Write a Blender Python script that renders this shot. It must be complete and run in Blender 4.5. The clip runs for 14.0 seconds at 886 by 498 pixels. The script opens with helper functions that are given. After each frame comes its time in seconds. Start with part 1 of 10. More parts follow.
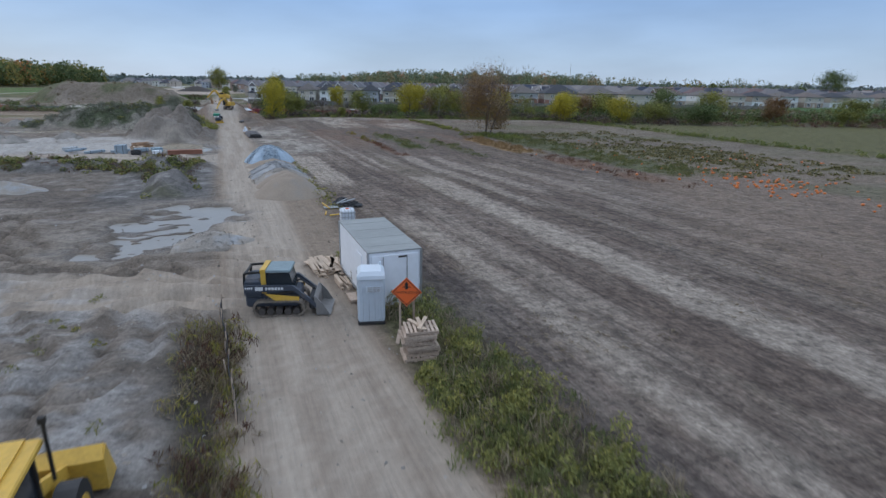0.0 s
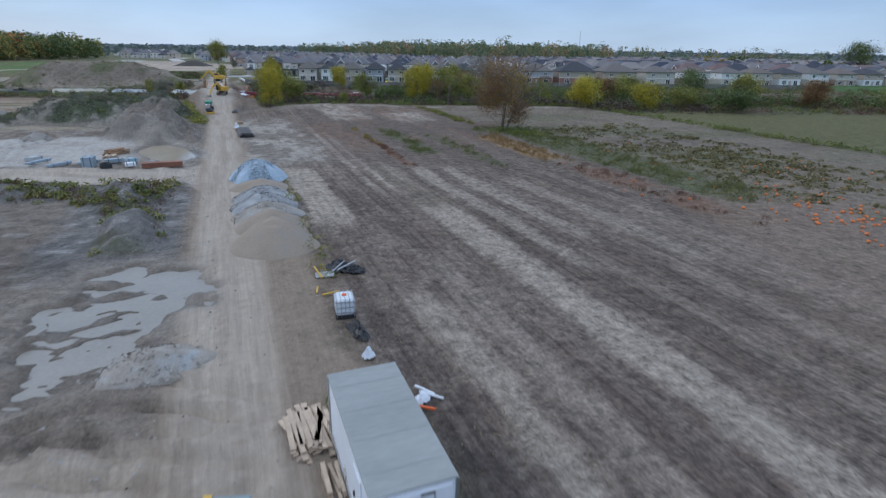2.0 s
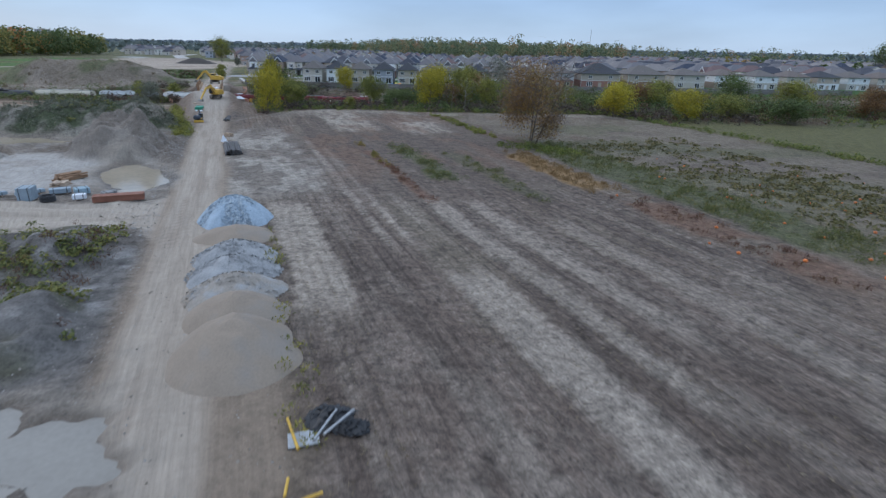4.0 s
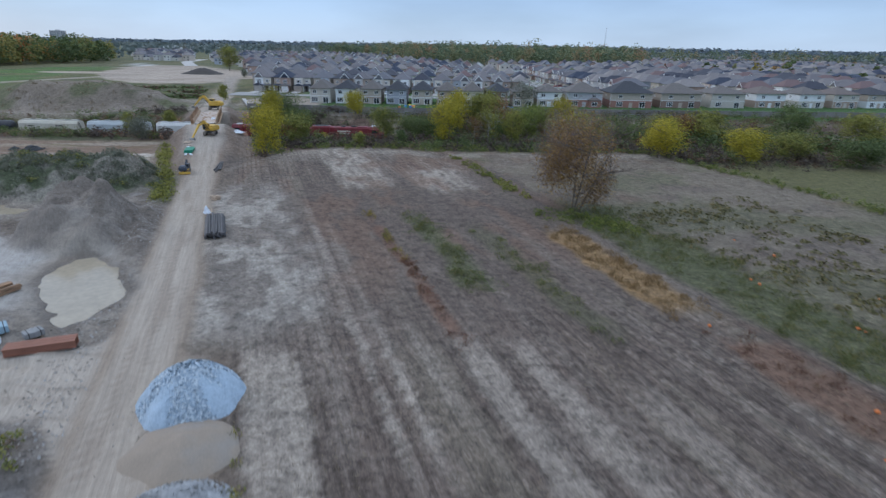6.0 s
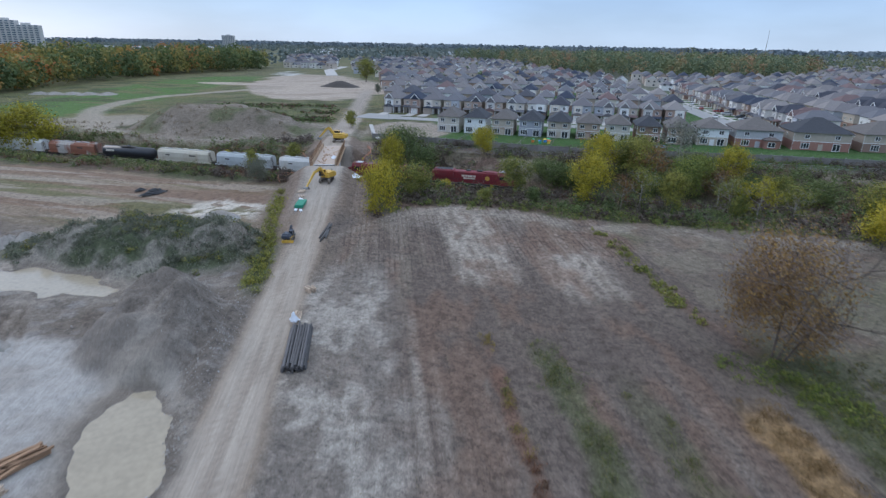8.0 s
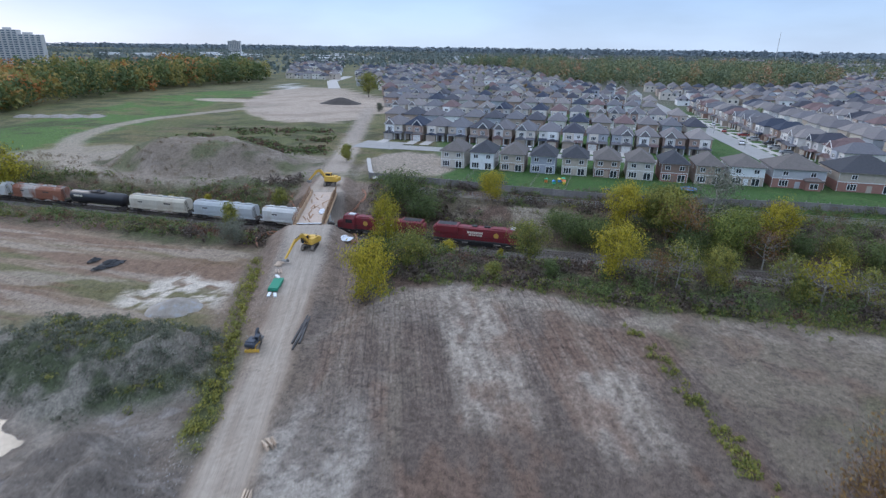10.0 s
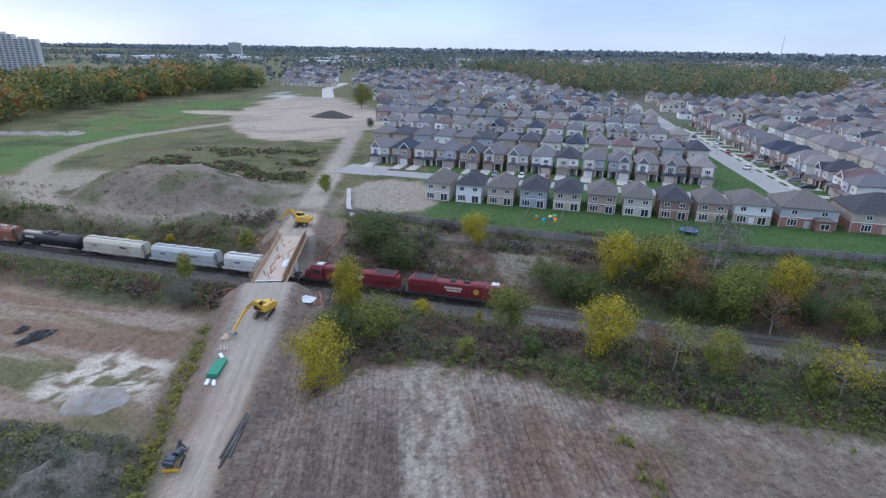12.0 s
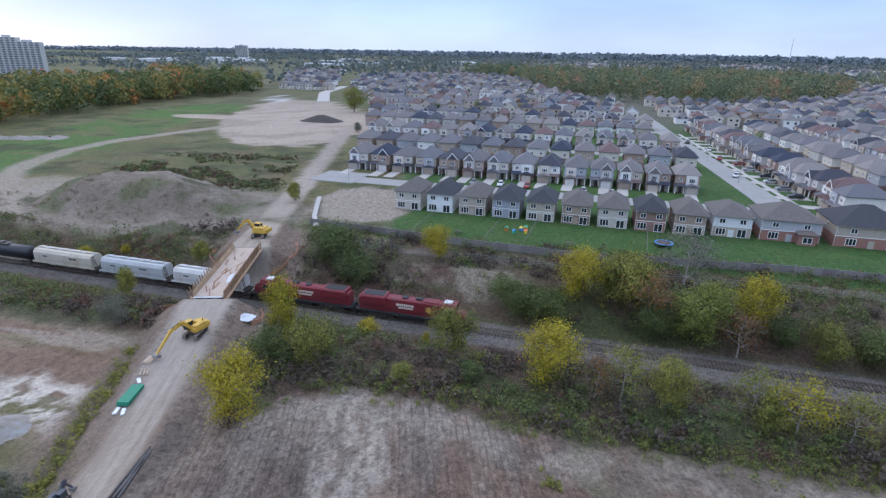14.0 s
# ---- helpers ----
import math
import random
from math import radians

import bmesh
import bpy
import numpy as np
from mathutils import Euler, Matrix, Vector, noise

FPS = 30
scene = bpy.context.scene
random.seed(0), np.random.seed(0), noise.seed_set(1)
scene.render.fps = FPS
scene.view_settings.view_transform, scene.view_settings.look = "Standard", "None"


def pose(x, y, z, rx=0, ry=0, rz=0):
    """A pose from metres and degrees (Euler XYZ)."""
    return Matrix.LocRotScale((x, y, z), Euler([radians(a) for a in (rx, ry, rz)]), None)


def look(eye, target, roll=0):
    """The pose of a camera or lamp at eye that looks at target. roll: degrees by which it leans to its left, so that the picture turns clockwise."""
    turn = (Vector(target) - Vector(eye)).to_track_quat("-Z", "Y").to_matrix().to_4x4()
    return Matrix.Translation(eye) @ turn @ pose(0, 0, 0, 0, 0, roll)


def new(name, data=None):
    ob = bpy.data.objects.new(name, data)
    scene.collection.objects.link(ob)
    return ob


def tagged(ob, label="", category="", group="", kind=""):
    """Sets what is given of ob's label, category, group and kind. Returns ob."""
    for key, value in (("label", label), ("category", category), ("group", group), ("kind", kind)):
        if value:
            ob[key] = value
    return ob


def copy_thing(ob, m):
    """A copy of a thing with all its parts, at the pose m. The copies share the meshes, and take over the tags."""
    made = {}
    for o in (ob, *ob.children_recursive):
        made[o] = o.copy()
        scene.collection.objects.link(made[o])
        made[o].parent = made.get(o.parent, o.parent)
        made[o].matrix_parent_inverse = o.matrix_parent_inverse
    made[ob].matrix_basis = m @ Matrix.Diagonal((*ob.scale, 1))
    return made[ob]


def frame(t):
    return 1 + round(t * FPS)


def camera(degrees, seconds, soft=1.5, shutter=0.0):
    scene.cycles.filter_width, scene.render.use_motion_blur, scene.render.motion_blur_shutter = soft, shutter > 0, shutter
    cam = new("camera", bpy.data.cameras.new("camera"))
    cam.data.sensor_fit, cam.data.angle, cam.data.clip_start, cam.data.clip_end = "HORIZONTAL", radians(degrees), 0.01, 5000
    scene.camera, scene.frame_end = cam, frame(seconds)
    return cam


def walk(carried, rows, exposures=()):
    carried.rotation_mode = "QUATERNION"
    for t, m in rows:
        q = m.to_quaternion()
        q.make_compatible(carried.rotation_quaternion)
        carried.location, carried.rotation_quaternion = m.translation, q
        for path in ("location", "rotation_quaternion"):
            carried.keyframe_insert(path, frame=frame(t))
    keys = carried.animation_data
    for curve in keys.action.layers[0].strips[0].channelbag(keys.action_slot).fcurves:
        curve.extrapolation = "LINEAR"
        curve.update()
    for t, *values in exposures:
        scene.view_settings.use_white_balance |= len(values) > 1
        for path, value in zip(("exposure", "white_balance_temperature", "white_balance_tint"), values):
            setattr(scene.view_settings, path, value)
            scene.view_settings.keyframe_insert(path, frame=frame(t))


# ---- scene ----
cam = camera(78.7, 14.0, soft=1.3, shutter=0.5)
EXPOSURES = [(0.0, -0.16, 6060, 13), (1.0, -0.11, 5880, 12), (5.0, -0.06, 5850, 12), (9.0, 0.14, 5850, 14), (14.0, 0.28, 5850, 19)]
PATH = [
    (0, (-0.04, 26.44, 10.57), (-0.66, 45.57, 4.76), 1),
    (0.5, (-0.5, 29.27, 11.75), (-1.18, 48.19, 5.28), 1.1),
    (1, (-0.93, 31.97, 13.12), (-1.64, 50.77, 6.36), 1.2),
    (1.5, (-1.27, 34.46, 13.93), (-2.02, 53.25, 7.14), 0.9),
    (2, (-1.79, 37.92, 14.41), (-2.58, 56.7, 7.57), 0.9),
    (4.5, (-5.32, 57.18, 15.93), (-6.4, 75.91, 9), 1.3),
    (5, (-6.11, 61.73, 17.64), (-7.25, 80.44, 10.69), 1.2),
    (5.5, (-6.87, 66.33, 19.79), (-8.06, 85.03, 12.8), 1.1),
    (6, (-7.77, 70.99, 21.89), (-9.2, 89.67, 14.89), 1.1),
    (6.5, (-8.76, 76.03, 23.87), (-11.89, 94.5, 16.86), 1.2),
    (7, (-9.74, 80.98, 25.81), (-14.2, 99.16, 18.77), 1.1),
    (7.5, (-11.03, 86.25, 27.67), (-16.32, 104.2, 20.63), 1.2),
    (8, (-12.5, 91.25, 29.38), (-18.22, 109.07, 22.33), 1.1),
    (8.5, (-14.13, 96.13, 30.98), (-20.18, 113.86, 23.95), 1),
    (9, (-15.86, 100.83, 32.42), (-21.83, 118.6, 25.45), 0.8),
    (11.5, (-18.39, 121.02, 42.25), (-24.37, 138.77, 35.24), 0.9),
    (12, (-17.38, 123.97, 43.04), (-23.42, 141.71, 36.06), 0.9),
    (12.5, (-15.95, 126.65, 43.56), (-22.06, 144.38, 36.61), 0.9),
    (13, (-14.13, 128.89, 43.7), (-20.33, 146.59, 36.76), 0.9),
    (13.5, (-12.05, 130.72, 43.71), (-18.31, 148.41, 36.79), 0.9),
    (14, (-9.69, 132.36, 43.7), (-16, 150.03, 36.8), 0.9),
]
walk(cam, [(t, look(eye, target, roll)) for t, eye, target, roll in PATH], EXPOSURES)
# ---- world and light: an hour near sunset under a thin, even cloud sheet ----
SUN_TURN, SUN_HEIGHT = 285.0, 14.0
world = bpy.data.worlds.new("evening_sky")
scene.world = world
world.use_nodes = True
wn, wl = world.node_tree.nodes, world.node_tree.links
wn.clear()
sky = wn.new("ShaderNodeTexSky")
sky.sky_type = "NISHITA"
sky.sun_disc = False
sky.sun_elevation = radians(SUN_HEIGHT)
sky.sun_rotation = radians(SUN_TURN)
sky.air_density, sky.dust_density, sky.ozone_density = 1.0, 1.0, 2.2
coord = wn.new("ShaderNodeTexCoord")
stretch = wn.new("ShaderNodeMapping")
stretch.inputs["Scale"].default_value = (2.2, 2.2, 9.0)
wl.new(coord.outputs["Generated"], stretch.inputs["Vector"])
cloud = wn.new("ShaderNodeTexNoise")
cloud.inputs["Scale"].default_value = 1.3
cloud.inputs["Detail"].default_value = 5.0
wl.new(stretch.outputs["Vector"], cloud.inputs["Vector"])
amount = wn.new("ShaderNodeMapRange")
amount.inputs["From Min"].default_value, amount.inputs["From Max"].default_value = 0.38, 0.70
amount.inputs["To Min"].default_value, amount.inputs["To Max"].default_value = 0.91, 1.1
wl.new(cloud.outputs["Fac"], amount.inputs["Value"])
# the cloud sheet: pale at the horizon, blue above it, brighter overhead
up = wn.new("ShaderNodeSeparateXYZ")
wl.new(coord.outputs["Generated"], up.inputs["Vector"])
sheet = wn.new("ShaderNodeValToRGB")
for place, tone in ((0.0, (0.382, 0.463, 0.542)), (0.045, (0.335, 0.437, 0.548)), (0.13, (0.242, 0.365, 0.55)), (0.32, (0.42, 0.52, 0.66)), (1.0, (0.82, 0.91, 1.0))):
    e = sheet.color_ramp.elements.new(place) if place not in (0.0, 1.0) else sheet.color_ramp.elements[0 if place == 0.0 else -1]
    e.color = (*tone, 1)
wl.new(up.outputs["Z"], sheet.inputs["Fac"])
shade = wn.new("ShaderNodeVectorMath")
shade.operation = "SCALE"
wl.new(sheet.outputs["Color"], shade.inputs[0])
wl.new(amount.outputs["Result"], shade.inputs["Scale"])
lift = wn.new("ShaderNodeVectorMath")
lift.operation = "SCALE"
lift.inputs["Scale"].default_value = 16.0
wl.new(shade.outputs["Vector"], lift.inputs[0])
veil = wn.new("ShaderNodeMix")
veil.data_type = "RGBA"
veil.inputs["Factor"].default_value = 0.85
wl.new(sky.outputs["Color"], veil.inputs["A"])
wl.new(lift.outputs["Vector"], veil.inputs["B"])
back = wn.new("ShaderNodeBackground")
back.inputs["Strength"].default_value = 0.1
wl.new(veil.outputs["Result"], back.inputs["Color"])
wout = wn.new("ShaderNodeOutputWorld")
wl.new(back.outputs["Background"], wout.inputs["Surface"])

sun_data = bpy.data.lights.new("sun", "SUN")
sun_data.energy, sun_data.angle, sun_data.color = 0.7, radians(25), (1.0, 0.9, 0.78)
sun = new("sun", sun_data)
a = radians(SUN_TURN)
sun_from = Vector((math.sin(a) * math.cos(radians(25)), math.cos(a) * math.cos(radians(25)), math.sin(radians(25))))
sun.matrix_world = look(sun_from * 300, (0, 0, 0))
# ---- mesh tools ----
class Geo:
    """Collects vertices and faces of one mesh."""

    def __init__(self):
        self.v, self.f = [], []

    def add(self, verts, faces, m=None):
        n = len(self.v)
        self.v += [tuple(m @ Vector(p)) for p in verts] if m else [tuple(p) for p in verts]
        self.f += [tuple(i + n for i in face) for face in faces]
        return self

    def box(self, x, y, z, sx, sy, sz, m=None, chamfer=0.0, taper=1.0):
        """A box by its centre and full size, with chamfered edges where asked; taper shrinks its top."""
        hx, hy, hz = sx / 2, sy / 2, sz / 2
        c = min(chamfer, hx * 0.45, hy * 0.45, hz * 0.45)
        if c <= 0:
            vs = [(x + i * hx * (taper if k > 0 else 1), y + j * hy * (taper if k > 0 else 1), z + k * hz) for k in (-1, 1) for i, j in ((-1, -1), (1, -1), (1, 1), (-1, 1))]
            return self.add(vs, [(3, 2, 1, 0), (4, 5, 6, 7), (0, 1, 5, 4), (1, 2, 6, 5), (2, 3, 7, 6), (3, 0, 4, 7)], m)
        vs, levels = [], [(-hz, c), (-hz + c, 0), (hz - c, 0), (hz, c)]
        for k, inset in levels:
            s = taper if k > 0 else 1
            ax, ay = hx * s - inset, hy * s - inset
            for i, j in ((-1, -1), (1, -1), (1, 1), (-1, 1)):
                vs.append((x + i * (ax - c), y + j * ay, z + k))
                vs.append((x + i * ax, y + j * (ay - c), z + k))
        order = [1, 0, 2, 3, 5, 4, 6, 7]
        ring = [[8 * r + o for o in order] for r in range(4)]
        fs = [tuple(reversed(ring[0])), tuple(ring[3])]
        for r in range(3):
            for i in range(8):
                fs.append((ring[r][i], ring[r][(i + 1) % 8], ring[r + 1][(i + 1) % 8], ring[r + 1][i]))
        return self.add(vs, fs, m)

    def tube(self, p, q, r0, r1=None, n=8, m=None, caps=True):
        """A round bar from p to q."""
        r1 = r0 if r1 is None else r1
        p, q = Vector(p), Vector(q)
        turn = (q - p).to_track_quat("Z", "Y").to_matrix()
        vs = []
        for c, r in ((p, r0), (q, r1)):
            vs += [c + turn @ Vector((r * math.cos(2 * math.pi * i / n), r * math.sin(2 * math.pi * i / n), 0)) for i in range(n)]
        fs = [(i, (i + 1) % n, n + (i + 1) % n, n + i) for i in range(n)]
        if caps:
            fs += [tuple(reversed(range(n))), tuple(range(n, 2 * n))]
        return self.add(vs, fs, m)

    def bar(self, p, q, wide, high, m=None):
        """A square bar from p to q."""
        p, q = Vector(p), Vector(q)
        d = q - p
        turn = d.to_track_quat("Y", "Z").to_matrix().to_4x4()
        mm = Matrix.Translation((p + q) / 2) @ turn
        return self.box(0, 0, 0, wide, d.length, high, (m @ mm) if m else mm)

    def slab(self, outline, y0, y1, m=None):
        """A profile of (x, z) pushed from y0 to y1."""
        n = len(outline)
        vs = [(x, y0, z) for x, z in outline] + [(x, y1, z) for x, z in outline]
        fs = [tuple(range(n)), tuple(reversed(range(n, 2 * n)))] + [(i, i + n, (i + 1) % n + n, (i + 1) % n) for i in range(n)]
        return self.add(vs, fs, m)

    def loft(self, rings, closed=True, m=None):
        """A skin over rings of equal length."""
        n = len(rings[0])
        vs = [p for ring in rings for p in ring]
        fs = []
        for r in range(len(rings) - 1):
            for i in range(n if closed else n - 1):
                j = (i + 1) % n
                fs.append((r * n + i, r * n + j, (r + 1) * n + j, (r + 1) * n + i))
        if closed:
            fs += [tuple(reversed(range(n))), tuple(range((len(rings) - 1) * n, len(rings) * n))]
        return self.add(vs, fs, m)

    def mesh(self, name, smooth=False):
        me = bpy.data.meshes.new(name)
        me.from_pydata(self.v, [], self.f)
        if smooth:
            me.shade_smooth()
        me.update()
        return me


def part(name, geo, material, parent=None, label="", m=None, smooth=False, kind=""):
    """Links a Geo, or a ready mesh, as one mesh object."""
    me = geo.mesh(name, smooth) if isinstance(geo, Geo) else geo
    if material and not me.materials:
        me.materials.append(material)
    ob = new(name, me)
    if parent:
        ob.parent = parent
    if m:
        ob.matrix_basis = m
    return tagged(ob, label, kind=kind)


def thing(name, label, category, m, group="", kind=""):
    ob = tagged(new(name), label, category, group, kind)
    ob.empty_display_size = 0.3
    ob.matrix_basis = m
    return ob


def lattice(x, y, seed=0):
    """Random numbers 0 to 1 on whole-numbered places."""
    h = np.sin(x * 127.1 + y * 311.7 + seed * 74.7) * 43758.5453
    return h - np.floor(h)


def vnoise(x, y, seed=0):
    """Smooth noise 0 to 1 with a period of about one unit."""
    x, y = np.asarray(x, float), np.asarray(y, float)
    xi, yi = np.floor(x), np.floor(y)
    fx, fy = x - xi, y - yi
    fx, fy = fx * fx * (3 - 2 * fx), fy * fy * (3 - 2 * fy)
    a, b = lattice(xi, yi, seed), lattice(xi + 1, yi, seed)
    c, d = lattice(xi, yi + 1, seed), lattice(xi + 1, yi + 1, seed)
    return (a * (1 - fx) + b * fx) * (1 - fy) + (c * (1 - fx) + d * fx) * fy


def fbm(x, y, seed=0, octaves=4):
    total, size, weight = 0.0, 1.0, 0.5
    for k in range(octaves):
        total = total + weight * vnoise(x * size, y * size, seed + k)
        size, weight = size * 2.03, weight * 0.5
    return total / (1 - 0.5 ** octaves)


def step(a, b, x):
    t = np.clip((x - a) / (b - a), 0, 1)
    return t * t * (3 - 2 * t)


# ---- materials ----
def surface(name, colour, rough=0.8, metal=0.0, vary=0.18, scale=3.0, fine=30.0, bump=0.2, bump_scale=None, spread=0.0, coat=0.0, stretch=None, second=None, second_at=(0.5, 0.7), spec=0.5):
    """A painted or raw surface: grain at two scales, a second colour in patches, relief, and a shift from piece to piece."""
    mt = bpy.data.materials.new(name)
    mt.use_nodes = True
    n, l = mt.node_tree.nodes, mt.node_tree.links
    p = n["Principled BSDF"]
    tc = n.new("ShaderNodeTexCoord")
    vec = tc.outputs["Object"]
    if stretch:
        mp = n.new("ShaderNodeMapping")
        mp.inputs["Scale"].default_value = stretch
        l.new(vec, mp.inputs["Vector"])
        vec = mp.outputs["Vector"]
    big, small = n.new("ShaderNodeTexNoise"), n.new("ShaderNodeTexNoise")
    for node, s, d in ((big, scale, 4.0), (small, fine, 3.0)):
        node.inputs["Scale"].default_value = s
        node.inputs["Detail"].default_value = d
        l.new(vec, node.inputs["Vector"])
    add = n.new("ShaderNodeMath")
    add.operation = "ADD"
    l.new(big.outputs["Fac"], add.inputs[0])
    l.new(small.outputs["Fac"], add.inputs[1])
    rng = n.new("ShaderNodeMapRange")
    rng.inputs["From Min"].default_value, rng.inputs["From Max"].default_value = 0.65, 1.35
    rng.inputs["To Min"].default_value, rng.inputs["To Max"].default_value = 1 - vary, 1 + vary
    l.new(add.outputs[0], rng.inputs["Value"])
    value = rng.outputs["Result"]
    if spread:
        info = n.new("ShaderNodeObjectInfo")
        r2 = n.new("ShaderNodeMapRange")
        r2.inputs["To Min"].default_value, r2.inputs["To Max"].default_value = 1 - spread, 1 + spread
        l.new(info.outputs["Random"], r2.inputs["Value"])
        mul = n.new("ShaderNodeMath")
        mul.operation = "MULTIPLY"
        l.new(value, mul.inputs[0])
        l.new(r2.outputs["Result"], mul.inputs[1])
        value = mul.outputs[0]
    base = None
    if second:
        mix = n.new("ShaderNodeMix")
        mix.data_type = "RGBA"
        mix.inputs["A"].default_value, mix.inputs["B"].default_value = (*colour, 1), (*second, 1)
        ms = n.new("ShaderNodeMapRange")
        ms.inputs["From Min"].default_value, ms.inputs["From Max"].default_value = second_at
        l.new(big.outputs["Fac"], ms.inputs["Value"])
        l.new(ms.outputs["Result"], mix.inputs["Factor"])
        base = mix.outputs["Result"]
    sc = n.new("ShaderNodeVectorMath")
    sc.operation = "SCALE"
    if base:
        l.new(base, sc.inputs[0])
    else:
        sc.inputs[0].default_value = colour
    l.new(value, sc.inputs["Scale"])
    l.new(sc.outputs["Vector"], p.inputs["Base Color"])
    p.inputs["Roughness"].default_value, p.inputs["Metallic"].default_value = rough, metal
    p.inputs["Coat Weight"].default_value = coat
    p.inputs["Specular IOR Level"].default_value = spec
    if bump:
        bp = n.new("ShaderNodeBump")
        bp.inputs["Strength"].default_value = bump
        bp.inputs["Distance"].default_value = 0.02
        l.new(small.outputs["Fac"], bp.inputs["Height"])
        l.new(bp.outputs["Normal"], p.inputs["Normal"])
    return mt


def leaf_material(name, colours, rough=0.65):
    """Foliage: every leaf takes a colour of its own, with some light passing through."""
    mt = bpy.data.materials.new(name)
    mt.use_nodes = True
    n, l = mt.node_tree.nodes, mt.node_tree.links
    p = n["Principled BSDF"]
    geo = n.new("ShaderNodeNewGeometry")
    info = n.new("ShaderNodeObjectInfo")
    tc = n.new("ShaderNodeTexCoord")
    no = n.new("ShaderNodeTexNoise")
    no.inputs["Scale"].default_value = 0.7
    l.new(tc.outputs["Object"], no.inputs["Vector"])
    mixv = n.new("ShaderNodeMath")
    mixv.operation = "MULTIPLY_ADD"
    mixv.inputs[1].default_value = 0.7
    l.new(geo.outputs["Random Per Island"], mixv.inputs[0])
    off = n.new("ShaderNodeMath")
    off.operation = "MULTIPLY_ADD"
    off.inputs[1].default_value, off.inputs[2].default_value = 0.9, -0.36
    l.new(no.outputs["Fac"], off.inputs[0])
    l.new(off.outputs[0], mixv.inputs[2])
    sh = n.new("ShaderNodeMath")
    sh.operation = "MULTIPLY_ADD"
    sh.inputs[1].default_value, sh.inputs[2].default_value = 0.3, -0.15
    l.new(info.outputs["Random"], sh.inputs[0])
    tot = n.new("ShaderNodeMath")
    l.new(mixv.outputs[0], tot.inputs[0])
    l.new(sh.outputs[0], tot.inputs[1])
    ramp = n.new("ShaderNodeValToRGB")
    while len(ramp.color_ramp.elements) < len(colours):
        ramp.color_ramp.elements.new(0.5)
    for i, c in enumerate(colours):
        ramp.color_ramp.elements[i].position = 0.1 + 0.8 * i / max(1, len(colours) - 1)
        ramp.color_ramp.elements[i].color = (*c, 1)
    l.new(tot.outputs[0], ramp.inputs["Fac"])
    l.new(ramp.outputs["Color"], p.inputs["Base Color"])
    p.inputs["Roughness"].default_value = rough
    p.inputs["Specular IOR Level"].default_value = 0.25
    tr = n.new("ShaderNodeBsdfTranslucent")
    l.new(ramp.outputs["Color"], tr.inputs["Color"])
    ms = n.new("ShaderNodeMixShader")
    ms.inputs["Fac"].default_value = 0.25
    l.new(p.outputs["BSDF"], ms.inputs[1])
    l.new(tr.outputs["BSDF"], ms.inputs[2])
    l.new(ms.outputs["Shader"], n["Material Output"].inputs["Surface"])
    return mt
# ---- the lie of the land ----
# The haul road runs straight; u counts metres to its right, v along it.
RX, RY, RA = -3.0, 37.0, radians(24)
CA, SA = math.cos(RA), math.sin(RA)
RAIL_Z = -2.5


def uv_of(x, y):
    return (x - RX) * CA + (y - RY) * SA, -(x - RX) * SA + (y - RY) * CA


def xy_of(u, v):
    return RX + u * CA - v * SA, RY + u * SA + v * CA


def rail_y(x):
    return 216.2 + (x + 7.9) * 0.0735


def blob(x, y, cx, cy, rx, ry, turn=0.0, rag=0.25, seed=3, size=6.0):
    """1 inside a ragged oval, 0 at its rim, negative outside."""
    c, s = math.cos(radians(turn)), math.sin(radians(turn))
    dx, dy = (x - cx) * c + (y - cy) * s, -(x - cx) * s + (y - cy) * c
    r = np.sqrt((dx / rx) ** 2 + (dy / ry) ** 2)
    return 1 - r + rag * (fbm(x / size, y / size, seed) - 0.5) * 2


def along(x, y, points):
    """Distance from a broken line."""
    best = np.full(np.shape(x), 1e9)
    for (x0, y0), (x1, y1) in zip(points, points[1:]):
        dx, dy = x1 - x0, y1 - y0
        t = np.clip(((x - x0) * dx + (y - y0) * dy) / (dx * dx + dy * dy), 0, 1)
        best = np.minimum(best, np.hypot(x - x0 - t * dx, y - y0 - t * dy))
    return best


def field_edge(x):
    """Where the harvested field ends before the railway belt."""
    return np.interp(x, [-62, -56, -53, -49, -44.7, -40, -29, -20, -11, 1, 16, 27, 40, 53, 80, 120], [150, 160, 167, 180, 183.8, 185.5, 187, 185.5, 185.6, 187.6, 189.5, 190.6, 166, 143, 96, 40])


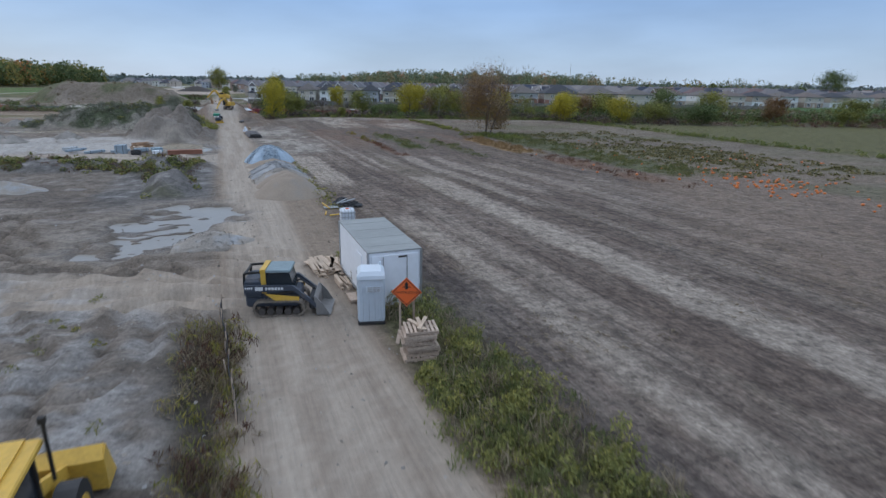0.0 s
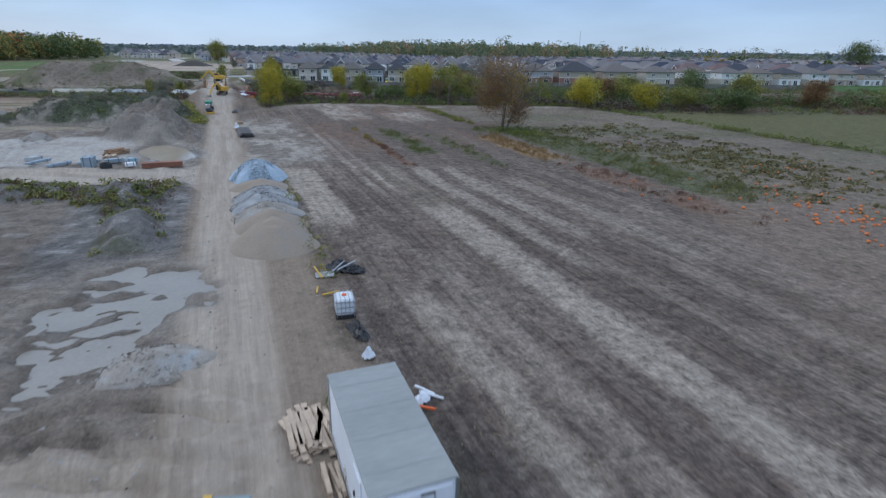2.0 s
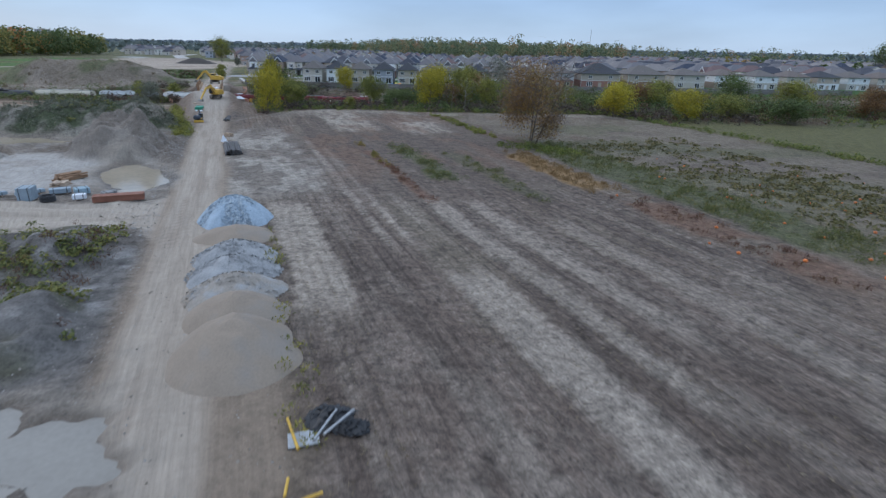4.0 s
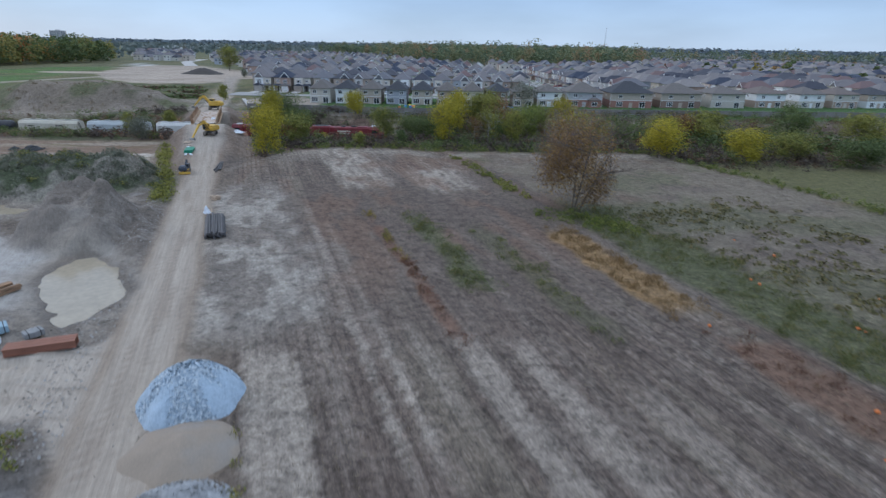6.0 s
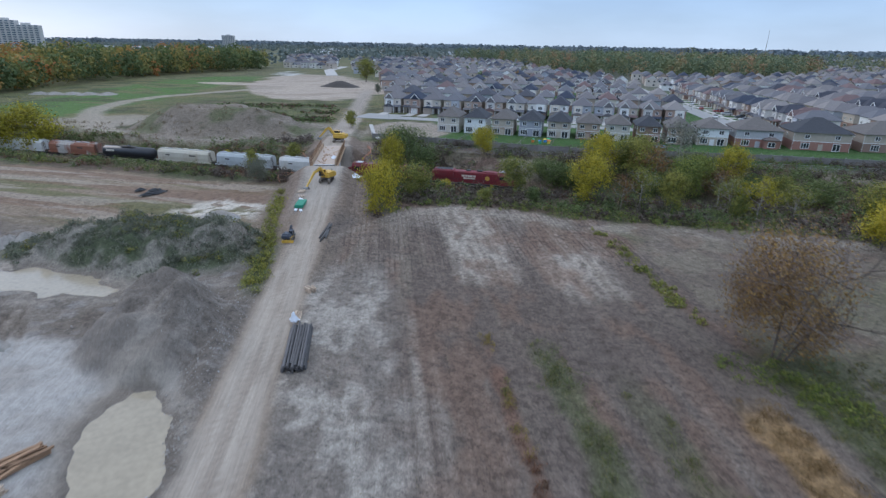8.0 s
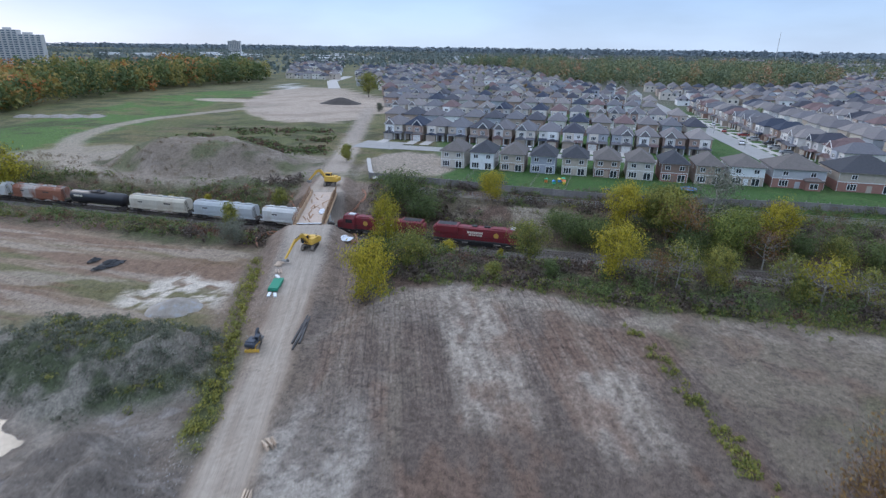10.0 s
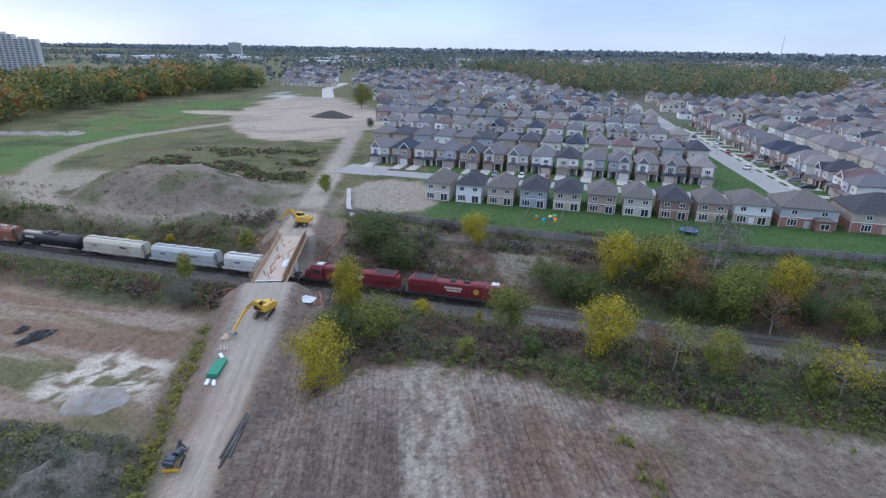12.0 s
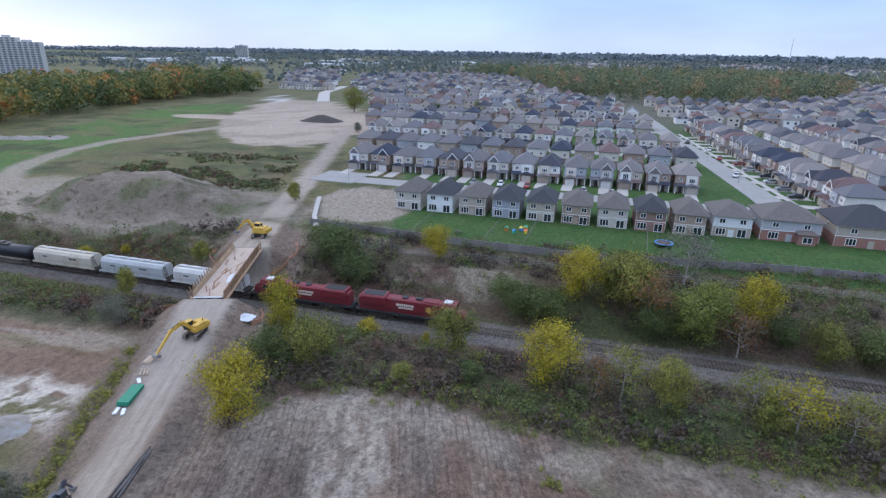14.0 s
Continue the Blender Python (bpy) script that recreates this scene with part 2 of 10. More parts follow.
PONDS = ((-21.3, 63.4, 4.0, 7.6, 6, 0.7, 11), (-46.0, 115.0, 3.9, 9.0, 35, 0.45, 12), (-82.5, 135.4, 11.5, 3.6, 4, 0.5, 13))
POND_RAG = (2.0, 5.0, 4.0)
RUTS = (((-13.2, 49), (-14.1, 48.2), (-13.5, 46.2), (-12.3, 43.6), (-12.4, 41.4), (-14.5, 40.2), (-19, 39)), ((-12, 37), (-15.5, 43), (-21, 47), (-30, 49)), ((-12, 55), (-16, 54.5), (-24, 51.5), (-38, 47)), ((-10, 56), (-15.5, 57), (-25, 55.5), (-40, 52)), ((-10.5, 49.5), (-18, 48.5), (-27, 46), (-40, 44)), ((-9.5, 52), (-17, 52.5), (-28, 49), (-42, 48)), ((-14, 52), (-22, 55), (-33, 56), (-48, 55)), ((-30, 60), (-24, 55), (-18, 53)), ((-33, 64), (-30, 57), (-31, 50)),
        ((-60, 103), (-66, 112), (-67, 121), (-72, 126), (-84, 127)), ((-63, 100), (-69, 112), (-70, 122), (-75, 128.5)), ((-70, 96), (-56, 99), (-40, 100.5)), ((-70, 93.5), (-56, 96.5), (-38, 97.5)), ((-110, 162), (-92, 163), (-82, 170), (-84, 180)), ((-120, 177), (-98, 181), (-86, 185)))
# strips of bare clay in the field: middle and half width across the rows, first and last metre, strength
CLAY = ((11.2, 1.0, -9, 27, 0.8), (14.3, 0.6, 6, 34, 0.5), (19.4, 1.4, -9, 47, 0.9), (23.7, 0.9, 30, 68, 0.7), (27.6, 1.0, 36, 65, 0.6), (32.9, 1.2, 28, 57, 0.5), (30.2, 0.9, 4, 26, 0.35), (37.4, 0.9, 8, 40, 0.3), (25.4, 0.7, -4, 30, 0.3),
        (15.9, 0.28, 56, 107, 0.95), (17.7, 0.28, 56, 99, 0.9), (9.2, 1.8, 45, 70, 0.95), (20.2, 0.35, 60, 78, 0.6), (13.2, 0.3, 60, 80, 0.5))
POND_Z = (0.28, -0.12, 0.05)


def swath_of(x, y, n2):
    """The driven swath that leaves the haul road to the west."""
    return step(3.6, 2.2, np.abs((y - 50.4) - (x + 14) * 0.12 + (n2 - 0.5) * 1.4)) * step(-8, -10.5, x) * step(-48, -36, x)


def base_height(x, y):
    return np.interp(y, [0, 40, 60, 100, 140, 180, 230, 260, 330, 600, 5000], [0.9, 0.9, 0.6, 0.2, 0.5, 1.0, 1.8, 2.6, 3.0, 4.0, 5.0])


def height(x, y):
    x, y = np.asarray(x, float), np.asarray(y, float)
    u, v = uv_of(x, y)
    z = base_height(x, y)
    z = z + (fbm(x / 40, y / 40, 5) - 0.5) * 0.5
    # churned ground beside the road
    churn = step(-2.0, -5.0, u) * step(178, 150, v) * step(-60, 0, v) * (1 - 0.75 * swath_of(x, y, fbm(x / 3.5, y / 3.5, 32))) * (1 - 0.45 * step(50, 46, y))
    z = z + churn * ((fbm(x / 5, y / 5, 7, 5) - 0.5) * 0.7 + (fbm(x / 1.1, y / 1.1, 8, 3) - 0.5) * 0.36)
    z = z + step(6, 9, u) * step(195, 180, y) * ((fbm(x / 0.9, y / 0.9, 9, 3) - 0.5) * 0.14)
    for line in RUTS:
        dl = along(x, y, line) + (fbm(x / 2, y / 2, 10) - 0.5) * 0.5
        z = z - 0.28 * np.exp(-((dl - 0.8) / 0.3) ** 2) + 0.16 * np.exp(-((dl - 1.35) / 0.28) ** 2)
    # ruts in the road
    onroad = step(-2.6, -1.6, u) * step(3.2, 2.2, u)
    z = z - onroad * 0.05 * (np.exp(-((u + 0.65) / 0.3) ** 2) + np.exp(-((u - 1.2) / 0.3) ** 2))
    # ditch beside the road, low ground where water lies
    z = z - 0.45 * np.exp(-((u + 2.7) / 0.6) ** 2) * step(13, 6, v)
    z = z - 0.7 * np.exp(-((u + 4.6 + (v - 130) * 0.1) / 0.8) ** 2) * step(118, 126, v) * step(168, 158, v)
    z = z + 0.55 * np.exp(-((u + 4.4) / 1.5) ** 2) * np.maximum(step(58, 62, v) * step(66, 63, v), step(75, 79, v) * step(122, 112, v)) * (0.4 + 1.2 * fbm(x / 1.4, y / 1.4, 92, 4))
    for (cx, cy, rx, ry, turn, rag, seed), level in zip(PONDS, POND_Z):
        b = blob(x, y, cx, cy, rx, ry, turn, rag, seed, POND_RAG[seed - 11])
        z = z * (1 - step(-0.7, -0.15, b)) + step(-0.7, -0.15, b) * (level + 0.22 - 0.5 * step(-0.15, 0.35, b))
    islet = step(0.53, 0.61, fbm((x + 0.5 * y) / 1.7, (y - 0.5 * x) / 0.75, 115, 3)) * step(0.9, 0.3, np.hypot((x + 21.5) / 8, (y - 62.8) / 10))
    z = z + 0.34 * islet * step(-0.3, 0.1, blob(x, y, -21.3, 63.4, 4.0, 7.6, 6, 0.7, 11, 2.0))
    # dug heaps
    rough = 1 + (fbm(x / 3.0, y / 3.0, 21, 5) - 0.5) * 0.9
    z = z + 4.6 * rough * step(0, 0.75, blob(x, y, -57.0, 131.0, 11.5, 7.5, 118, 0.3, 22, 4.0))
    z = z + 4.3 * rough * step(0, 0.8, blob(x, y, -75.0, 149.0, 22.0, 10.5, 14, 0.3, 23))
    clods = (fbm(x / 1.5, y / 1.5, 106, 4) - 0.5) * 1.6
    z = z + (1.5 * rough + clods) * step(0, 0.7, blob(x, y, -35.5, 88.5, 7.0, 4.5, -66, 0.35, 24))
    z = z + (1.2 * rough + clods) * step(0, 0.7, blob(x, y, -28.0, 77.0, 6.0, 3.0, -60, 0.4, 25))
    z = z + 0.9 * rough * step(0, 0.7, blob(x, y, -50.0, 87.5, 15.0, 4.6, 14, 0.4, 26))
    z = z + 2.5 * rough * step(0, 0.8, blob(x, y, -92.0, 118.0, 12.0, 7.0, 0, 0.4, 27))
    z = z + 6.6 * (1 + 0.35 * (rough - 1) + 0.5 * (fbm(x / 9, y / 9, 29, 4) - 0.5)) * step(0, 0.62, blob(x, y, -140.0, 244.0, 34.0, 20.0, 8, 0.16, 28, 9.0))
    # railway cutting
    d = np.abs(y - rail_y(x))
    bank = step(5.0, 17.0, d)
    z = z * bank + (RAIL_Z - 0.75) * (1 - bank)
    z = np.maximum(z, np.where(d < 5, RAIL_Z - 0.22 - 0.45 * np.clip(d - 1.5, 0, 9), -99))
    # approach banks of the bridge
    top = np.interp(v, [118, 140, 160, 172, 205, 222, 260], [0.6, 1.0, 2.2, 3.7, 3.7, 3.2, 2.4])
    mid = np.interp(v, [100, 150, 172, 240], [0.4, 1.2, -0.4, 0.0])
    half = np.interp(v, [120, 150, 172, 200, 230], [2.6, 4.6, 4.2, 4.2, 4.0])
    fill = top - np.clip(np.abs(u - mid) - half, 0, 99) * 0.6
    ends = np.maximum(step(176.6, 175.4, v), step(199.0, 200.2, v)) * step(118, 126, v) * step(262, 250, v)
    z = np.where(ends > 0, np.maximum(z, fill * ends + z * (1 - ends)), z)
    return z


def ground_z(x, y):
    return float(height(np.array([x]), np.array([y]))[0])


def axis(parts):
    """Grid lines from (start, end, spacing) pieces; a growing spacing where it is a pair."""
    out = []
    for a, b, s in parts:
        if isinstance(s, tuple):
            n = s[0]
            k = (b - a)
            out += [a + k * ((math.exp(s[1] * i / n) - 1) / (math.exp(s[1]) - 1)) for i in range(n)]
        else:
            out += list(np.arange(a, b - 1e-6, s))
    return np.array(out + [parts[-1][1]])


gx_right = axis([(45, 4900, (50, 4.6))])
gx_left = -axis([(110, 330, 2.0), (330, 4900, (36, 4.0))])[::-1]
GXS = np.concatenate([gx_left[:-1], axis([(-110, -75, 0.5), (-75, 8, 0.4), (8, 45, 0.5)]), gx_right[1:]])
GYS = axis([(-400, 28, (14, -3.0)), (28, 34, 0.5), (34, 60, 0.33), (60, 136, 0.42), (136, 190, 0.55), (190, 250, 0.75), (250, 430, 2.0), (430, 4900, (50, 3.8))])


def blend(c, colour, mask):
    return c * (1 - mask[..., None]) + np.array(colour) * mask[..., None]


def land_colour(x, y):
    """Albedo of the soil and its cover, and how wet, grassy and stubbly it is."""
    u, v = uv_of(x, y)
    n1, n2, n3 = fbm(x / 12, y / 12, 31), fbm(x / 3.5, y / 3.5, 32), fbm(x / 30, y / 30, 33)
    rows = fbm(u / 1.6, v / 26, 34, 3)
    broad = fbm(u / 7.0, v / 60, 35, 3)
    c = np.zeros(x.shape + (3,)) + np.array((0.16, 0.125, 0.095))
    grass = np.zeros(x.shape)
    stub = np.zeros(x.shape)
    wet = np.zeros(x.shape)
    # harvested field
    field = step(5.5, 7.5, u + (n2 - 0.5) * 2)
    c = blend(c, (0.155, 0.117, 0.094), field)
    c = blend(c, (0.19, 0.155, 0.12), field * step(0.50, 0.72, rows * 0.55 + broad * 0.45 + (n2 - 0.5) * 0.25))
    c = blend(c, (0.105, 0.083, 0.068), field * step(0.56, 0.40, rows) * 0.5)
    stub = np.maximum(stub, field)
    stub = stub * (1 - 0.5 * step(10, 14, u + (n1 - 0.5) * 8) * step(84, 100, v) * step(126, 114, v))
    # strips of bare clay that run with the rows
    for k, (mid, half, v0, v1, much) in enumerate(CLAY):
        ragged = (fbm(u / 1.3, v / 7, 120 + k, 3) - 0.5) * 1.3 * min(1.0, half) + (fbm(u / 0.5, v / 0.8, 160 + k, 2) - 0.5) * 0.9
        bare = step(half + 0.35, half - 0.25, np.abs(u - mid) + ragged) * step(v0 - 4, v0 + 2, v + ragged * 2) * step(v1 + 3, v1 - 1, v + ragged * 2)
        c = blend(c, (0.375, 0.32, 0.265), bare * field * much)
        stub = stub * (1 - 0.55 * bare * much)
    lanes = np.random.default_rng(71)
    for k in range(30):
        mid, half, v0, long, much = lanes.uniform(7.5, 46), lanes.uniform(0.12, 0.34), lanes.uniform(-6, 92), lanes.uniform(14, 46), lanes.uniform(0.3, 0.7)
        shift = (fbm(v / 8 + k, v * 0 + k, 127, 2) - 0.5) * 0.5
        line = np.exp(-((u - mid - shift) / half) ** 2) * step(v0, v0 + 5, v) * step(v0 + long, v0 + long - 6, v) * step(0.36, 0.52, fbm(u / 1.5 + k, v / 5, 128, 3))
        c = blend(c, (0.33, 0.28, 0.232), line * field * much)
    # bare clay plots before the belt
    speck = step(0.40, 0.58, fbm(u / 0.7, v / 2.4, 41, 4))
    plots = step(21.6, 23.2, u + (n2 - 0.5) * 2) * step(32.0, 30.0, u + (n2 - 0.5) * 2) * step(114, 120, v + (n2 - 0.5) * 6) + 0.9 * step(33.5, 35.5, u + (n2 - 0.5) * 3) * step(45.0, 42.5, u + (n2 - 0.5) * 3) * step(109, 113, v + (n2 - 0.5) * 5) * step(129, 124, v + (n2 - 0.5) * 5)
    c = blend(c, (0.40, 0.345, 0.285), np.clip(plots, 0, 1) * field * (0.3 + 0.6 * speck))
    tip = step(134, 148, v + (n1 - 0.5) * 14) * step(5, 9, u) * step(46, 34, u + (n1 - 0.5) * 10)
    c = blend(c, (0.37, 0.32, 0.27), tip * field * (0.2 + 0.6 * speck) * 0.9)
    zone = step(13, 19, u + (n1 - 0.5) * 6) * step(64, 74, v) * step(126, 112, v) * (1 - np.clip(plots, 0, 1))
    c = blend(c, (0.135, 0.105, 0.086), zone * field * 0.6)
    stub = stub * (1 - 0.5 * zone) * (1 - 0.6 * np.clip(plots, 0, 1))
    dull = step(np.interp(v, [0, 30, 60], [22, 32, 52]), np.interp(v, [0, 30, 60], [30, 42, 66]), u + (n1 - 0.5) * 10) * step(60, 44, v)
    stub = stub * (1 - 0.5 * dull)
    c = blend(c, (0.24, 0.183, 0.141), dull * field * 0.7)
    c = blend(c, (0.19, 0.118, 0.082), field * step(0.52, 0.64, fbm(u / 3.5, v / 10, 111)) * step(70, 90, v) * 0.55)
    # trodden grey ground round the log stack
    trod = step(1.6, 3.4, u) * step(15.5, 11.0, u + (n2 - 0.5) * 5 + (n1 - 0.5) * 6) * step(70, 78, v) * step(128, 112, v + (n1 - 0.5) * 16)
    c = blend(c, (0.235, 0.203, 0.172), trod * 0.85)
    c = blend(c, (0.37, 0.33, 0.283), trod * step(0.46, 0.54, fbm(u / 2.2, v / 5.5, 131, 5)) * 0.9)
    c = blend(c, (0.19, 0.162, 0.138), trod * step(0.54, 0.66, fbm(u / 1.3, v / 4, 94)) * 0.75)
    stub = stub * (1 - 0.75 * trod)
    # pale rough pasture past the weedy strip
    east = np.maximum(step(56.5, 59.5, u + (n1 - 0.5) * 6), step(50, 52, u + (n2 - 0.5) * 3) * step(90, 96, v)) * field
    c = blend(c, (0.19, 0.158, 0.118), east * (0.35 + 0.65 * step(0.35, 0.6, n2)))
    green_e = step(0.48, 0.66, n1) * east * 0.55
    c = blend(c, (0.115, 0.118, 0.058), green_e)
    soft = (n2 - 0.5) * 2.4
    rowb = np.maximum(step(27.0, 28.2, u + soft) * step(31.4, 30.2, u + soft) * step(74, 80, v + soft) * step(104, 97, v + soft), 0.6 * step(33.6, 34.6, u + soft) * step(37.6, 36.4, u + soft) * step(62, 68, v) * step(98, 88, v))
    swath = step(48.0, 50.0, u + soft) * step(59.5, 56.5, u + soft * 1.5 + (n1 - 0.5) * 8) * step(36, 46, v) * step(100, 93, v + soft)
    strip = np.maximum(swath, rowb * 0.8)
    c = blend(c, (0.098, 0.112, 0.046), strip * 0.8)
    grass = np.maximum(grass, np.maximum(strip, green_e))
    rust = step(42.0, 43.6, u + soft) * step(48.6, 47.0, u + soft) * step(30, 42, v) * step(66, 60, v) + step(1.0, 0.4, np.abs(u - 23.6 + (n2 - 0.5))) * step(66, 70, v) * step(104, 98, v)
    c = blend(c, (0.18, 0.092, 0.058), np.clip(rust, 0, 1) * 0.65 * step(0.25, 0.5, n2))
    tan = step(42.0, 43.0, u + soft * 0.8) * step(47.4, 46.0, u + soft * 0.8) * step(65, 69, v) * step(91, 87, v)
    c = blend(c, (0.32, 0.2, 0.088), tan * 0.8)
    pasture = step(0, 5, y - field_edge(x)) * step(26, 32, x)
    c = blend(c, (0.125, 0.118, 0.05), pasture)
    # building site to the left of the road
    left = step(-1.6, -3.2, u + (n2 - 0.5) * 1.6)
    c = blend(c, (0.195, 0.165, 0.137), left)
    c = blend(c, (0.30, 0.262, 0.225), left * step(0.50, 0.66, n2) * 0.6)
    c = blend(c, (0.135, 0.108, 0.085), left * step(0.52, 0.38, n1) * 0.8)
    c = blend(c, (0.10, 0.083, 0.07), left * step(0.60, 0.75, fbm(x / 1.6, y / 1.6, 36)) * 0.7)
    c = blend(c, (0.32, 0.30, 0.285), left * step(0.60, 0.72, fbm(x / 2.2, y / 2.2, 84)) * 0.5)
    near = left * step(60, 50, y)
    c = blend(c, (0.30, 0.29, 0.285), near * step(0.46, 0.6, fbm(x / 1.5, y / 1.5, 95, 5)) * step(50, 45, y + x * 0.2) * 0.5)
    # wheel marks swept across the churned ground
    sweep = fbm((y - 0.42 * x + 3 * np.sin(x / 7)) / 0.55, (x + 0.42 * y) / 9, 96, 4)
    c = blend(c, (0.115, 0.093, 0.076), left * step(0.54, 0.66, sweep) * step(82, 70, y) * 0.5)
    c = blend(c, (0.30, 0.262, 0.225), left * step(0.44, 0.36, sweep) * step(82, 70, y) * 0.4)
    dark_mud = step(0.50, 0.64, fbm(x / 7, y / 4.5, 97)) * step(84, 74, y)
    c = blend(c, (0.125, 0.105, 0.09), left * dark_mud * 0.6)
    for line in RUTS:
        dl = along(x, y, line) + (fbm(x / 2, y / 2, 10) - 0.5) * 0.5
        c = blend(c, (0.30, 0.25, 0.20), left * np.exp(-(dl / 1.8) ** 2) * 0.35)
        c = blend(c, (0.13, 0.105, 0.085), left * np.exp(-((dl - 0.8) / 0.34) ** 2) * 0.85)
    # the side track and the yard behind it
    yard = step(0, 0.2, blob(x, y, -64, 113, 25, 14, 20, 0.2, 51)) * left * step(-3.8, -5.5, u)
    c = blend(c, (0.385, 0.362, 0.335), yard * 0.9)
    c = blend(c, (0.27, 0.24, 0.21), yard * step(0.52, 0.68, n2) * 0.6)
    d1 = np.abs((y - 97.5) + (x + 38) * -0.12 + 2 * np.sin(x / 9))
    c = blend(c, (0.33, 0.285, 0.235), step(4.2, 2.2, d1) * step(-24, -32, x))
    cross = swath_of(x, y, n2)
    c = blend(c, (0.335, 0.28, 0.225), cross * 0.9)
    c = blend(c, (0.21, 0.17, 0.135), cross * step(0.52, 0.64, fbm((y - 0.15 * x) / 0.5, x / 8, 118)) * 0.6)
    stony = left * step(48, 45, y + (x + 9) * 0.35) * step(-3.4, -4.4, u)
    c = blend(c, (0.36, 0.35, 0.34), stony * step(0.47, 0.58, fbm(x / 0.9, y / 0.9, 119, 5)) * 0.6)
    c = blend(c, (0.15, 0.13, 0.11), stony * step(0.56, 0.66, fbm(x / 1.3, y / 1.3, 120, 4)) * 0.6)
    # bare bands near the railway on the site's side
    bands = left * step(150, 166, y + x * -0.06 + (n1 - 0.5) * 10) * step(205, 192, y)
    c = blend(c, (0.235, 0.18, 0.125), bands)
    c = blend(c, (0.13, 0.125, 0.055), bands * step(0.48, 0.58, fbm(x / 34, (y - 0.1 * x) / 3.2, 98)) * 0.85)
    c = blend(c, (0.185, 0.115, 0.08), bands * step(0.50, 0.60, fbm(x / 40, (y - 0.1 * x) / 3.6, 99)) * 0.7)
    c = blend(c, (0.31, 0.26, 0.205), bands * step(0.55, 0.64, fbm(x / 30, (y - 0.1 * x) / 3.0, 100)) * 0.75)
    chalk = step(0.0, 0.5, blob(x, y, -76, 169.0, 13.5, 7.5, 16, 0.5, 52)) * left
    c = blend(c, (0.54, 0.485, 0.41), chalk * step(0.40, 0.52, fbm(x / 1.6, y / 1.6, 114, 4)))
    # heaps
    heap = step(-0.05, 0.25, blob(x, y, -57, 131, 11.5, 7.5, 118, 0.3, 22, 4.0))
    c = blend(c, (0.175, 0.148, 0.124), heap * 0.95)
    c = blend(c, (0.27, 0.238, 0.205), heap * step(0.48, 0.66, fbm(u / 1.2, v / 4, 88)) * 0.7)
    veg = step(-0.1, 0.2, blob(x, y, -75, 149, 22, 10.5, 14, 0.3, 23))
    c = blend(c, (0.23, 0.212, 0.175), veg)
    c = blend(c, (0.085, 0.1, 0.055), veg * step(0.42, 0.6, n2))
    grass = np.maximum(grass, veg * 0.8)
    grey = left * step(36, 44, v) * step(66, 61, v) * step(-14, -10, u + (n2 - 0.5) * 4) * step(-2.6, -3.4, u)
    c = blend(c, (0.165, 0.158, 0.152), grey * 0.8)
    c = blend(c, (0.34, 0.33, 0.32), grey * step(0.56, 0.66, fbm(x / 1.6, y / 1.6, 125, 4)) * 0.7)
    c = blend(c, (0.085, 0.08, 0.075), grey * step(0.46, 0.36, fbm(x / 1.2, y / 1.2, 126, 4)) * 0.7)
    for cx, cy, rx, ry, tn, sd in ((-35.5, 88.5, 7, 4.5, -66, 24), (-28, 77, 6, 3, -60, 25), (-50, 87.5, 15, 4.6, 14, 26)):
        h = step(0, 0.3, blob(x, y, cx, cy, rx, ry, tn, 0.4, sd))
        c = blend(c, (0.155, 0.146, 0.138), h * 0.9)
        c = blend(c, (0.27, 0.255, 0.24), h * step(0.52, 0.66, fbm(x / 1.3, y / 1.3, 106)) * 0.8)
        c = blend(c, (0.085, 0.075, 0.066), h * step(0.48, 0.36, fbm(x / 1.6, y / 1.6, 107)) * 0.8)
        c = blend(c, (0.09, 0.09, 0.045), h * step(0.5, 0.66, n2) * 0.7)
    bank = step(-1.9, -2.6, u) * step(-8.0, -5.5, u + (n2 - 0.5) * 3) * step(56, 64, v) * step(122, 114, v)
    c = blend(c, (0.165, 0.138, 0.115), bank * 0.9)
    c = blend(c, (0.26, 0.232, 0.205), bank * step(0.55, 0.7, fbm(x / 0.9, y / 0.9, 93)) * 0.7)
    side = step(4.6, 2.8, np.abs(y - 99.0 - (x + 38) * 0.1 + (n2 - 0.5))) * step(-26.5, -29, x) * step(-75, -62, x)
    flare = step(-9, -6, u) * step(-1.0, -2.0, u) * step(1.0, 0.0, v - 74.8 - np.clip(u + 3.2, 0, 9) * 2.2) * step(-1.0, 0.0, v - 67.4 + np.clip(u + 4.6, 0, 9) * 2.4)
    side = np.maximum(side, flare)
    c = blend(c, (0.36, 0.312, 0.26), side * 0.95)
    c = blend(c, (0.27, 0.228, 0.185), side * step(0.52, 0.66, fbm(x / 9, y / 0.8, 108)) * 0.6)
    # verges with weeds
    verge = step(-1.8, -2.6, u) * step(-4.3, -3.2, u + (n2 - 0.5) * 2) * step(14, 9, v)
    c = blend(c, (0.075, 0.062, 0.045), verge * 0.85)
    ditch = step(2.2, 1.0, np.abs(u + 4.8 + (v - 130) * 0.1 + (n2 - 0.5) * 2)) * step(112, 120, v) * step(168, 158, v)
    c = blend(c, (0.085, 0.095, 0.04), ditch)
    vr = step(3.4, 4.4, u + (n2 - 0.5)) * step(8.4, 6.6, u + (n2 - 0.5) * 2) * step(22, 16, v)
    c = blend(c, (0.11, 0.105, 0.05), vr)
    grass = np.maximum(grass, np.maximum(verge, np.maximum(vr, ditch)) * 0.9)
    c = blend(c, (0.098, 0.079, 0.07), step(6.4, 7.6, u + (n2 - 0.5)) * step(10.6, 8.6, u + (n2 - 0.5) * 2) * step(34, 22, v) * 0.75)
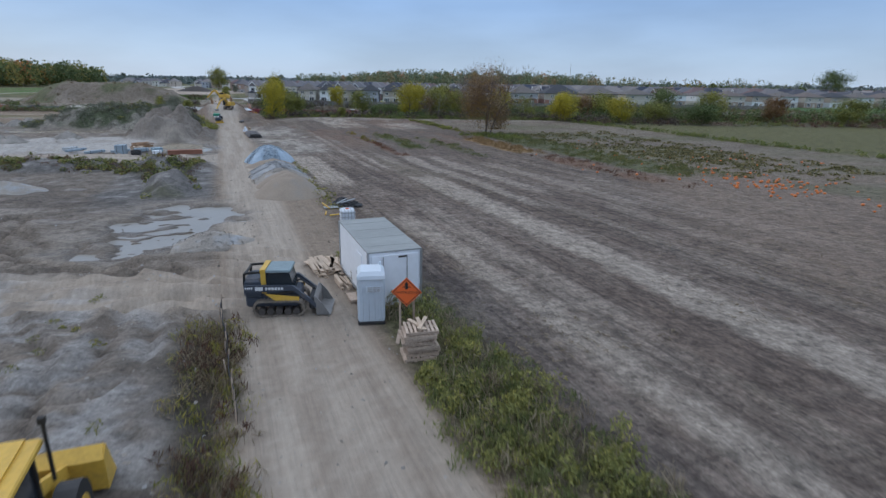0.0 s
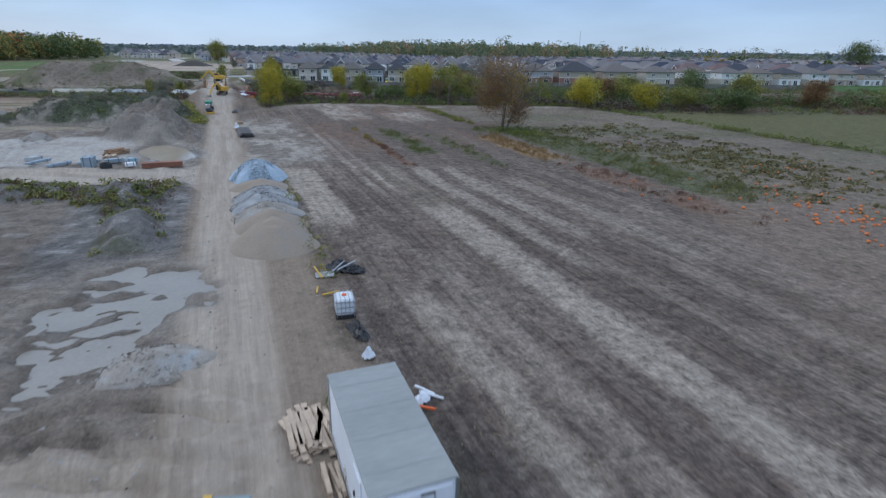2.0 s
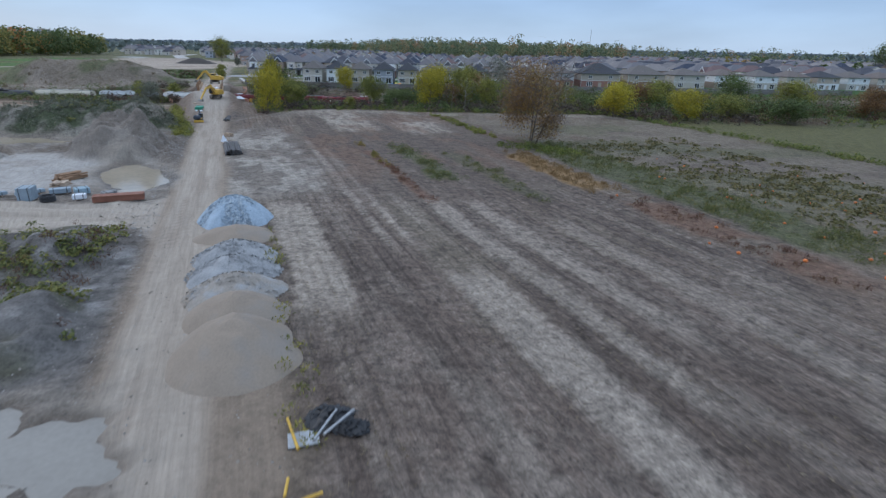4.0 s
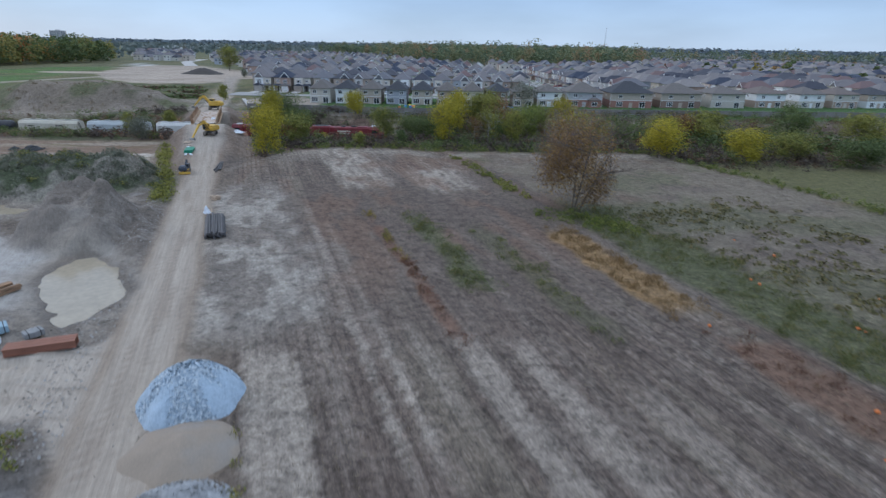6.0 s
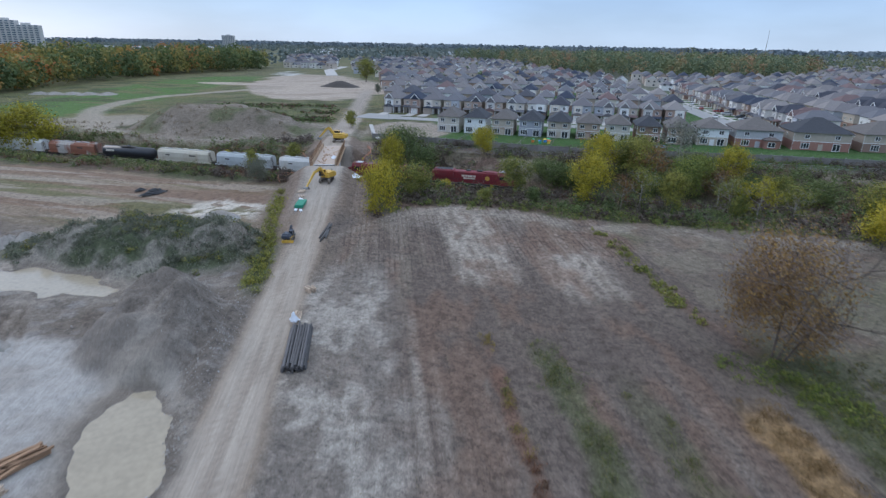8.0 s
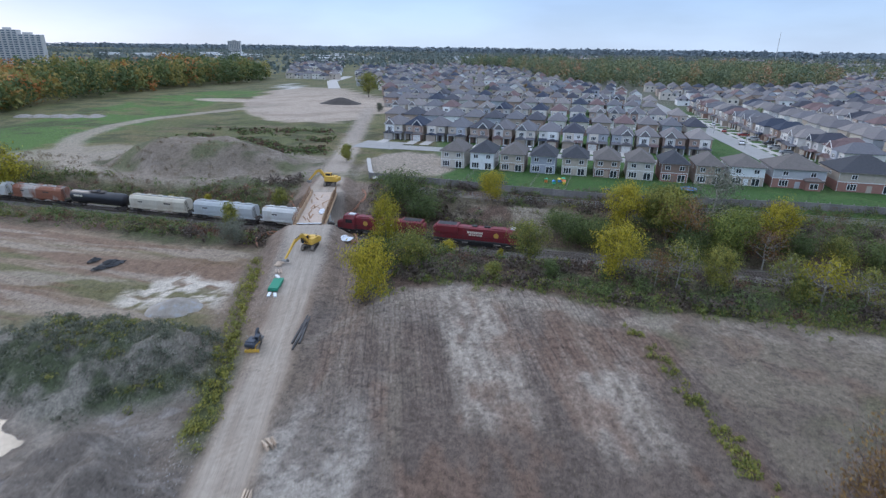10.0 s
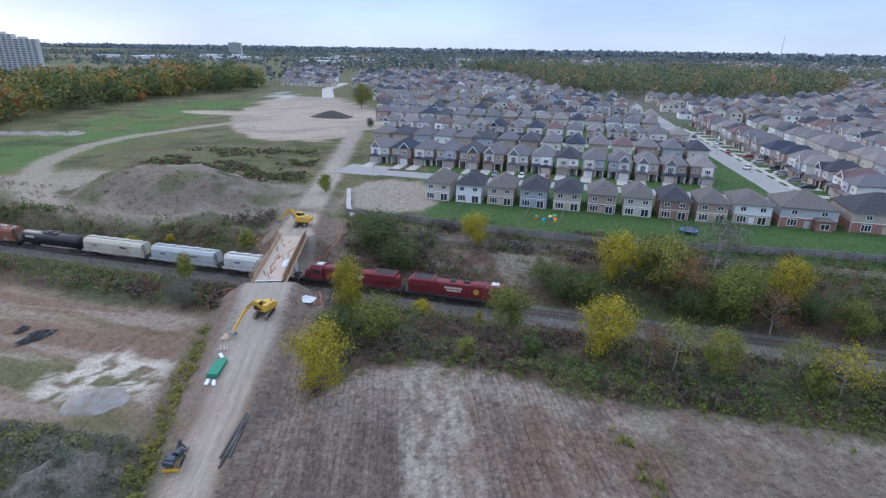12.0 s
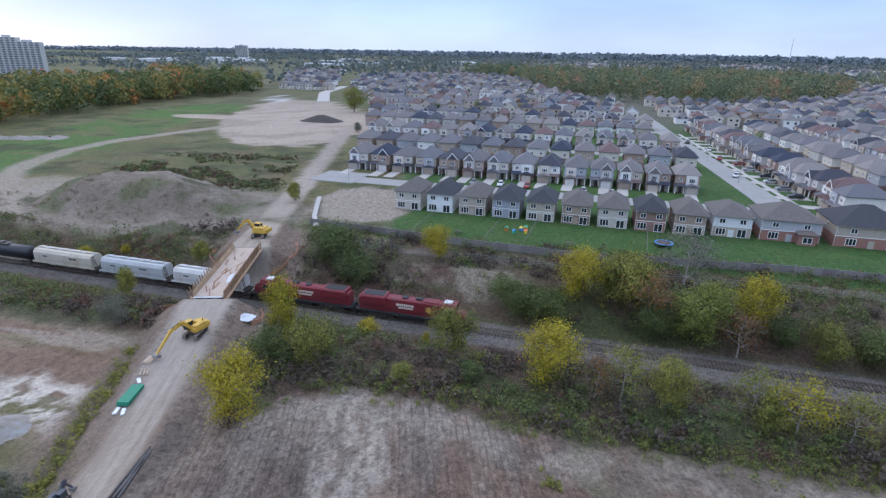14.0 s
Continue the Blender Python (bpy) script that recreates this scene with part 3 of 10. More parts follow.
    # packed shoulder, then the road with its wheel tracks
    shoulder = step(-3.0, -1.8, u) * step(6.6, 5.0, u + (n2 - 0.5) * 1.6) * step(-30, -8, v)
    shoulder = shoulder * np.where(v > 62, step(4.2, 2.8, u + (n2 - 0.5)), 1)
    shoulder = np.where((v > 0) & (v < 12), shoulder * step(4.4, 3.4, u), shoulder)
    c = blend(c, (0.235, 0.185, 0.14), shoulder)
    wide = np.interp(v, [-10, 5, 20, 150, 178, 198, 240, 280], [3.1, 2.7, 2.0, 2.2, 4.0, 4.0, 2.5, 2.2])
    road = step(wide + 0.6, wide - 0.3, np.abs(u - np.interp(v, [0, 20, 150, 178], [0.7, 0.3, 0.6, -0.5])) + (n2 - 0.5) * 0.7) * step(300, 280, v)
    c = blend(c, (0.312, 0.264, 0.215), road)
    tread = np.exp(-((u + 0.65) / 0.38) ** 2) + np.exp(-((u - 1.2) / 0.38) ** 2)
    c = blend(c, (0.352, 0.302, 0.248), road * np.clip(tread, 0, 1) * 0.85 * step(0.25, 0.55, fbm(u / 0.7, v / 14, 37)))
    c = blend(c, (0.215, 0.172, 0.135), road * step(0.52, 0.68, fbm(u / 0.6, v / 9, 38)) * 0.6)
    stub = stub * (1 - road) * (1 - shoulder)
    # banks of the bridge
    ramp = step(120, 150, v) * step(13, 8, np.abs(u - 1)) * (1 - road) * step(262, 240, v)
    c = blend(c, (0.20, 0.15, 0.115), ramp)
    c = blend(c, (0.115, 0.1, 0.09), ramp * step(3.6, 4.6, u) * step(9, 6.5, u + (n2 - 0.5) * 3) * step(152, 140, v) * 0.8)
    crest = step(142, 160, v + (n2 - 0.5) * 10) * step(5.2, 3.6, np.abs(u + 0.2) + (n2 - 0.5)) * step(205, 200, v)
    c = blend(c, (0.30, 0.266, 0.228), crest * 0.7)
    # mud round the ponds
    for cx, cy, rx, ry, tn, rag, sd in PONDS:
        b = blob(x, y, cx, cy, rx, ry, tn, rag, sd, POND_RAG[sd - 11])
        c = blend(c, (0.27, 0.235, 0.195), step(-0.6, -0.1, b) * 0.8)
        c = blend(c, (0.125, 0.1, 0.078), step(-0.22, -0.02, b + (n2 - 0.5) * 0.3) * 0.8)
        wet = np.maximum(wet, step(-0.35, 0.05, b))
    # railway belt
    d = y - rail_y(x)
    belt = step(-1, 2, y - field_edge(x) + (n2 - 0.5) * 4) * step(-45, -32, d) * step(np.interp(x, [-118, -96], [17, 36]), np.interp(x, [-118, -96], [13, 28]), d + (n2 - 0.5) * 4) * np.where(x < -62, step(-27, -22, d + (n2 - 0.5) * 6), 1)
    edge = np.exp(-((y - field_edge(x) + 3.0 + (n2 - 0.5) * 3) / 2.4) ** 2) * step(-56, -50, x) * step(34, 26, x)
    c = blend(c, (0.29, 0.25, 0.205), edge * 0.75 * step(0.3, 0.6, n2))
    belt = belt * (1 - np.clip(ramp + road, 0, 1))
    c = blend(c, (0.098, 0.082, 0.052), belt)
    c = blend(c, (0.075, 0.086, 0.036), belt * step(0.46, 0.58, n1))
    c = blend(c, (0.13, 0.082, 0.064), belt * step(0.48, 0.62, fbm(x / 9, y / 4, 39)) * 0.75)
    glade = step(0, 0.4, blob(x, y, -39, 227.5, 17, 4.5, 4, 0.5, 65, 4)) + step(0, 0.4, blob(x, y, 45, 238, 14, 3.5, 6, 0.5, 66, 4))
    c = blend(c, (0.25, 0.215, 0.165), np.clip(glade, 0, 1) * step(0.3, 0.55, n2))
    c = blend(c, (0.22, 0.19, 0.14), belt * step(0.62, 0.72, fbm(x / 14, y / 7, 40)) * step(6, 12, d) * 0.9)
    grass = np.maximum(grass, belt)
    stub = stub * (1 - belt)
    bed = step(4.6, 3.4, np.abs(d) + (n2 - 0.5))
    c = blend(c, (0.16, 0.145, 0.13), bed)
    grass = grass * (1 - bed)
    # north of the railway, west part: meadow, mound, sand
    rim = np.interp(x, [-118, -96], [13.0, 28.0])
    nw = step(rim - 2, rim + 3, d) * step(-62, -68, x + (y - 245) * 0.35)
    c = blend(c, (0.12, 0.126, 0.05), nw)
    c = blend(c, (0.175, 0.158, 0.08), nw * step(0.50, 0.62, n3) * 0.7)
    c = blend(c, (0.082, 0.15, 0.034), nw * step(32, 20, along(x, y, ((-226, 250), (-244, 280), (-262, 325), (-284, 380), (-296, 440))) + (n1 - 0.5) * 22))
    c = blend(c, (0.07, 0.082, 0.032), nw * step(0.46, 0.56, fbm(x / 13, y / 7, 103)) * step(-215, -195, x) * step(345, 310, y) * 0.8)
    c = blend(c, (0.155, 0.115, 0.07), nw * step(0.54, 0.62, fbm(x / 18, y / 5, 116)) * step(-215, -195, x) * step(345, 310, y) * 0.7)
    c = blend(c, (0.155, 0.135, 0.06), nw * step(0.52, 0.62, fbm(x / 16, y / 9, 104)) * 0.7)
    apron = step(-0.45, -0.15, blob(x, y, -138, 240, 36, 21, 8, 0.25, 28, 9.0))
    c = blend(c, (0.25, 0.215, 0.175), nw * apron * 0.9)
    mound = step(-0.06, 0.1, blob(x, y, -140, 244, 34, 20, 8, 0.16, 28, 9.0))
    c = blend(c, (0.185, 0.152, 0.118), nw * mound)
    c = blend(c, (0.26, 0.22, 0.18), nw * mound * step(0.5, 0.66, fbm(x / 5, y / 5, 105)) * 0.7)
    c = blend(c, (0.10, 0.11, 0.05), nw * mound * step(0.55, 0.68, n1) * 0.8)
    sand = np.maximum(step(0.0, 0.04, blob(x, y, -212, 425, 44, 122, 34, 0.3, 62, 30)), step(0.0, 0.06, blob(x, y, -258, 404, 34, 9, 8, 0.4, 67, 12)))
    c = blend(c, (0.40, 0.33, 0.265), nw * sand)
    c = blend(c, (0.29, 0.235, 0.185), nw * sand * step(0.52, 0.62, fbm((x + y) / 30, (y - x) / 9, 86)) * 0.7)
    c = blend(c, (0.62, 0.60, 0.57), nw * step(0.0, 0.1, blob(x, y, -296, 520, 10, 34, 34, 0.3, 68, 12)) * 0.9)
    lane = along(x, y, ((-165, 222), (-195, 240), (-212, 256), (-221, 270), (-231, 290), (-233, 312), (-229, 340), (-222, 375), (-220, 395)))
    trail = step(5.2, 3.4, lane + (n2 - 0.5) * 3) + 0.8 * step(0, 0.4, blob(x, y, -190, 241, 30, 15, 28, 0.4, 64, 9))
    c = blend(c, (0.31, 0.265, 0.21), nw * np.clip(trail, 0, 1) * 0.9)
    c = blend(c, (0.062, 0.07, 0.03), nw * (1 - sand) * (1 - np.clip(trail, 0, 1)) * step(0.58, 0.68, fbm(x / 9, y / 9, 87)) * 0.8)
    grass = np.maximum(grass, nw * (1 - np.clip(mound + sand + trail, 0, 1)))
    track = step(5.0, 3.0, np.abs((x + 96) + (y - 245) * 0.42 + (n2 - 0.5) * 2)) * step(238, 246, y) * step(420, 380, y)
    c = blend(c, (0.34, 0.29, 0.24), track)
    lot = step(0.0, 0.2, blob(x, y, -82, 265, 15, 22, 22, 0.25, 63)) * step(246, 250, y)
    c = blend(c, (0.33, 0.28, 0.225), lot)
    # lawns and plots among the houses
    lawns = step(27, 30, d) * (1 - step(-62, -68, x + (y - 245) * 0.35)) * (1 - np.clip(lot + track, 0, 1))
    c = blend(c, (0.05, 0.108, 0.026), lawns)
    c = blend(c, (0.07, 0.118, 0.034), lawns * step(0.45, 0.65, n2) * 0.7)
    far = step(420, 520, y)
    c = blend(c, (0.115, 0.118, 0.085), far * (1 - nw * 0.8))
    tracked = np.clip(road + side * 0.9 + yard * 0.5 + cross * 0.6 + shoulder * 0.7 + left * 0.25, 0, 1) * (1 - belt) * step(300, 280, v)
    return c, np.stack([grass, stub * (1 - 0.6 * east) * (1 - 0.8 * strip) * (1 - np.clip(rust + tan, 0, 1) * 0.8) * (1 - np.clip(lawns + nw + pasture, 0, 1)), wet, tracked], -1)


def ground_material():
    mt = bpy.data.materials.new("soil_and_cover")
    mt.use_nodes = True
    n, l = mt.node_tree.nodes, mt.node_tree.links
    p = n["Principled BSDF"]
    tint, cover = n.new("ShaderNodeAttribute"), n.new("ShaderNodeAttribute")
    tint.attribute_name, cover.attribute_name = "tint", "cover"
    sep = n.new("ShaderNodeSeparateColor")
    l.new(cover.outputs["Color"], sep.inputs["Color"])
    tc = n.new("ShaderNodeTexCoord")

    def tex(scale, detail, vec=None, rough=0.6):
        t = n.new("ShaderNodeTexNoise")
        t.inputs["Scale"].default_value, t.inputs["Detail"].default_value, t.inputs["Roughness"].default_value = scale, detail, rough
        l.new(vec or tc.outputs["Object"], t.inputs["Vector"])
        return t.outputs["Fac"]

    def rng(value, a, b, c, d):
        r = n.new("ShaderNodeMapRange")
        for key, x in zip(("From Min", "From Max", "To Min", "To Max"), (a, b, c, d)):
            r.inputs[key].default_value = x
        l.new(value, r.inputs["Value"])
        return r.outputs["Result"]

    def calc(op, a, b):
        m = n.new("ShaderNodeMath")
        m.operation = op
        for i, x in enumerate((a, b)):
            if isinstance(x, float):
                m.inputs[i].default_value = x
            else:
                l.new(x, m.inputs[i])
        return m.outputs[0]

    def lay(across, length):
        mp = n.new("ShaderNodeMapping")
        mp.vector_type = "TEXTURE"
        mp.inputs["Rotation"].default_value = (0, 0, RA)
        mp.inputs["Scale"].default_value = (across, length, 1)
        l.new(tc.outputs["Object"], mp.inputs["Vector"])
        return mp.outputs["Vector"]

    turn = n.new("ShaderNodeMapping")
    turn.vector_type = "TEXTURE"
    turn.inputs["Rotation"].default_value = (0, 0, RA)
    turn.inputs["Scale"].default_value = (0.36, 1.5, 1)
    l.new(tc.outputs["Object"], turn.inputs["Vector"])
    packed = calc("SUBTRACT", 1.0, calc("MULTIPLY", cover.outputs["Alpha"], 0.82))
    grain = calc("ADD", 1.0, calc("MULTIPLY", calc("SUBTRACT", rng(tex(1.3, 8.0, rough=0.72), 0.3, 0.7, 0.62, 1.38), 1.0), packed))
    speck = calc("ADD", 1.0, calc("MULTIPLY", calc("SUBTRACT", rng(tex(7.0, 6.0, rough=0.8), 0.3, 0.7, 0.55, 1.45), 1.0), packed))
    rows = rng(tex(1.6, 6.0, turn.outputs["Vector"], 0.75), 0.34, 0.66, 0.70, 1.30)
    rows = calc("ADD", 1.0, calc("MULTIPLY", calc("SUBTRACT", rows, 1.0), sep.outputs["Green"]))
    streak = rng(tex(1.0, 5.0, lay(0.22, 5.0), 0.7), 0.34, 0.66, 0.86, 1.14)
    streak = calc("ADD", 1.0, calc("MULTIPLY", calc("SUBTRACT", streak, 1.0), cover.outputs["Alpha"]))
    tuft = rng(tex(3.2, 6.0, rough=0.75), 0.35, 0.68, 0.45, 1.6)
    tuft = calc("ADD", 1.0, calc("MULTIPLY", calc("SUBTRACT", tuft, 1.0), sep.outputs["Red"]))
    across = n.new("ShaderNodeSeparateXYZ")
    l.new(lay(1.0, 1.0), across.inputs["Vector"])
    wander = calc("MULTIPLY", tex(1.0, 3.0, lay(3.0, 14.0), 0.6), 2.6)
    drilled = calc("SINE", calc("ADD", calc("MULTIPLY", across.outputs["X"], 8.27), wander), 0.0)
    drilled = calc("MULTIPLY", rng(drilled, 0.1, 0.9, 0.0, -0.34), rng(tex(1.0, 4.0, lay(0.7, 5.0), 0.7), 0.42, 0.58, 0.0, 1.0))
    drilled = calc("ADD", 1.05, calc("MULTIPLY", drilled, sep.outputs["Green"]))
    rows = calc("MULTIPLY", rows, drilled)
    bands = calc("ADD", calc("MULTIPLY", tex(1.0, 4.0, lay(2.9, 34.0), 0.6), 0.6), calc("MULTIPLY", tex(0.16, 6.0, None, 0.75), 0.4))
    drill = calc("ADD", calc("MULTIPLY", tex(1.0, 3.0, lay(0.5, 40.0), 0.6), 0.52), calc("MULTIPLY", tex(0.45, 6.0, None, 0.78), 0.48))
    pale = calc("MAXIMUM", rng(bands, 0.49, 0.56, 0.0, 1.0), calc("MULTIPLY", rng(drill, 0.52, 0.58, 0.0, 1.0), 0.65))
    pale = calc("MULTIPLY", calc("MULTIPLY", pale, rng(tex(1.7, 4.0, rough=0.7), 0.40, 0.52, 0.2, 1.0)), sep.outputs["Green"])
    mixed = n.new("ShaderNodeMix")
    mixed.data_type = "RGBA"
    mixed.inputs["B"].default_value = (0.345, 0.288, 0.24, 1)
    l.new(calc("MULTIPLY", pale, 0.38), mixed.inputs["Factor"])
    l.new(tint.outputs["Color"], mixed.inputs["A"])
    clod = rng(tex(2.4, 6.0, rough=0.8), 0.50, 0.64, 0.0, -0.42)
    clump = rng(tex(0.8, 7.0, rough=0.75), 0.50, 0.60, 0.0, -0.3)
    lumps = calc("ADD", 1.06, calc("MULTIPLY", calc("ADD", clod, clump), packed))
    grain = calc("MULTIPLY", grain, lumps)
    value = calc("MULTIPLY", calc("MULTIPLY", grain, calc("MULTIPLY", speck, streak)), calc("MULTIPLY", rows, tuft))
    sc = n.new("ShaderNodeVectorMath")
    sc.operation = "SCALE"
    l.new(mixed.outputs["Result"], sc.inputs[0])
    l.new(value, sc.inputs["Scale"])
    l.new(sc.outputs["Vector"], p.inputs["Base Color"])
    l.new(rng(sep.outputs["Blue"], 0.0, 1.0, 0.93, 0.35), p.inputs["Roughness"])
    p.inputs["Specular IOR Level"].default_value = 0.3
    bp = n.new("ShaderNodeBump")
    bp.inputs["Strength"].default_value, bp.inputs["Distance"].default_value = 0.7, 0.12
    l.new(value, bp.inputs["Height"])
    l.new(bp.outputs["Normal"], p.inputs["Normal"])
    return mt


X2, Y2 = np.meshgrid(GXS, GYS)
Z2 = height(X2, Y2)
nx, ny = len(GXS), len(GYS)
idx = np.arange(nx * ny).reshape(ny, nx)
quads = np.stack([idx[:-1, :-1], idx[:-1, 1:], idx[1:, 1:], idx[1:, :-1]], -1).reshape(-1, 4)
me = bpy.data.meshes.new("ground")
me.vertices.add(nx * ny)
me.vertices.foreach_set("co", np.stack([X2, Y2, Z2], -1).reshape(-1).astype(np.float32))
me.loops.add(quads.size)
me.loops.foreach_set("vertex_index", quads.reshape(-1).astype(np.int32))
me.polygons.add(len(quads))
me.polygons.foreach_set("loop_start", np.arange(0, quads.size, 4, dtype=np.int32))
me.polygons.foreach_set("use_smooth", np.ones(len(quads), dtype=bool))
me.update()
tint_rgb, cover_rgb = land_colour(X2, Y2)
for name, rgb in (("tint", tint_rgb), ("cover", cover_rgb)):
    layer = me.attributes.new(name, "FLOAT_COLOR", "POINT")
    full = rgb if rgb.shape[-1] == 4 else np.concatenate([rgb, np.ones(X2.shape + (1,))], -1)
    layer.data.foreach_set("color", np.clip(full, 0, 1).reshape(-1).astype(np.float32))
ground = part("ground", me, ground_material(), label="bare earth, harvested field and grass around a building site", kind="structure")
ground["category"] = "ground"


# standing water
WATER = surface("muddy_water", (0.34, 0.287, 0.208), rough=0.14, vary=0.14, scale=0.25, fine=2, bump=0.04, spec=0.35)
SILTY = surface("silty_puddle", (0.245, 0.225, 0.195), rough=0.3, vary=0.12, scale=0.5, fine=4, bump=0.06)
for (cx, cy, rx, ry, turn, rag, seed), level in zip(PONDS, POND_Z):
    g = Geo()
    k = 40
    c_, s_ = math.cos(radians(turn)), math.sin(radians(turn))
    ring = [(cx + 1.35 * (rx * math.cos(t) * c_ - ry * math.sin(t) * s_), cy + 1.35 * (rx * math.cos(t) * s_ + ry * math.sin(t) * c_)) for t in [2 * math.pi * i / k for i in range(k)]]
    g.add([(x, y, level) for x, y in ring], [tuple(range(k))])
    part("water", g, SILTY if seed == 11 else WATER, label="still puddle of muddy rain water on bare ground", kind="structure")["category"] = "water"
# ---- plants ----
rng = np.random.default_rng(7)
LEAF_YELLOW = leaf_material("yellow_leaves", [(0.19, 0.18, 0.022), (0.36, 0.31, 0.028), (0.52, 0.42, 0.04)])
LEAF_OLIVE = leaf_material("olive_leaves", [(0.105, 0.125, 0.034), (0.205, 0.215, 0.05), (0.36, 0.32, 0.066)])
LEAF_GREEN = leaf_material("green_leaves", [(0.058, 0.084, 0.031), (0.108, 0.147, 0.048), (0.185, 0.212, 0.066)])
LEAF_FRESH = leaf_material("fresh_green_leaves", [(0.10, 0.135, 0.036), (0.19, 0.225, 0.05), (0.33, 0.34, 0.075)])
LEAF_RUST = leaf_material("rusty_leaves", [(0.12, 0.075, 0.045), (0.22, 0.12, 0.05), (0.30, 0.17, 0.06)])
LEAF_RED = leaf_material("red_brush", [(0.077, 0.0495, 0.0385), (0.143, 0.0715, 0.0495), (0.187, 0.121, 0.066)])
LEAF_BRUSH = leaf_material("purple_brown_brush", [(0.066, 0.052, 0.042), (0.105, 0.082, 0.066), (0.165, 0.138, 0.105)])
LEAF_GREY = leaf_material("willow_leaves", [(0.115, 0.125, 0.09), (0.175, 0.185, 0.14), (0.24, 0.235, 0.17)])
LEAF_WEED = leaf_material("goldenrod", [(0.10, 0.12, 0.04), (0.21, 0.21, 0.065), (0.40, 0.33, 0.08)])
LEAF_DRY = leaf_material("dry_stalks", [(0.13, 0.1, 0.065), (0.25, 0.2, 0.13), (0.36, 0.3, 0.21)])
BARK = surface("bark", (0.13, 0.105, 0.085), 0.95, vary=0.3, scale=2, fine=14, bump=0.5, stretch=(1, 1, 0.3))
PALE_BARK = surface("pale_bark", (0.3, 0.28, 0.25), 0.95, vary=0.3, scale=2, fine=14, bump=0.5, stretch=(1, 1, 0.3))


def leaves_mesh(name, centres, size, flat=0.0, seed=0, squash=0.55, upright=0.0, face=None):
    """Small four-sided leaves at the given centres, each turned its own way, or mostly outwards along face."""
    r = np.random.default_rng(seed)
    c = np.asarray(centres)
    n = len(c)
    d1 = r.normal(size=(n, 3))
    d1[:, 2] *= 1 - flat
    d1[:, 2] += upright
    d1 /= np.linalg.norm(d1, axis=1)[:, None] + 1e-9
    d2 = np.cross(d1, r.normal(size=(n, 3)))
    d2 /= np.linalg.norm(d2, axis=1)[:, None] + 1e-9
    if face is not None:
        out = np.asarray(face) / (np.linalg.norm(face, axis=1)[:, None] + 1e-9) + 0.34 * r.normal(size=(n, 3))
        out /= np.linalg.norm(out, axis=1)[:, None] + 1e-9
        d1 = np.cross(out, r.normal(size=(n, 3)))
        d1 /= np.linalg.norm(d1, axis=1)[:, None] + 1e-9
        d2 = np.cross(out, d1)
    s = (size * r.uniform(0.6, 1.35, n))[:, None] * 0.5
    v = np.stack([c - d1 * s, c + d2 * s * squash, c + d1 * s, c - d2 * s * squash], 1).reshape(-1, 3)
    me = bpy.data.meshes.new(name)
    me.vertices.add(4 * n)
    me.vertices.foreach_set("co", v.reshape(-1).astype(np.float32))
    me.loops.add(4 * n)
    me.loops.foreach_set("vertex_index", np.arange(4 * n, dtype=np.int32))
    me.polygons.add(n)
    me.polygons.foreach_set("loop_start", np.arange(0, 4 * n, 4, dtype=np.int32))
    me.update()
    return me


def branch_geo(g, r, p, way, length, thick, depth, tips, spread=0.7, lift=0.25):
    """A limb that forks as it goes; the ends of its twigs are kept in tips."""
    q = p + way * length
    g.tube(p, q, thick, thick * 0.62, 6 if depth > 1 else 4, caps=False)
    tips.append(p.lerp(q, 0.6))
    if depth == 0:
        tips.append(q)
        return
    for k in range(3):
        w = (way + Vector(r.normal(size=3)) * spread * 0.62 + Vector((0, 0, lift))).normalized()
        branch_geo(g, r, p.lerp(q, r.uniform(0.55, 1.0)), w, length * r.uniform(0.55, 0.8), thick * 0.55, depth - 1, tips, spread, lift)


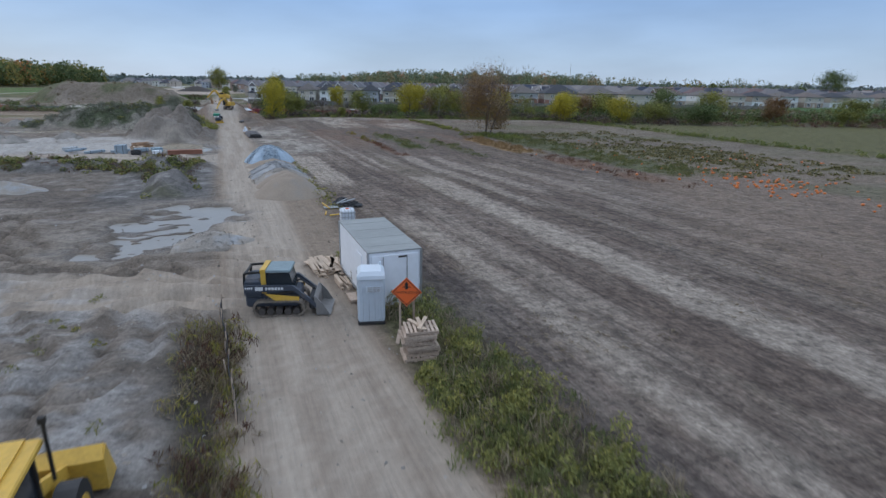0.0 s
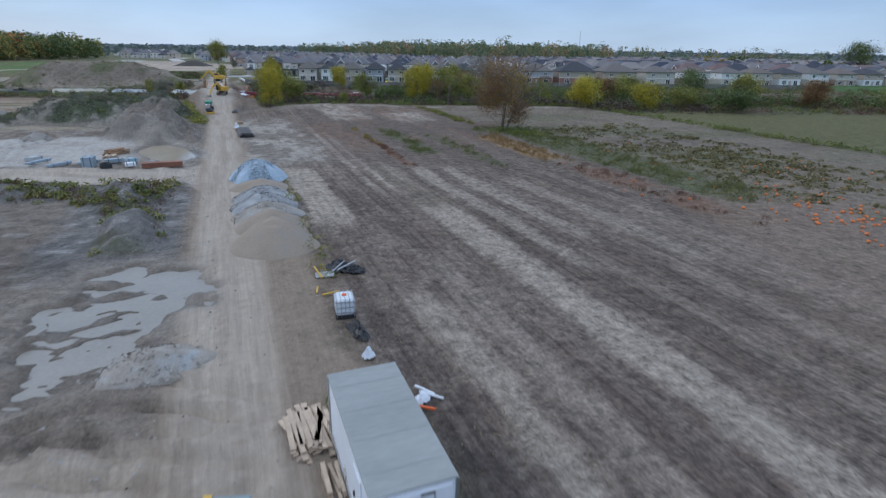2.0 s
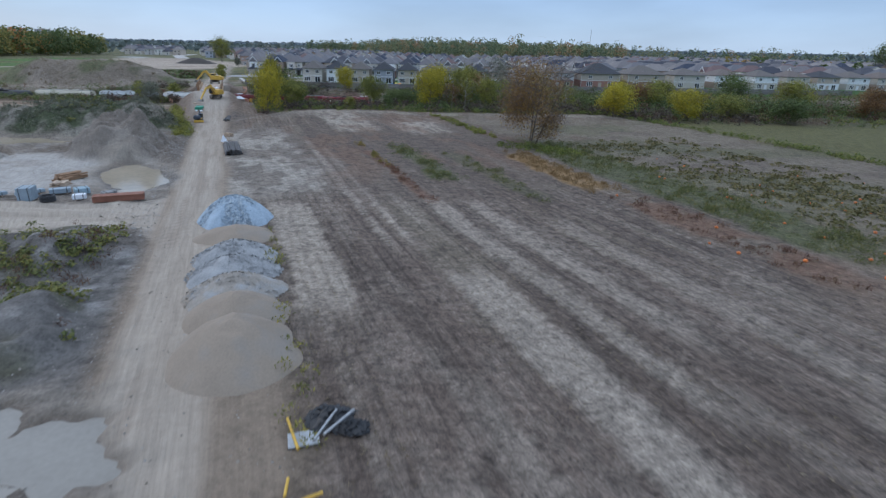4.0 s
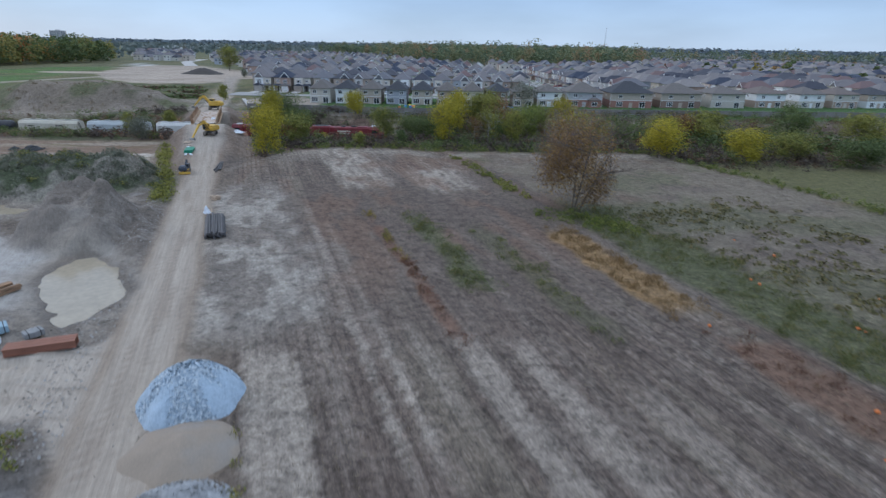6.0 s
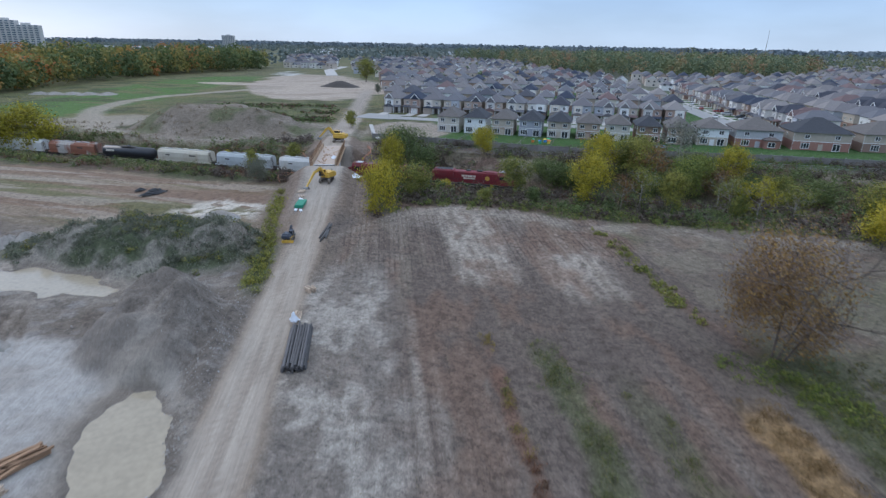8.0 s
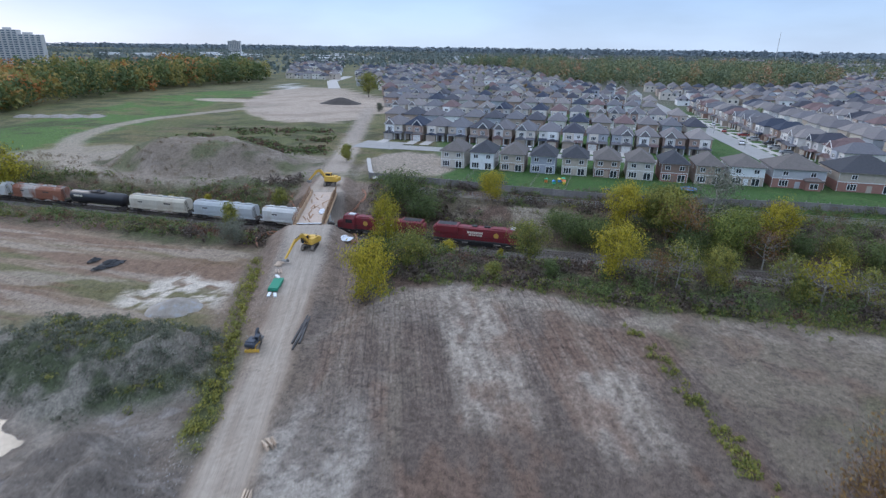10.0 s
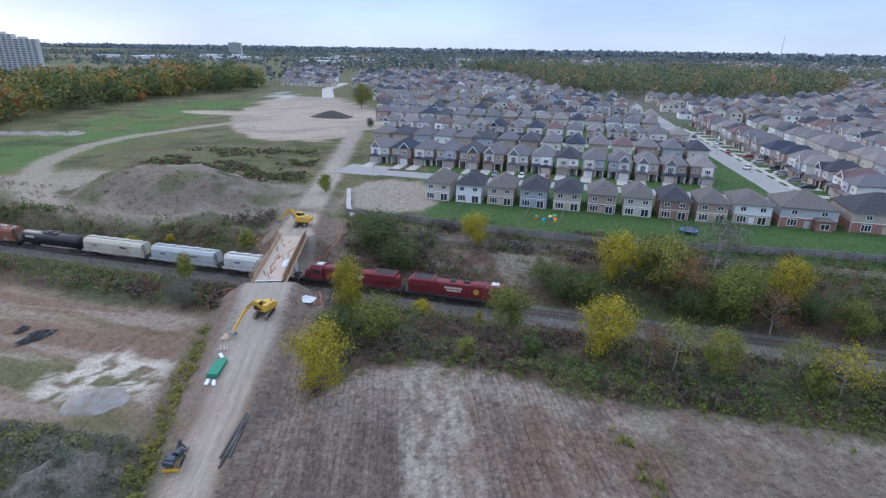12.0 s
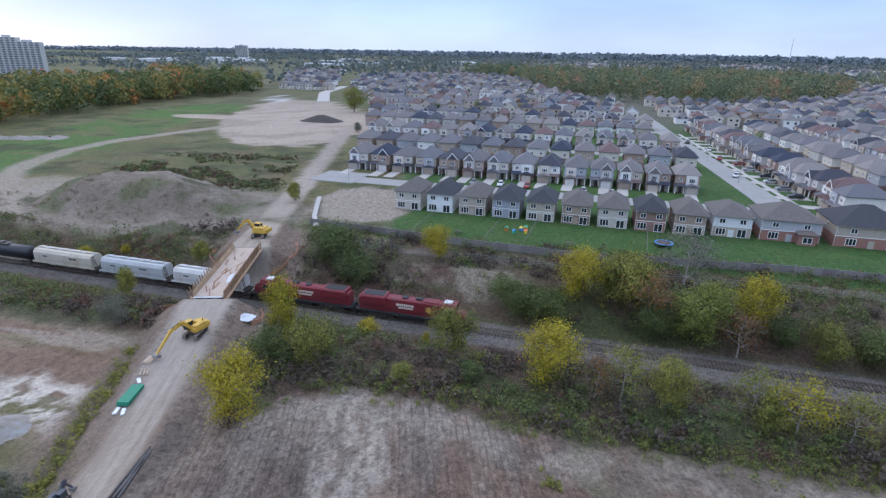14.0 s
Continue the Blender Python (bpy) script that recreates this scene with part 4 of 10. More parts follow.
def tree_meshes(seed, high, radius, leaves, leaf, depth=3, bare=0.0, low=0.22, stems=1, oval=None, slim=0.55, sag=1.0):
    """Trunk and crown of one tree of that height."""
    r = np.random.default_rng(seed)
    g, tips = Geo(), []
    for s in range(stems):
        off = Vector((r.normal() * 0.35, r.normal() * 0.35, 0)) if stems > 1 else Vector((0, 0, 0))
        top = Vector((r.normal() * 0.05, r.normal() * 0.05, 1)).normalized()
        if stems > 1:
            top = (top + Vector((off.x, off.y, 0)) * 0.5).normalized()
        pts = [off + Vector((0, 0, -0.3)), off + top * high * low, off + top * high * 0.5 + Vector(r.normal(size=3)) * 0.15, off + top * high * 0.82]
        w = high * 0.019 / math.sqrt(stems)
        for i in range(3):
            g.tube(pts[i], pts[i + 1], w * (1 - 0.27 * i), w * (1 - 0.27 * (i + 1)), 8, caps=False)
        for k in range(10 if stems == 1 else 6):
            t = low + (0.8 - low) * (k + r.uniform(0, 0.8)) / (10 if stems == 1 else 6)
            ang = k * 2.4 + r.uniform(-0.5, 0.5)
            p = off + top * high * t
            reach = radius * (1.0 - 0.55 * abs(t - 0.42) / 0.42) * r.uniform(0.42, 0.62)
            way = Vector((math.cos(ang), math.sin(ang), r.uniform(0.25, 0.9))).normalized()
            branch_geo(g, r, p, way, reach, w * 0.42, depth - 1, tips)
        branch_geo(g, r, pts[3], top, high * 0.1, w * 0.3, 1, tips)
    tp = np.array([tuple(t) for t in tips])
    tp = tp[r.permutation(len(tp))]
    if bare:
        tp = tp[: max(4, int(len(tp) * (1 - bare)))]
    lobes = tp[r.integers(0, len(tp), leaves)]
    heart = np.array((0, 0, high * 0.5))
    spread = radius * 0.19
    c = lobes + r.normal(size=(leaves, 3)) * spread * np.array((1, 1, 0.8))
    c[:, 2] = high * np.clip(c[:, 2] / high, 0.0, 2.0) ** sag
    c[:, 2] = np.maximum(c[:, 2], high * 0.08)
    if oval:
        # leaves hold on longest low down and on the sheltered side
        far_out = np.hypot(np.hypot(c[:, 0], c[:, 1]) / oval[0], (c[:, 2] - oval[2]) / oval[1])
        hold = np.clip(1.0 - c[:, 0] / (1.8 * oval[0]) - (c[:, 2] - oval[2]) / (2.4 * oval[1]), 0.12, 1)
        kept = (far_out < 1.0 + 0.12 * r.normal(size=leaves)) & (r.uniform(0, 1, leaves) < hold)
        c, lobes = c[kept], lobes[kept]
    return g.mesh("trunk", True), leaves_mesh("crown", c, leaf, seed=seed, squash=slim, face=(c - lobes) / spread * 0.6 + (c - heart) / radius + np.array((0, 0, 0.25)))


TREE_KINDS = {
    "broad": tree_meshes(1, 10, 5.4, 6200, 0.38, low=0.12),
    "tall": tree_meshes(2, 12, 4.8, 6200, 0.38, low=0.12),
    "young": tree_meshes(3, 6, 3.2, 2400, 0.4, depth=2, low=0.12),
    "round": tree_meshes(4, 8, 5.0, 6000, 0.37, stems=3, low=0.12),
    "thicket": tree_meshes(5, 6.5, 5.0, 5400, 0.37, stems=4, low=0.08),
    "thin": tree_meshes(6, 9, 4.6, 1500, 0.4, bare=0.5, depth=4),
}
TREE_HIGH = {"broad": 10, "tall": 12, "young": 6, "round": 8, "thicket": 6.5, "thin": 9}


def plant_tree(kind, x, y, high, leaf, label, wide=1.0, bark=None, group=""):
    k = high / TREE_HIGH[kind]
    ob = thing("tree", label, "tree", pose(x, y, ground_z(x, y), 0, 0, float(rng.uniform(0, 360))) @ Matrix.Diagonal((k * wide, k * wide, k, 1)), group)
    trunk, crown = TREE_KINDS[kind]
    for nm, me, mt in (("trunk", trunk, bark or BARK), ("crown", crown, leaf)):
        o = new(nm, me)
        if not me.materials:
            me.materials.append(mt)
        o.parent = ob
        o.material_slots[0].link = "OBJECT"
        o.material_slots[0].material = mt
    return ob


BELT = "trees along the railway"
YEL, OLV, GRN = "yellowing autumn tree beside the railway", "olive-green tree turning yellow beside the railway", "leafy green tree beside the railway"
for kind, x, y, h, leaf, lab, wide in (
    ("broad", -51.2, 175.0, 9.6, LEAF_YELLOW, "bright yellow-green tree at the field's corner", 0.74),
    ("tall", -56.0, 192.0, 12.0, LEAF_YELLOW, "tall yellow tree beside the bridge bank", 0.62),
    ("thicket", -50.5, 190.5, 5.6, LEAF_OLIVE, "dense dark green thicket beside the bridge bank", 0.95),
    ("thicket", -56.0, 187.5, 4.6, LEAF_GREEN, "dense dark green thicket beside the bridge bank", 1.0),
    ("broad", -16.4, 196.0, 9.2, LEAF_YELLOW, "bright yellow tree standing alone by the railway", 0.9),
    ("round", -31.5, 200.0, 7.2, LEAF_OLIVE, OLV, 0.8),
    ("tall", -2.2, 195.5, 8.2, LEAF_OLIVE, OLV, 0.85),
    ("thin", -7.7, 196.0, 7.6, LEAF_OLIVE, "half-bare tree with pale branches by the field", 0.95),
    ("thin", -10.9, 195.5, 6.0, LEAF_RUST, "half-bare tree with pale branches by the field", 0.9),
    ("thin", 12.4, 196.5, 7.6, LEAF_YELLOW, "half-bare tree with pale yellow leaves by the field", 1.0),
    ("young", 9.0, 195.5, 4.2, LEAF_OLIVE, OLV, 1.1),
    ("broad", -16.0, 227.5, 10.2, LEAF_YELLOW, YEL, 0.9),
    ("tall", -7.8, 227.0, 12.2, LEAF_OLIVE, OLV, 1.1),
    ("thin", -4.5, 226.0, 10.0, LEAF_RUST, "russet half-bare tree among greener ones", 1.0),
    ("broad", 3.2, 224.0, 10.0, LEAF_FRESH, "bright green tree turning yellow beside the railway", 0.95),
    ("thicket", 6.5, 227.5, 7.0, LEAF_FRESH, GRN, 0.8),
    ("tall", 12.5, 227.5, 11.5, LEAF_YELLOW, YEL, 0.85),
    ("thin", 1.5, 236.0, 11.0, LEAF_GREY, "thin grey tree with bare twigs behind others", 1.0),
    ("round", 23.2, 224.0, 6.8, LEAF_OLIVE, "small tree green with orange tips", 0.85),
    ("round", -46.7, 233.5, 7.0, LEAF_YELLOW, "round yellow-green tree by the back fence", 0.8),
    ("thicket", -26.0, 221.5, 6.0, LEAF_GREEN, GRN, 0.8),
    ("thicket", -22.0, 221.5, 6.0, LEAF_GREEN, GRN, 0.85),
    ("thicket", -3.0, 223.0, 5.4, LEAF_GREEN, GRN, 0.9),
    ("thin", 10.0, 222.0, 8.0, LEAF_RUST, "russet half-bare tree among greener ones", 1.1),
    ("thicket", 16.5, 226.5, 5.0, LEAF_GREEN, GRN, 0.9),
    ("round", -10.5, 230.0, 8.0, LEAF_OLIVE, OLV, 0.9),
    ("thicket", 31.0, 226.0, 5.5, LEAF_GREEN, GRN, 1.1),
    ("thicket", -30.0, 225.0, 4.2, LEAF_GREEN, GRN, 1.1),
    ("thicket", -67.4, 226.0, 7.0, LEAF_GREEN, GRN, 1.1),
    ("thicket", -61.0, 222.5, 5.5, LEAF_GREEN, GRN, 1.1),
    ("young", -94.7, 198.0, 6.0, LEAF_OLIVE, "young slender tree beside the railway", 0.7),
    ("young", -48.8, 204.0, 3.2, LEAF_YELLOW, "small yellow bush beside the track", 1.3),
    ("young", -38.0, 204.0, 2.6, LEAF_YELLOW, "small yellow bush beside the track", 0.7),
    ("thicket", -85.5, 187.5, 4.6, LEAF_GREY, "grey-green willow bush in the ditch", 0.7),
    ("young", -125.0, 213.5, 3.6, LEAF_YELLOW, "small yellow bush beside the track", 1.2),
    ("young", -118.0, 217.5, 2.4, LEAF_YELLOW, "small yellow bush beside the track", 1.0),
    ("young", -96.5, 218.0, 4.6, LEAF_OLIVE, OLV, 1.1),
    ("young", -99.5, 258.0, 5.5, LEAF_OLIVE, OLV, 1.0),
    ("round", -175.0, 206.0, 13.5, LEAF_YELLOW, YEL, 1.0),
    ("round", -186.0, 203.0, 11.0, LEAF_YELLOW, YEL, 1.0),
    ("round", -198.0, 204.0, 14.5, LEAF_OLIVE, OLV, 1.0),
    ("round", 44.3, 183.0, 6.6, LEAF_YELLOW, YEL, 1.1),
    ("round", 43.8, 207.0, 8.0, LEAF_OLIVE, OLV, 1.2),
    ("round", 39.5, 206.0, 7.0, LEAF_RUST, "orange-leaved small tree among green ones", 0.9),
    ("round", 76.2, 199.0, 8.0, LEAF_OLIVE, OLV, 1.0),
    ("broad", 62.0, 205.0, 9.0, LEAF_GREEN, GRN, 1.0),
    ("round", 28.0, 186.5, 7.5, LEAF_YELLOW, YEL, 1.0),
    ("thin", 8.0, 199.0, 6.5, LEAF_OLIVE, "half-bare tree with pale branches by the field", 1.0),
    ("young", -27.0, 193.0, 3.0, LEAF_GREEN, GRN, 1.3),
    ("young", -36.0, 190.5, 2.6, LEAF_OLIVE, OLV, 1.4),
    ("round", 32.0, 203.0, 6.5, LEAF_OLIVE, OLV, 1.0),
    ("thicket", 55.0, 188.0, 5.0, LEAF_OLIVE, OLV, 1.2),
    ("thicket", 66.0, 183.0, 5.0, LEAF_GREEN, GRN, 1.3),
    ("round", 92.0, 196.0, 7.0, LEAF_RUST, "orange-leaved small tree among green ones", 1.0),
    ("round", 110.0, 190.0, 7.0, LEAF_OLIVE, OLV, 1.2),
    ("round", 128.0, 196.0, 8.0, LEAF_GREEN, GRN, 1.2),
    ("thin", 18.0, 197.0, 6.5, LEAF_OLIVE, "half-bare tree with pale branches by the field", 1.0),
):
    plant_tree(kind, x, y, h, leaf, lab, wide, PALE_BARK if kind == "thin" else None, BELT)
for kind, x, y, h, leaf, lab, wide in (
    ("tall", -192.8, 463.0, 17.5, LEAF_OLIVE, "tall olive willow standing at the cleared ground's edge", 1.25),
    ("broad", 305.0, 504.0, 22.0, LEAF_GREEN, "tall dark green tree above the far roofs", 1.1),
    ("young", -146.0, 382.0, 5.0, LEAF_GREY, "grey roadside shrub by the new houses", 1.0),
    ("young", 160.0, 388.0, 6.0, LEAF_OLIVE, "young street tree among the houses", 1.0),
    ("young", 118.0, 360.0, 7.0, LEAF_RUST, "red street tree among the houses", 1.0),
):
    plant_tree(kind, x, y, h, leaf, lab, wide)

# the lone tree in the field, nearly bare
TWIG = surface("twig_bark", (0.2, 0.15, 0.132), 0.95, vary=0.3)
bare_trunk, bare_crown = tree_meshes(11, 15.0, 9.5, 36000, 0.3, depth=4, low=0.1, stems=3, oval=(5.4, 7.6, 7.2), sag=1.5)
twigs = tree_meshes(11, 15.0, 9.5, 16000, 1.15, depth=4, low=0.1, stems=3, oval=(6.4, 8.2, 8.0), slim=0.03, sag=1.4)[1]
lone = thing("tree", "lone half-bare tree with russet leaves in the field", "tree", pose(4.8, 146.2, ground_z(4.8, 146.2)))
part("trunk", bare_trunk, BARK, lone)
part("crown", bare_crown, leaf_material("russet_leaves", [(0.2, 0.122, 0.05), (0.34, 0.208, 0.07), (0.44, 0.31, 0.095)]), lone)
part("twig_cloud", twigs, TWIG, lone, "fine bare pinkish-grey twigs", kind="stuff")


# ---- undergrowth: too much to count ----
def scatter(n, inside, box, seed):
    r = np.random.default_rng(seed)
    x, y = r.uniform(box[0], box[1], n), r.uniform(box[2], box[3], n)
    keep = inside(x, y) > r.uniform(0, 1, n)
    return x[keep], y[keep]


def bush_stuff(name, label, material, x, y, high, wide, per, leaf, seed, flat=0.0, upright=0.0, squash=0.55):
    """Bushes of many leaves over places x, y."""
    r = np.random.default_rng(seed)
    z = height(x, y)
    n = len(x)
    h = high * r.uniform(0.5, 1.3, n)
    w = wide * r.uniform(0.6, 1.3, n)
    k = np.repeat(np.arange(n), per)
    ang, rad = r.uniform(0, 2 * np.pi, n * per), np.sqrt(r.uniform(0, 1, n * per))
    up = r.uniform(0.05, 1, n * per)
    rad = rad * np.sqrt(np.clip(1.08 - up ** 2, 0, 1))
    c = np.stack([x[k] + np.cos(ang) * rad * w[k], y[k] + np.sin(ang) * rad * w[k], z[k] + up * h[k]], 1)
    ob = part(name, leaves_mesh(name, c, leaf, flat, seed, squash, upright, None if upright else np.stack([np.cos(ang) * rad, np.sin(ang) * rad, up], 1)), material, label=label, kind="stuff")
    ob["category"] = "undergrowth"
    return ob


def rail_d(x, y):
    return y - rail_y(x)


def clear_of_bridge(x, y):
    u, v = uv_of(x, y)
    return np.where((np.abs(u - 1) < 9) & (v > 120) & (v < 235), 0.0, 1.0)


def belt_south(x, y):
    d = rail_d(x, y)
    n = fbm(x / 9, y / 9, 71)
    inside = step(0, 3, y - field_edge(x) + 4 * (n - 0.5)) * np.where(x < -62, step(-24, -20, d), 1) * step(-45, -32, d)
    return inside * step(-6, -9, d) * clear_of_bridge(x, y)


def belt_north(x, y):
    d = rail_d(x, y)
    return step(7, 11, d) * step(np.interp(x, [-118, -96], [19, 36]), np.interp(x, [-118, -96], [14, 31]), d) * clear_of_bridge(x, y) * step(0.40, 0.55, fbm(x / 10, y / 7, 72) + 0.3 * step(-32, -24, x) + 0.04) * (1 - 0.85 * step(0, 0.4, blob(x, y, -39, 227.5, 17, 4.5, 4, 0.5, 65, 4)))


BB = (-230, 150, 165, 262)
BD = (-112, 62, 168, 256)
bush_stuff("low_thicket", "dense low green thicket along the railway bank", LEAF_GREEN, *scatter(6000, lambda x, y: np.maximum(belt_south(x, y), belt_north(x, y)) * step(0.46, 0.58, fbm(x / 8, y / 6, 91)), BD, 22), 1.2, 1.2, 26, 0.32, 22)
bush_stuff("low_brush", "dense purple-brown brush along the railway bank", LEAF_BRUSH, *scatter(8000, lambda x, y: np.maximum(belt_south(x, y), belt_north(x, y)) * step(0.56, 0.46, fbm(x / 8, y / 6, 91)), BD, 23), 1.7, 1.0, 26, 0.46, 23)
bush_stuff("undergrowth", "tangled green undergrowth along the railway bank", LEAF_GREEN, *scatter(5000, lambda x, y: np.maximum(belt_south(x, y), belt_north(x, y)) * step(0.42, 0.55, fbm(x / 11, y / 5, 73)), BB, 1), 1.9, 1.5, 42, 0.42, 1)
bush_stuff("brown_brush", "dry red-brown brush along the railway bank", LEAF_RED, *scatter(8500, lambda x, y: np.maximum(belt_south(x, y), belt_north(x, y) * 0.6) * step(0.5, 0.6, fbm(x / 12, y / 5, 74)), BB, 2), 1.2, 1.3, 40, 0.34, 2)
bush_stuff("yellow_weeds", "yellowing weeds and shrubs along the railway bank", LEAF_OLIVE, *scatter(5000, lambda x, y: np.maximum(belt_south(x, y), belt_north(x, y)) * step(0.52, 0.62, fbm(x / 7, y / 5, 75)), BB, 3), 1.3, 1.1, 40, 0.36, 3)
bush_stuff("dry_grass", "dry grass along the railway bank", LEAF_DRY, *scatter(2600, lambda x, y: np.maximum(belt_south(x, y), step(7, 9, rail_d(x, y)) * step(38, 33, rail_d(x, y))) * clear_of_bridge(x, y), BB, 4), 0.7, 1.2, 15, 0.9, 4, upright=2.6, squash=0.13)


def bank_west(x, y):
    d = rail_d(x, y)
    north = step(5.5, 7, d) * step(17, 13.5, d + 3 * (fbm(x / 7, y / 7, 121) - 0.5))
    south = step(-6, -8, d) * step(-23, -18, d + 3 * (fbm(x / 7, y / 7, 122) - 0.5))
    return np.maximum(north, south) * clear_of_bridge(x, y)


BW = (-205, -82, 186, 236)
bush_stuff("bank_brush", "dense dark green brush on the railway bank", LEAF_GREEN, *scatter(4200, lambda x, y: bank_west(x, y) * step(0.42, 0.54, fbm(x / 9, y / 4, 123)), BW, 29), 1.3, 1.3, 22, 0.4, 29)
bush_stuff("bank_shrubs", "rust-red shrubs on the railway bank", leaf_material("sumac_leaves", [(0.10, 0.05, 0.035), (0.17, 0.07, 0.042), (0.25, 0.11, 0.055)]), *scatter(3600, lambda x, y: bank_west(x, y) * step(0.5, 0.6, fbm(x / 12, y / 4, 124)), BW, 30), 1.1, 1.2, 22, 0.36, 30)
bush_stuff("bank_grass", "dry tan grass on the railway bank", LEAF_DRY, *scatter(3000, bank_west, BW, 31), 0.7, 1.2, 18, 0.6, 31, upright=2.2, squash=0.14)


def margin(x, y):
    u, v = uv_of(x, y)
    return np.exp(-((y - field_edge(x) - 2.0) / 2.2) ** 2) * step(-52, -46, x)


bush_stuff("margin_grass", "green grass and weeds at the field margin", leaf_material("margin_blades", [(0.08, 0.115, 0.035), (0.145, 0.185, 0.05), (0.26, 0.25, 0.075)]), *scatter(11000, margin, (-60, 75, 100, 205), 5), 0.8, 0.8, 38, 0.42, 5, upright=0.8, squash=0.3)


def verge_right(x, y):
    u, v = uv_of(x, y)
    clear = np.minimum(np.hypot(x + 1.5, y - 44.7), np.hypot(x + 2.3, y - 46.6))
    return step(3.5, 4.4, u + (fbm(x / 2, y / 2, 71) - 0.5)) * step(np.interp(v, [-8, 6, 20], [9.4, 7.8, 6.4]), np.interp(v, [-8, 6, 20], [7.6, 6.2, 5.2]), u) * step(21, 17, v) * step(-8, -4, v) * step(1.0, 1.5, clear)


bush_stuff("verge_weeds", "tall yellow-green weeds on the road verge", leaf_material("verge_goldenrod", [(0.169, 0.182, 0.0585), (0.286, 0.2795, 0.091), (0.52, 0.442, 0.117)]), *scatter(4200, lambda x, y: verge_right(x, y) * step(0.36, 0.5, fbm(x / 1.6, y / 1.6, 101)), (-12, 14, 28, 62), 6), 0.7, 0.42, 60, 0.17, 6, upright=1.2, squash=0.3)
bush_stuff("verge_greens", "short green grass on the road verge", leaf_material("verge_blades", [(0.115, 0.1437, 0.05175), (0.1782, 0.2012, 0.07475), (0.253, 0.253, 0.115)]), *scatter(3600, verge_right, (-12, 14, 28, 62), 24), 0.42, 0.4, 46, 0.3, 24, upright=2.0, squash=0.12)
bush_stuff("verge_stalks", "dry brown stalks on the road verge", LEAF_DRY, *scatter(2000, verge_right, (-12, 14, 28, 62), 7), 0.75, 0.4, 26, 0.42, 7, upright=2.2, squash=0.06)


def verge_left(x, y):
    u, v = uv_of(x, y)
    return step(-1.2, -2.2, u) * step(-4.2, -2.8, u) * step(13, 10, v) * step(-8, -4, v) * (0.6 + 0.4 * step(0.36, 0.56, fbm(x / 1.8, y / 1.8, 76)))


bush_stuff("ditch_weeds", "dull green and brown weeds along the ditch", LEAF_WEED, *scatter(2600, verge_left, (-18, 2, 28, 54), 8), 0.45, 0.4, 26, 0.26, 8, upright=1.6, squash=0.13)
bush_stuff("ditch_brush", "dry brown weeds along the ditch", LEAF_DRY, *scatter(3400, verge_left, (-18, 2, 28, 54), 9), 0.5, 0.4, 34, 0.34, 9, upright=1.8, squash=0.07)
bush_stuff("ditch_stems", "rusty brown stems along the ditch", LEAF_RED, *scatter(1800, verge_left, (-18, 2, 28, 54), 25), 0.5, 0.35, 30, 0.32, 25, upright=1.8, squash=0.1)
bush_stuff("site_tufts", "sparse green tufts on bare stony ground", LEAF_WEED, *scatter(260, lambda x, y: step(-5, -6, uv_of(x, y)[0]) * step(0.55, 0.66, fbm(x / 2, y / 2, 89)), (-26, -4, 34, 52), 21), 0.2, 0.3, 40, 0.16, 21, upright=1.4, squash=0.2)


def roadside_hedge(x, y):
    u, v = uv_of(x, y)
    return np.exp(-((u + 4.8 + (v - 130) * 0.1) / 0.9) ** 2) * step(112, 118, v) * step(168, 158, v)


bush_stuff("roadside_shrubs", "yellow-green shrubs along the ditch by the haul road", LEAF_OLIVE, *scatter(11000, roadside_hedge, (-100, -30, 130, 200), 10), 0.9, 0.8, 32, 0.28, 10)


def heap_cover(x, y):
    return step(0.0, 0.3, blob(x, y, -75, 149, 22, 10.5, 14, 0.3, 23)) * step(0.30, 0.46, fbm(x / 6, y / 6, 77))


bush_stuff("heap_weeds", "green weeds grown over the earth heap", LEAF_WEED, *scatter(1500, lambda x, y: heap_cover(x, y) * step(0.48, 0.60, fbm(x / 5, y / 5, 102)), (-110, -48, 133, 170), 11), 0.7, 0.9, 44, 0.3, 11)
bush_stuff("heap_grass", "grey-green grass grown over the earth heap", LEAF_GREY, *scatter(2600, heap_cover, (-110, -48, 133, 170), 12), 0.8, 0.9, 40, 0.4, 12, upright=1.0, squash=0.3)


def site_weeds(x, y):
    u, v = uv_of(x, y)
    spots = np.maximum(step(0.0, 0.5, blob(x, y, -50, 87.5, 16, 5.2, 14, 0.4, 26)), np.maximum(step(0, 0.5, blob(x, y, -35.5, 88.5, 8, 5, -66, 0.4, 24)), step(0, 0.5, blob(x, y, -28, 77, 7, 3.5, -60, 0.4, 25))))
    return spots * step(0.46, 0.58, fbm(x / 3, y / 3, 78)) * step(-3.5, -5, u)


bush_stuff("site_weeds", "patchy weeds on churned earth beside the haul road", LEAF_WEED, *scatter(3800, site_weeds, (-80, -15, 68, 100), 13), 0.55, 0.6, 36, 0.26, 13)
bush_stuff("site_brush", "rusty weeds on churned earth beside the haul road", LEAF_RED, *scatter(2200, site_weeds, (-80, -15, 68, 100), 14), 0.55, 0.6, 34, 0.3, 14, upright=1.6, squash=0.14)


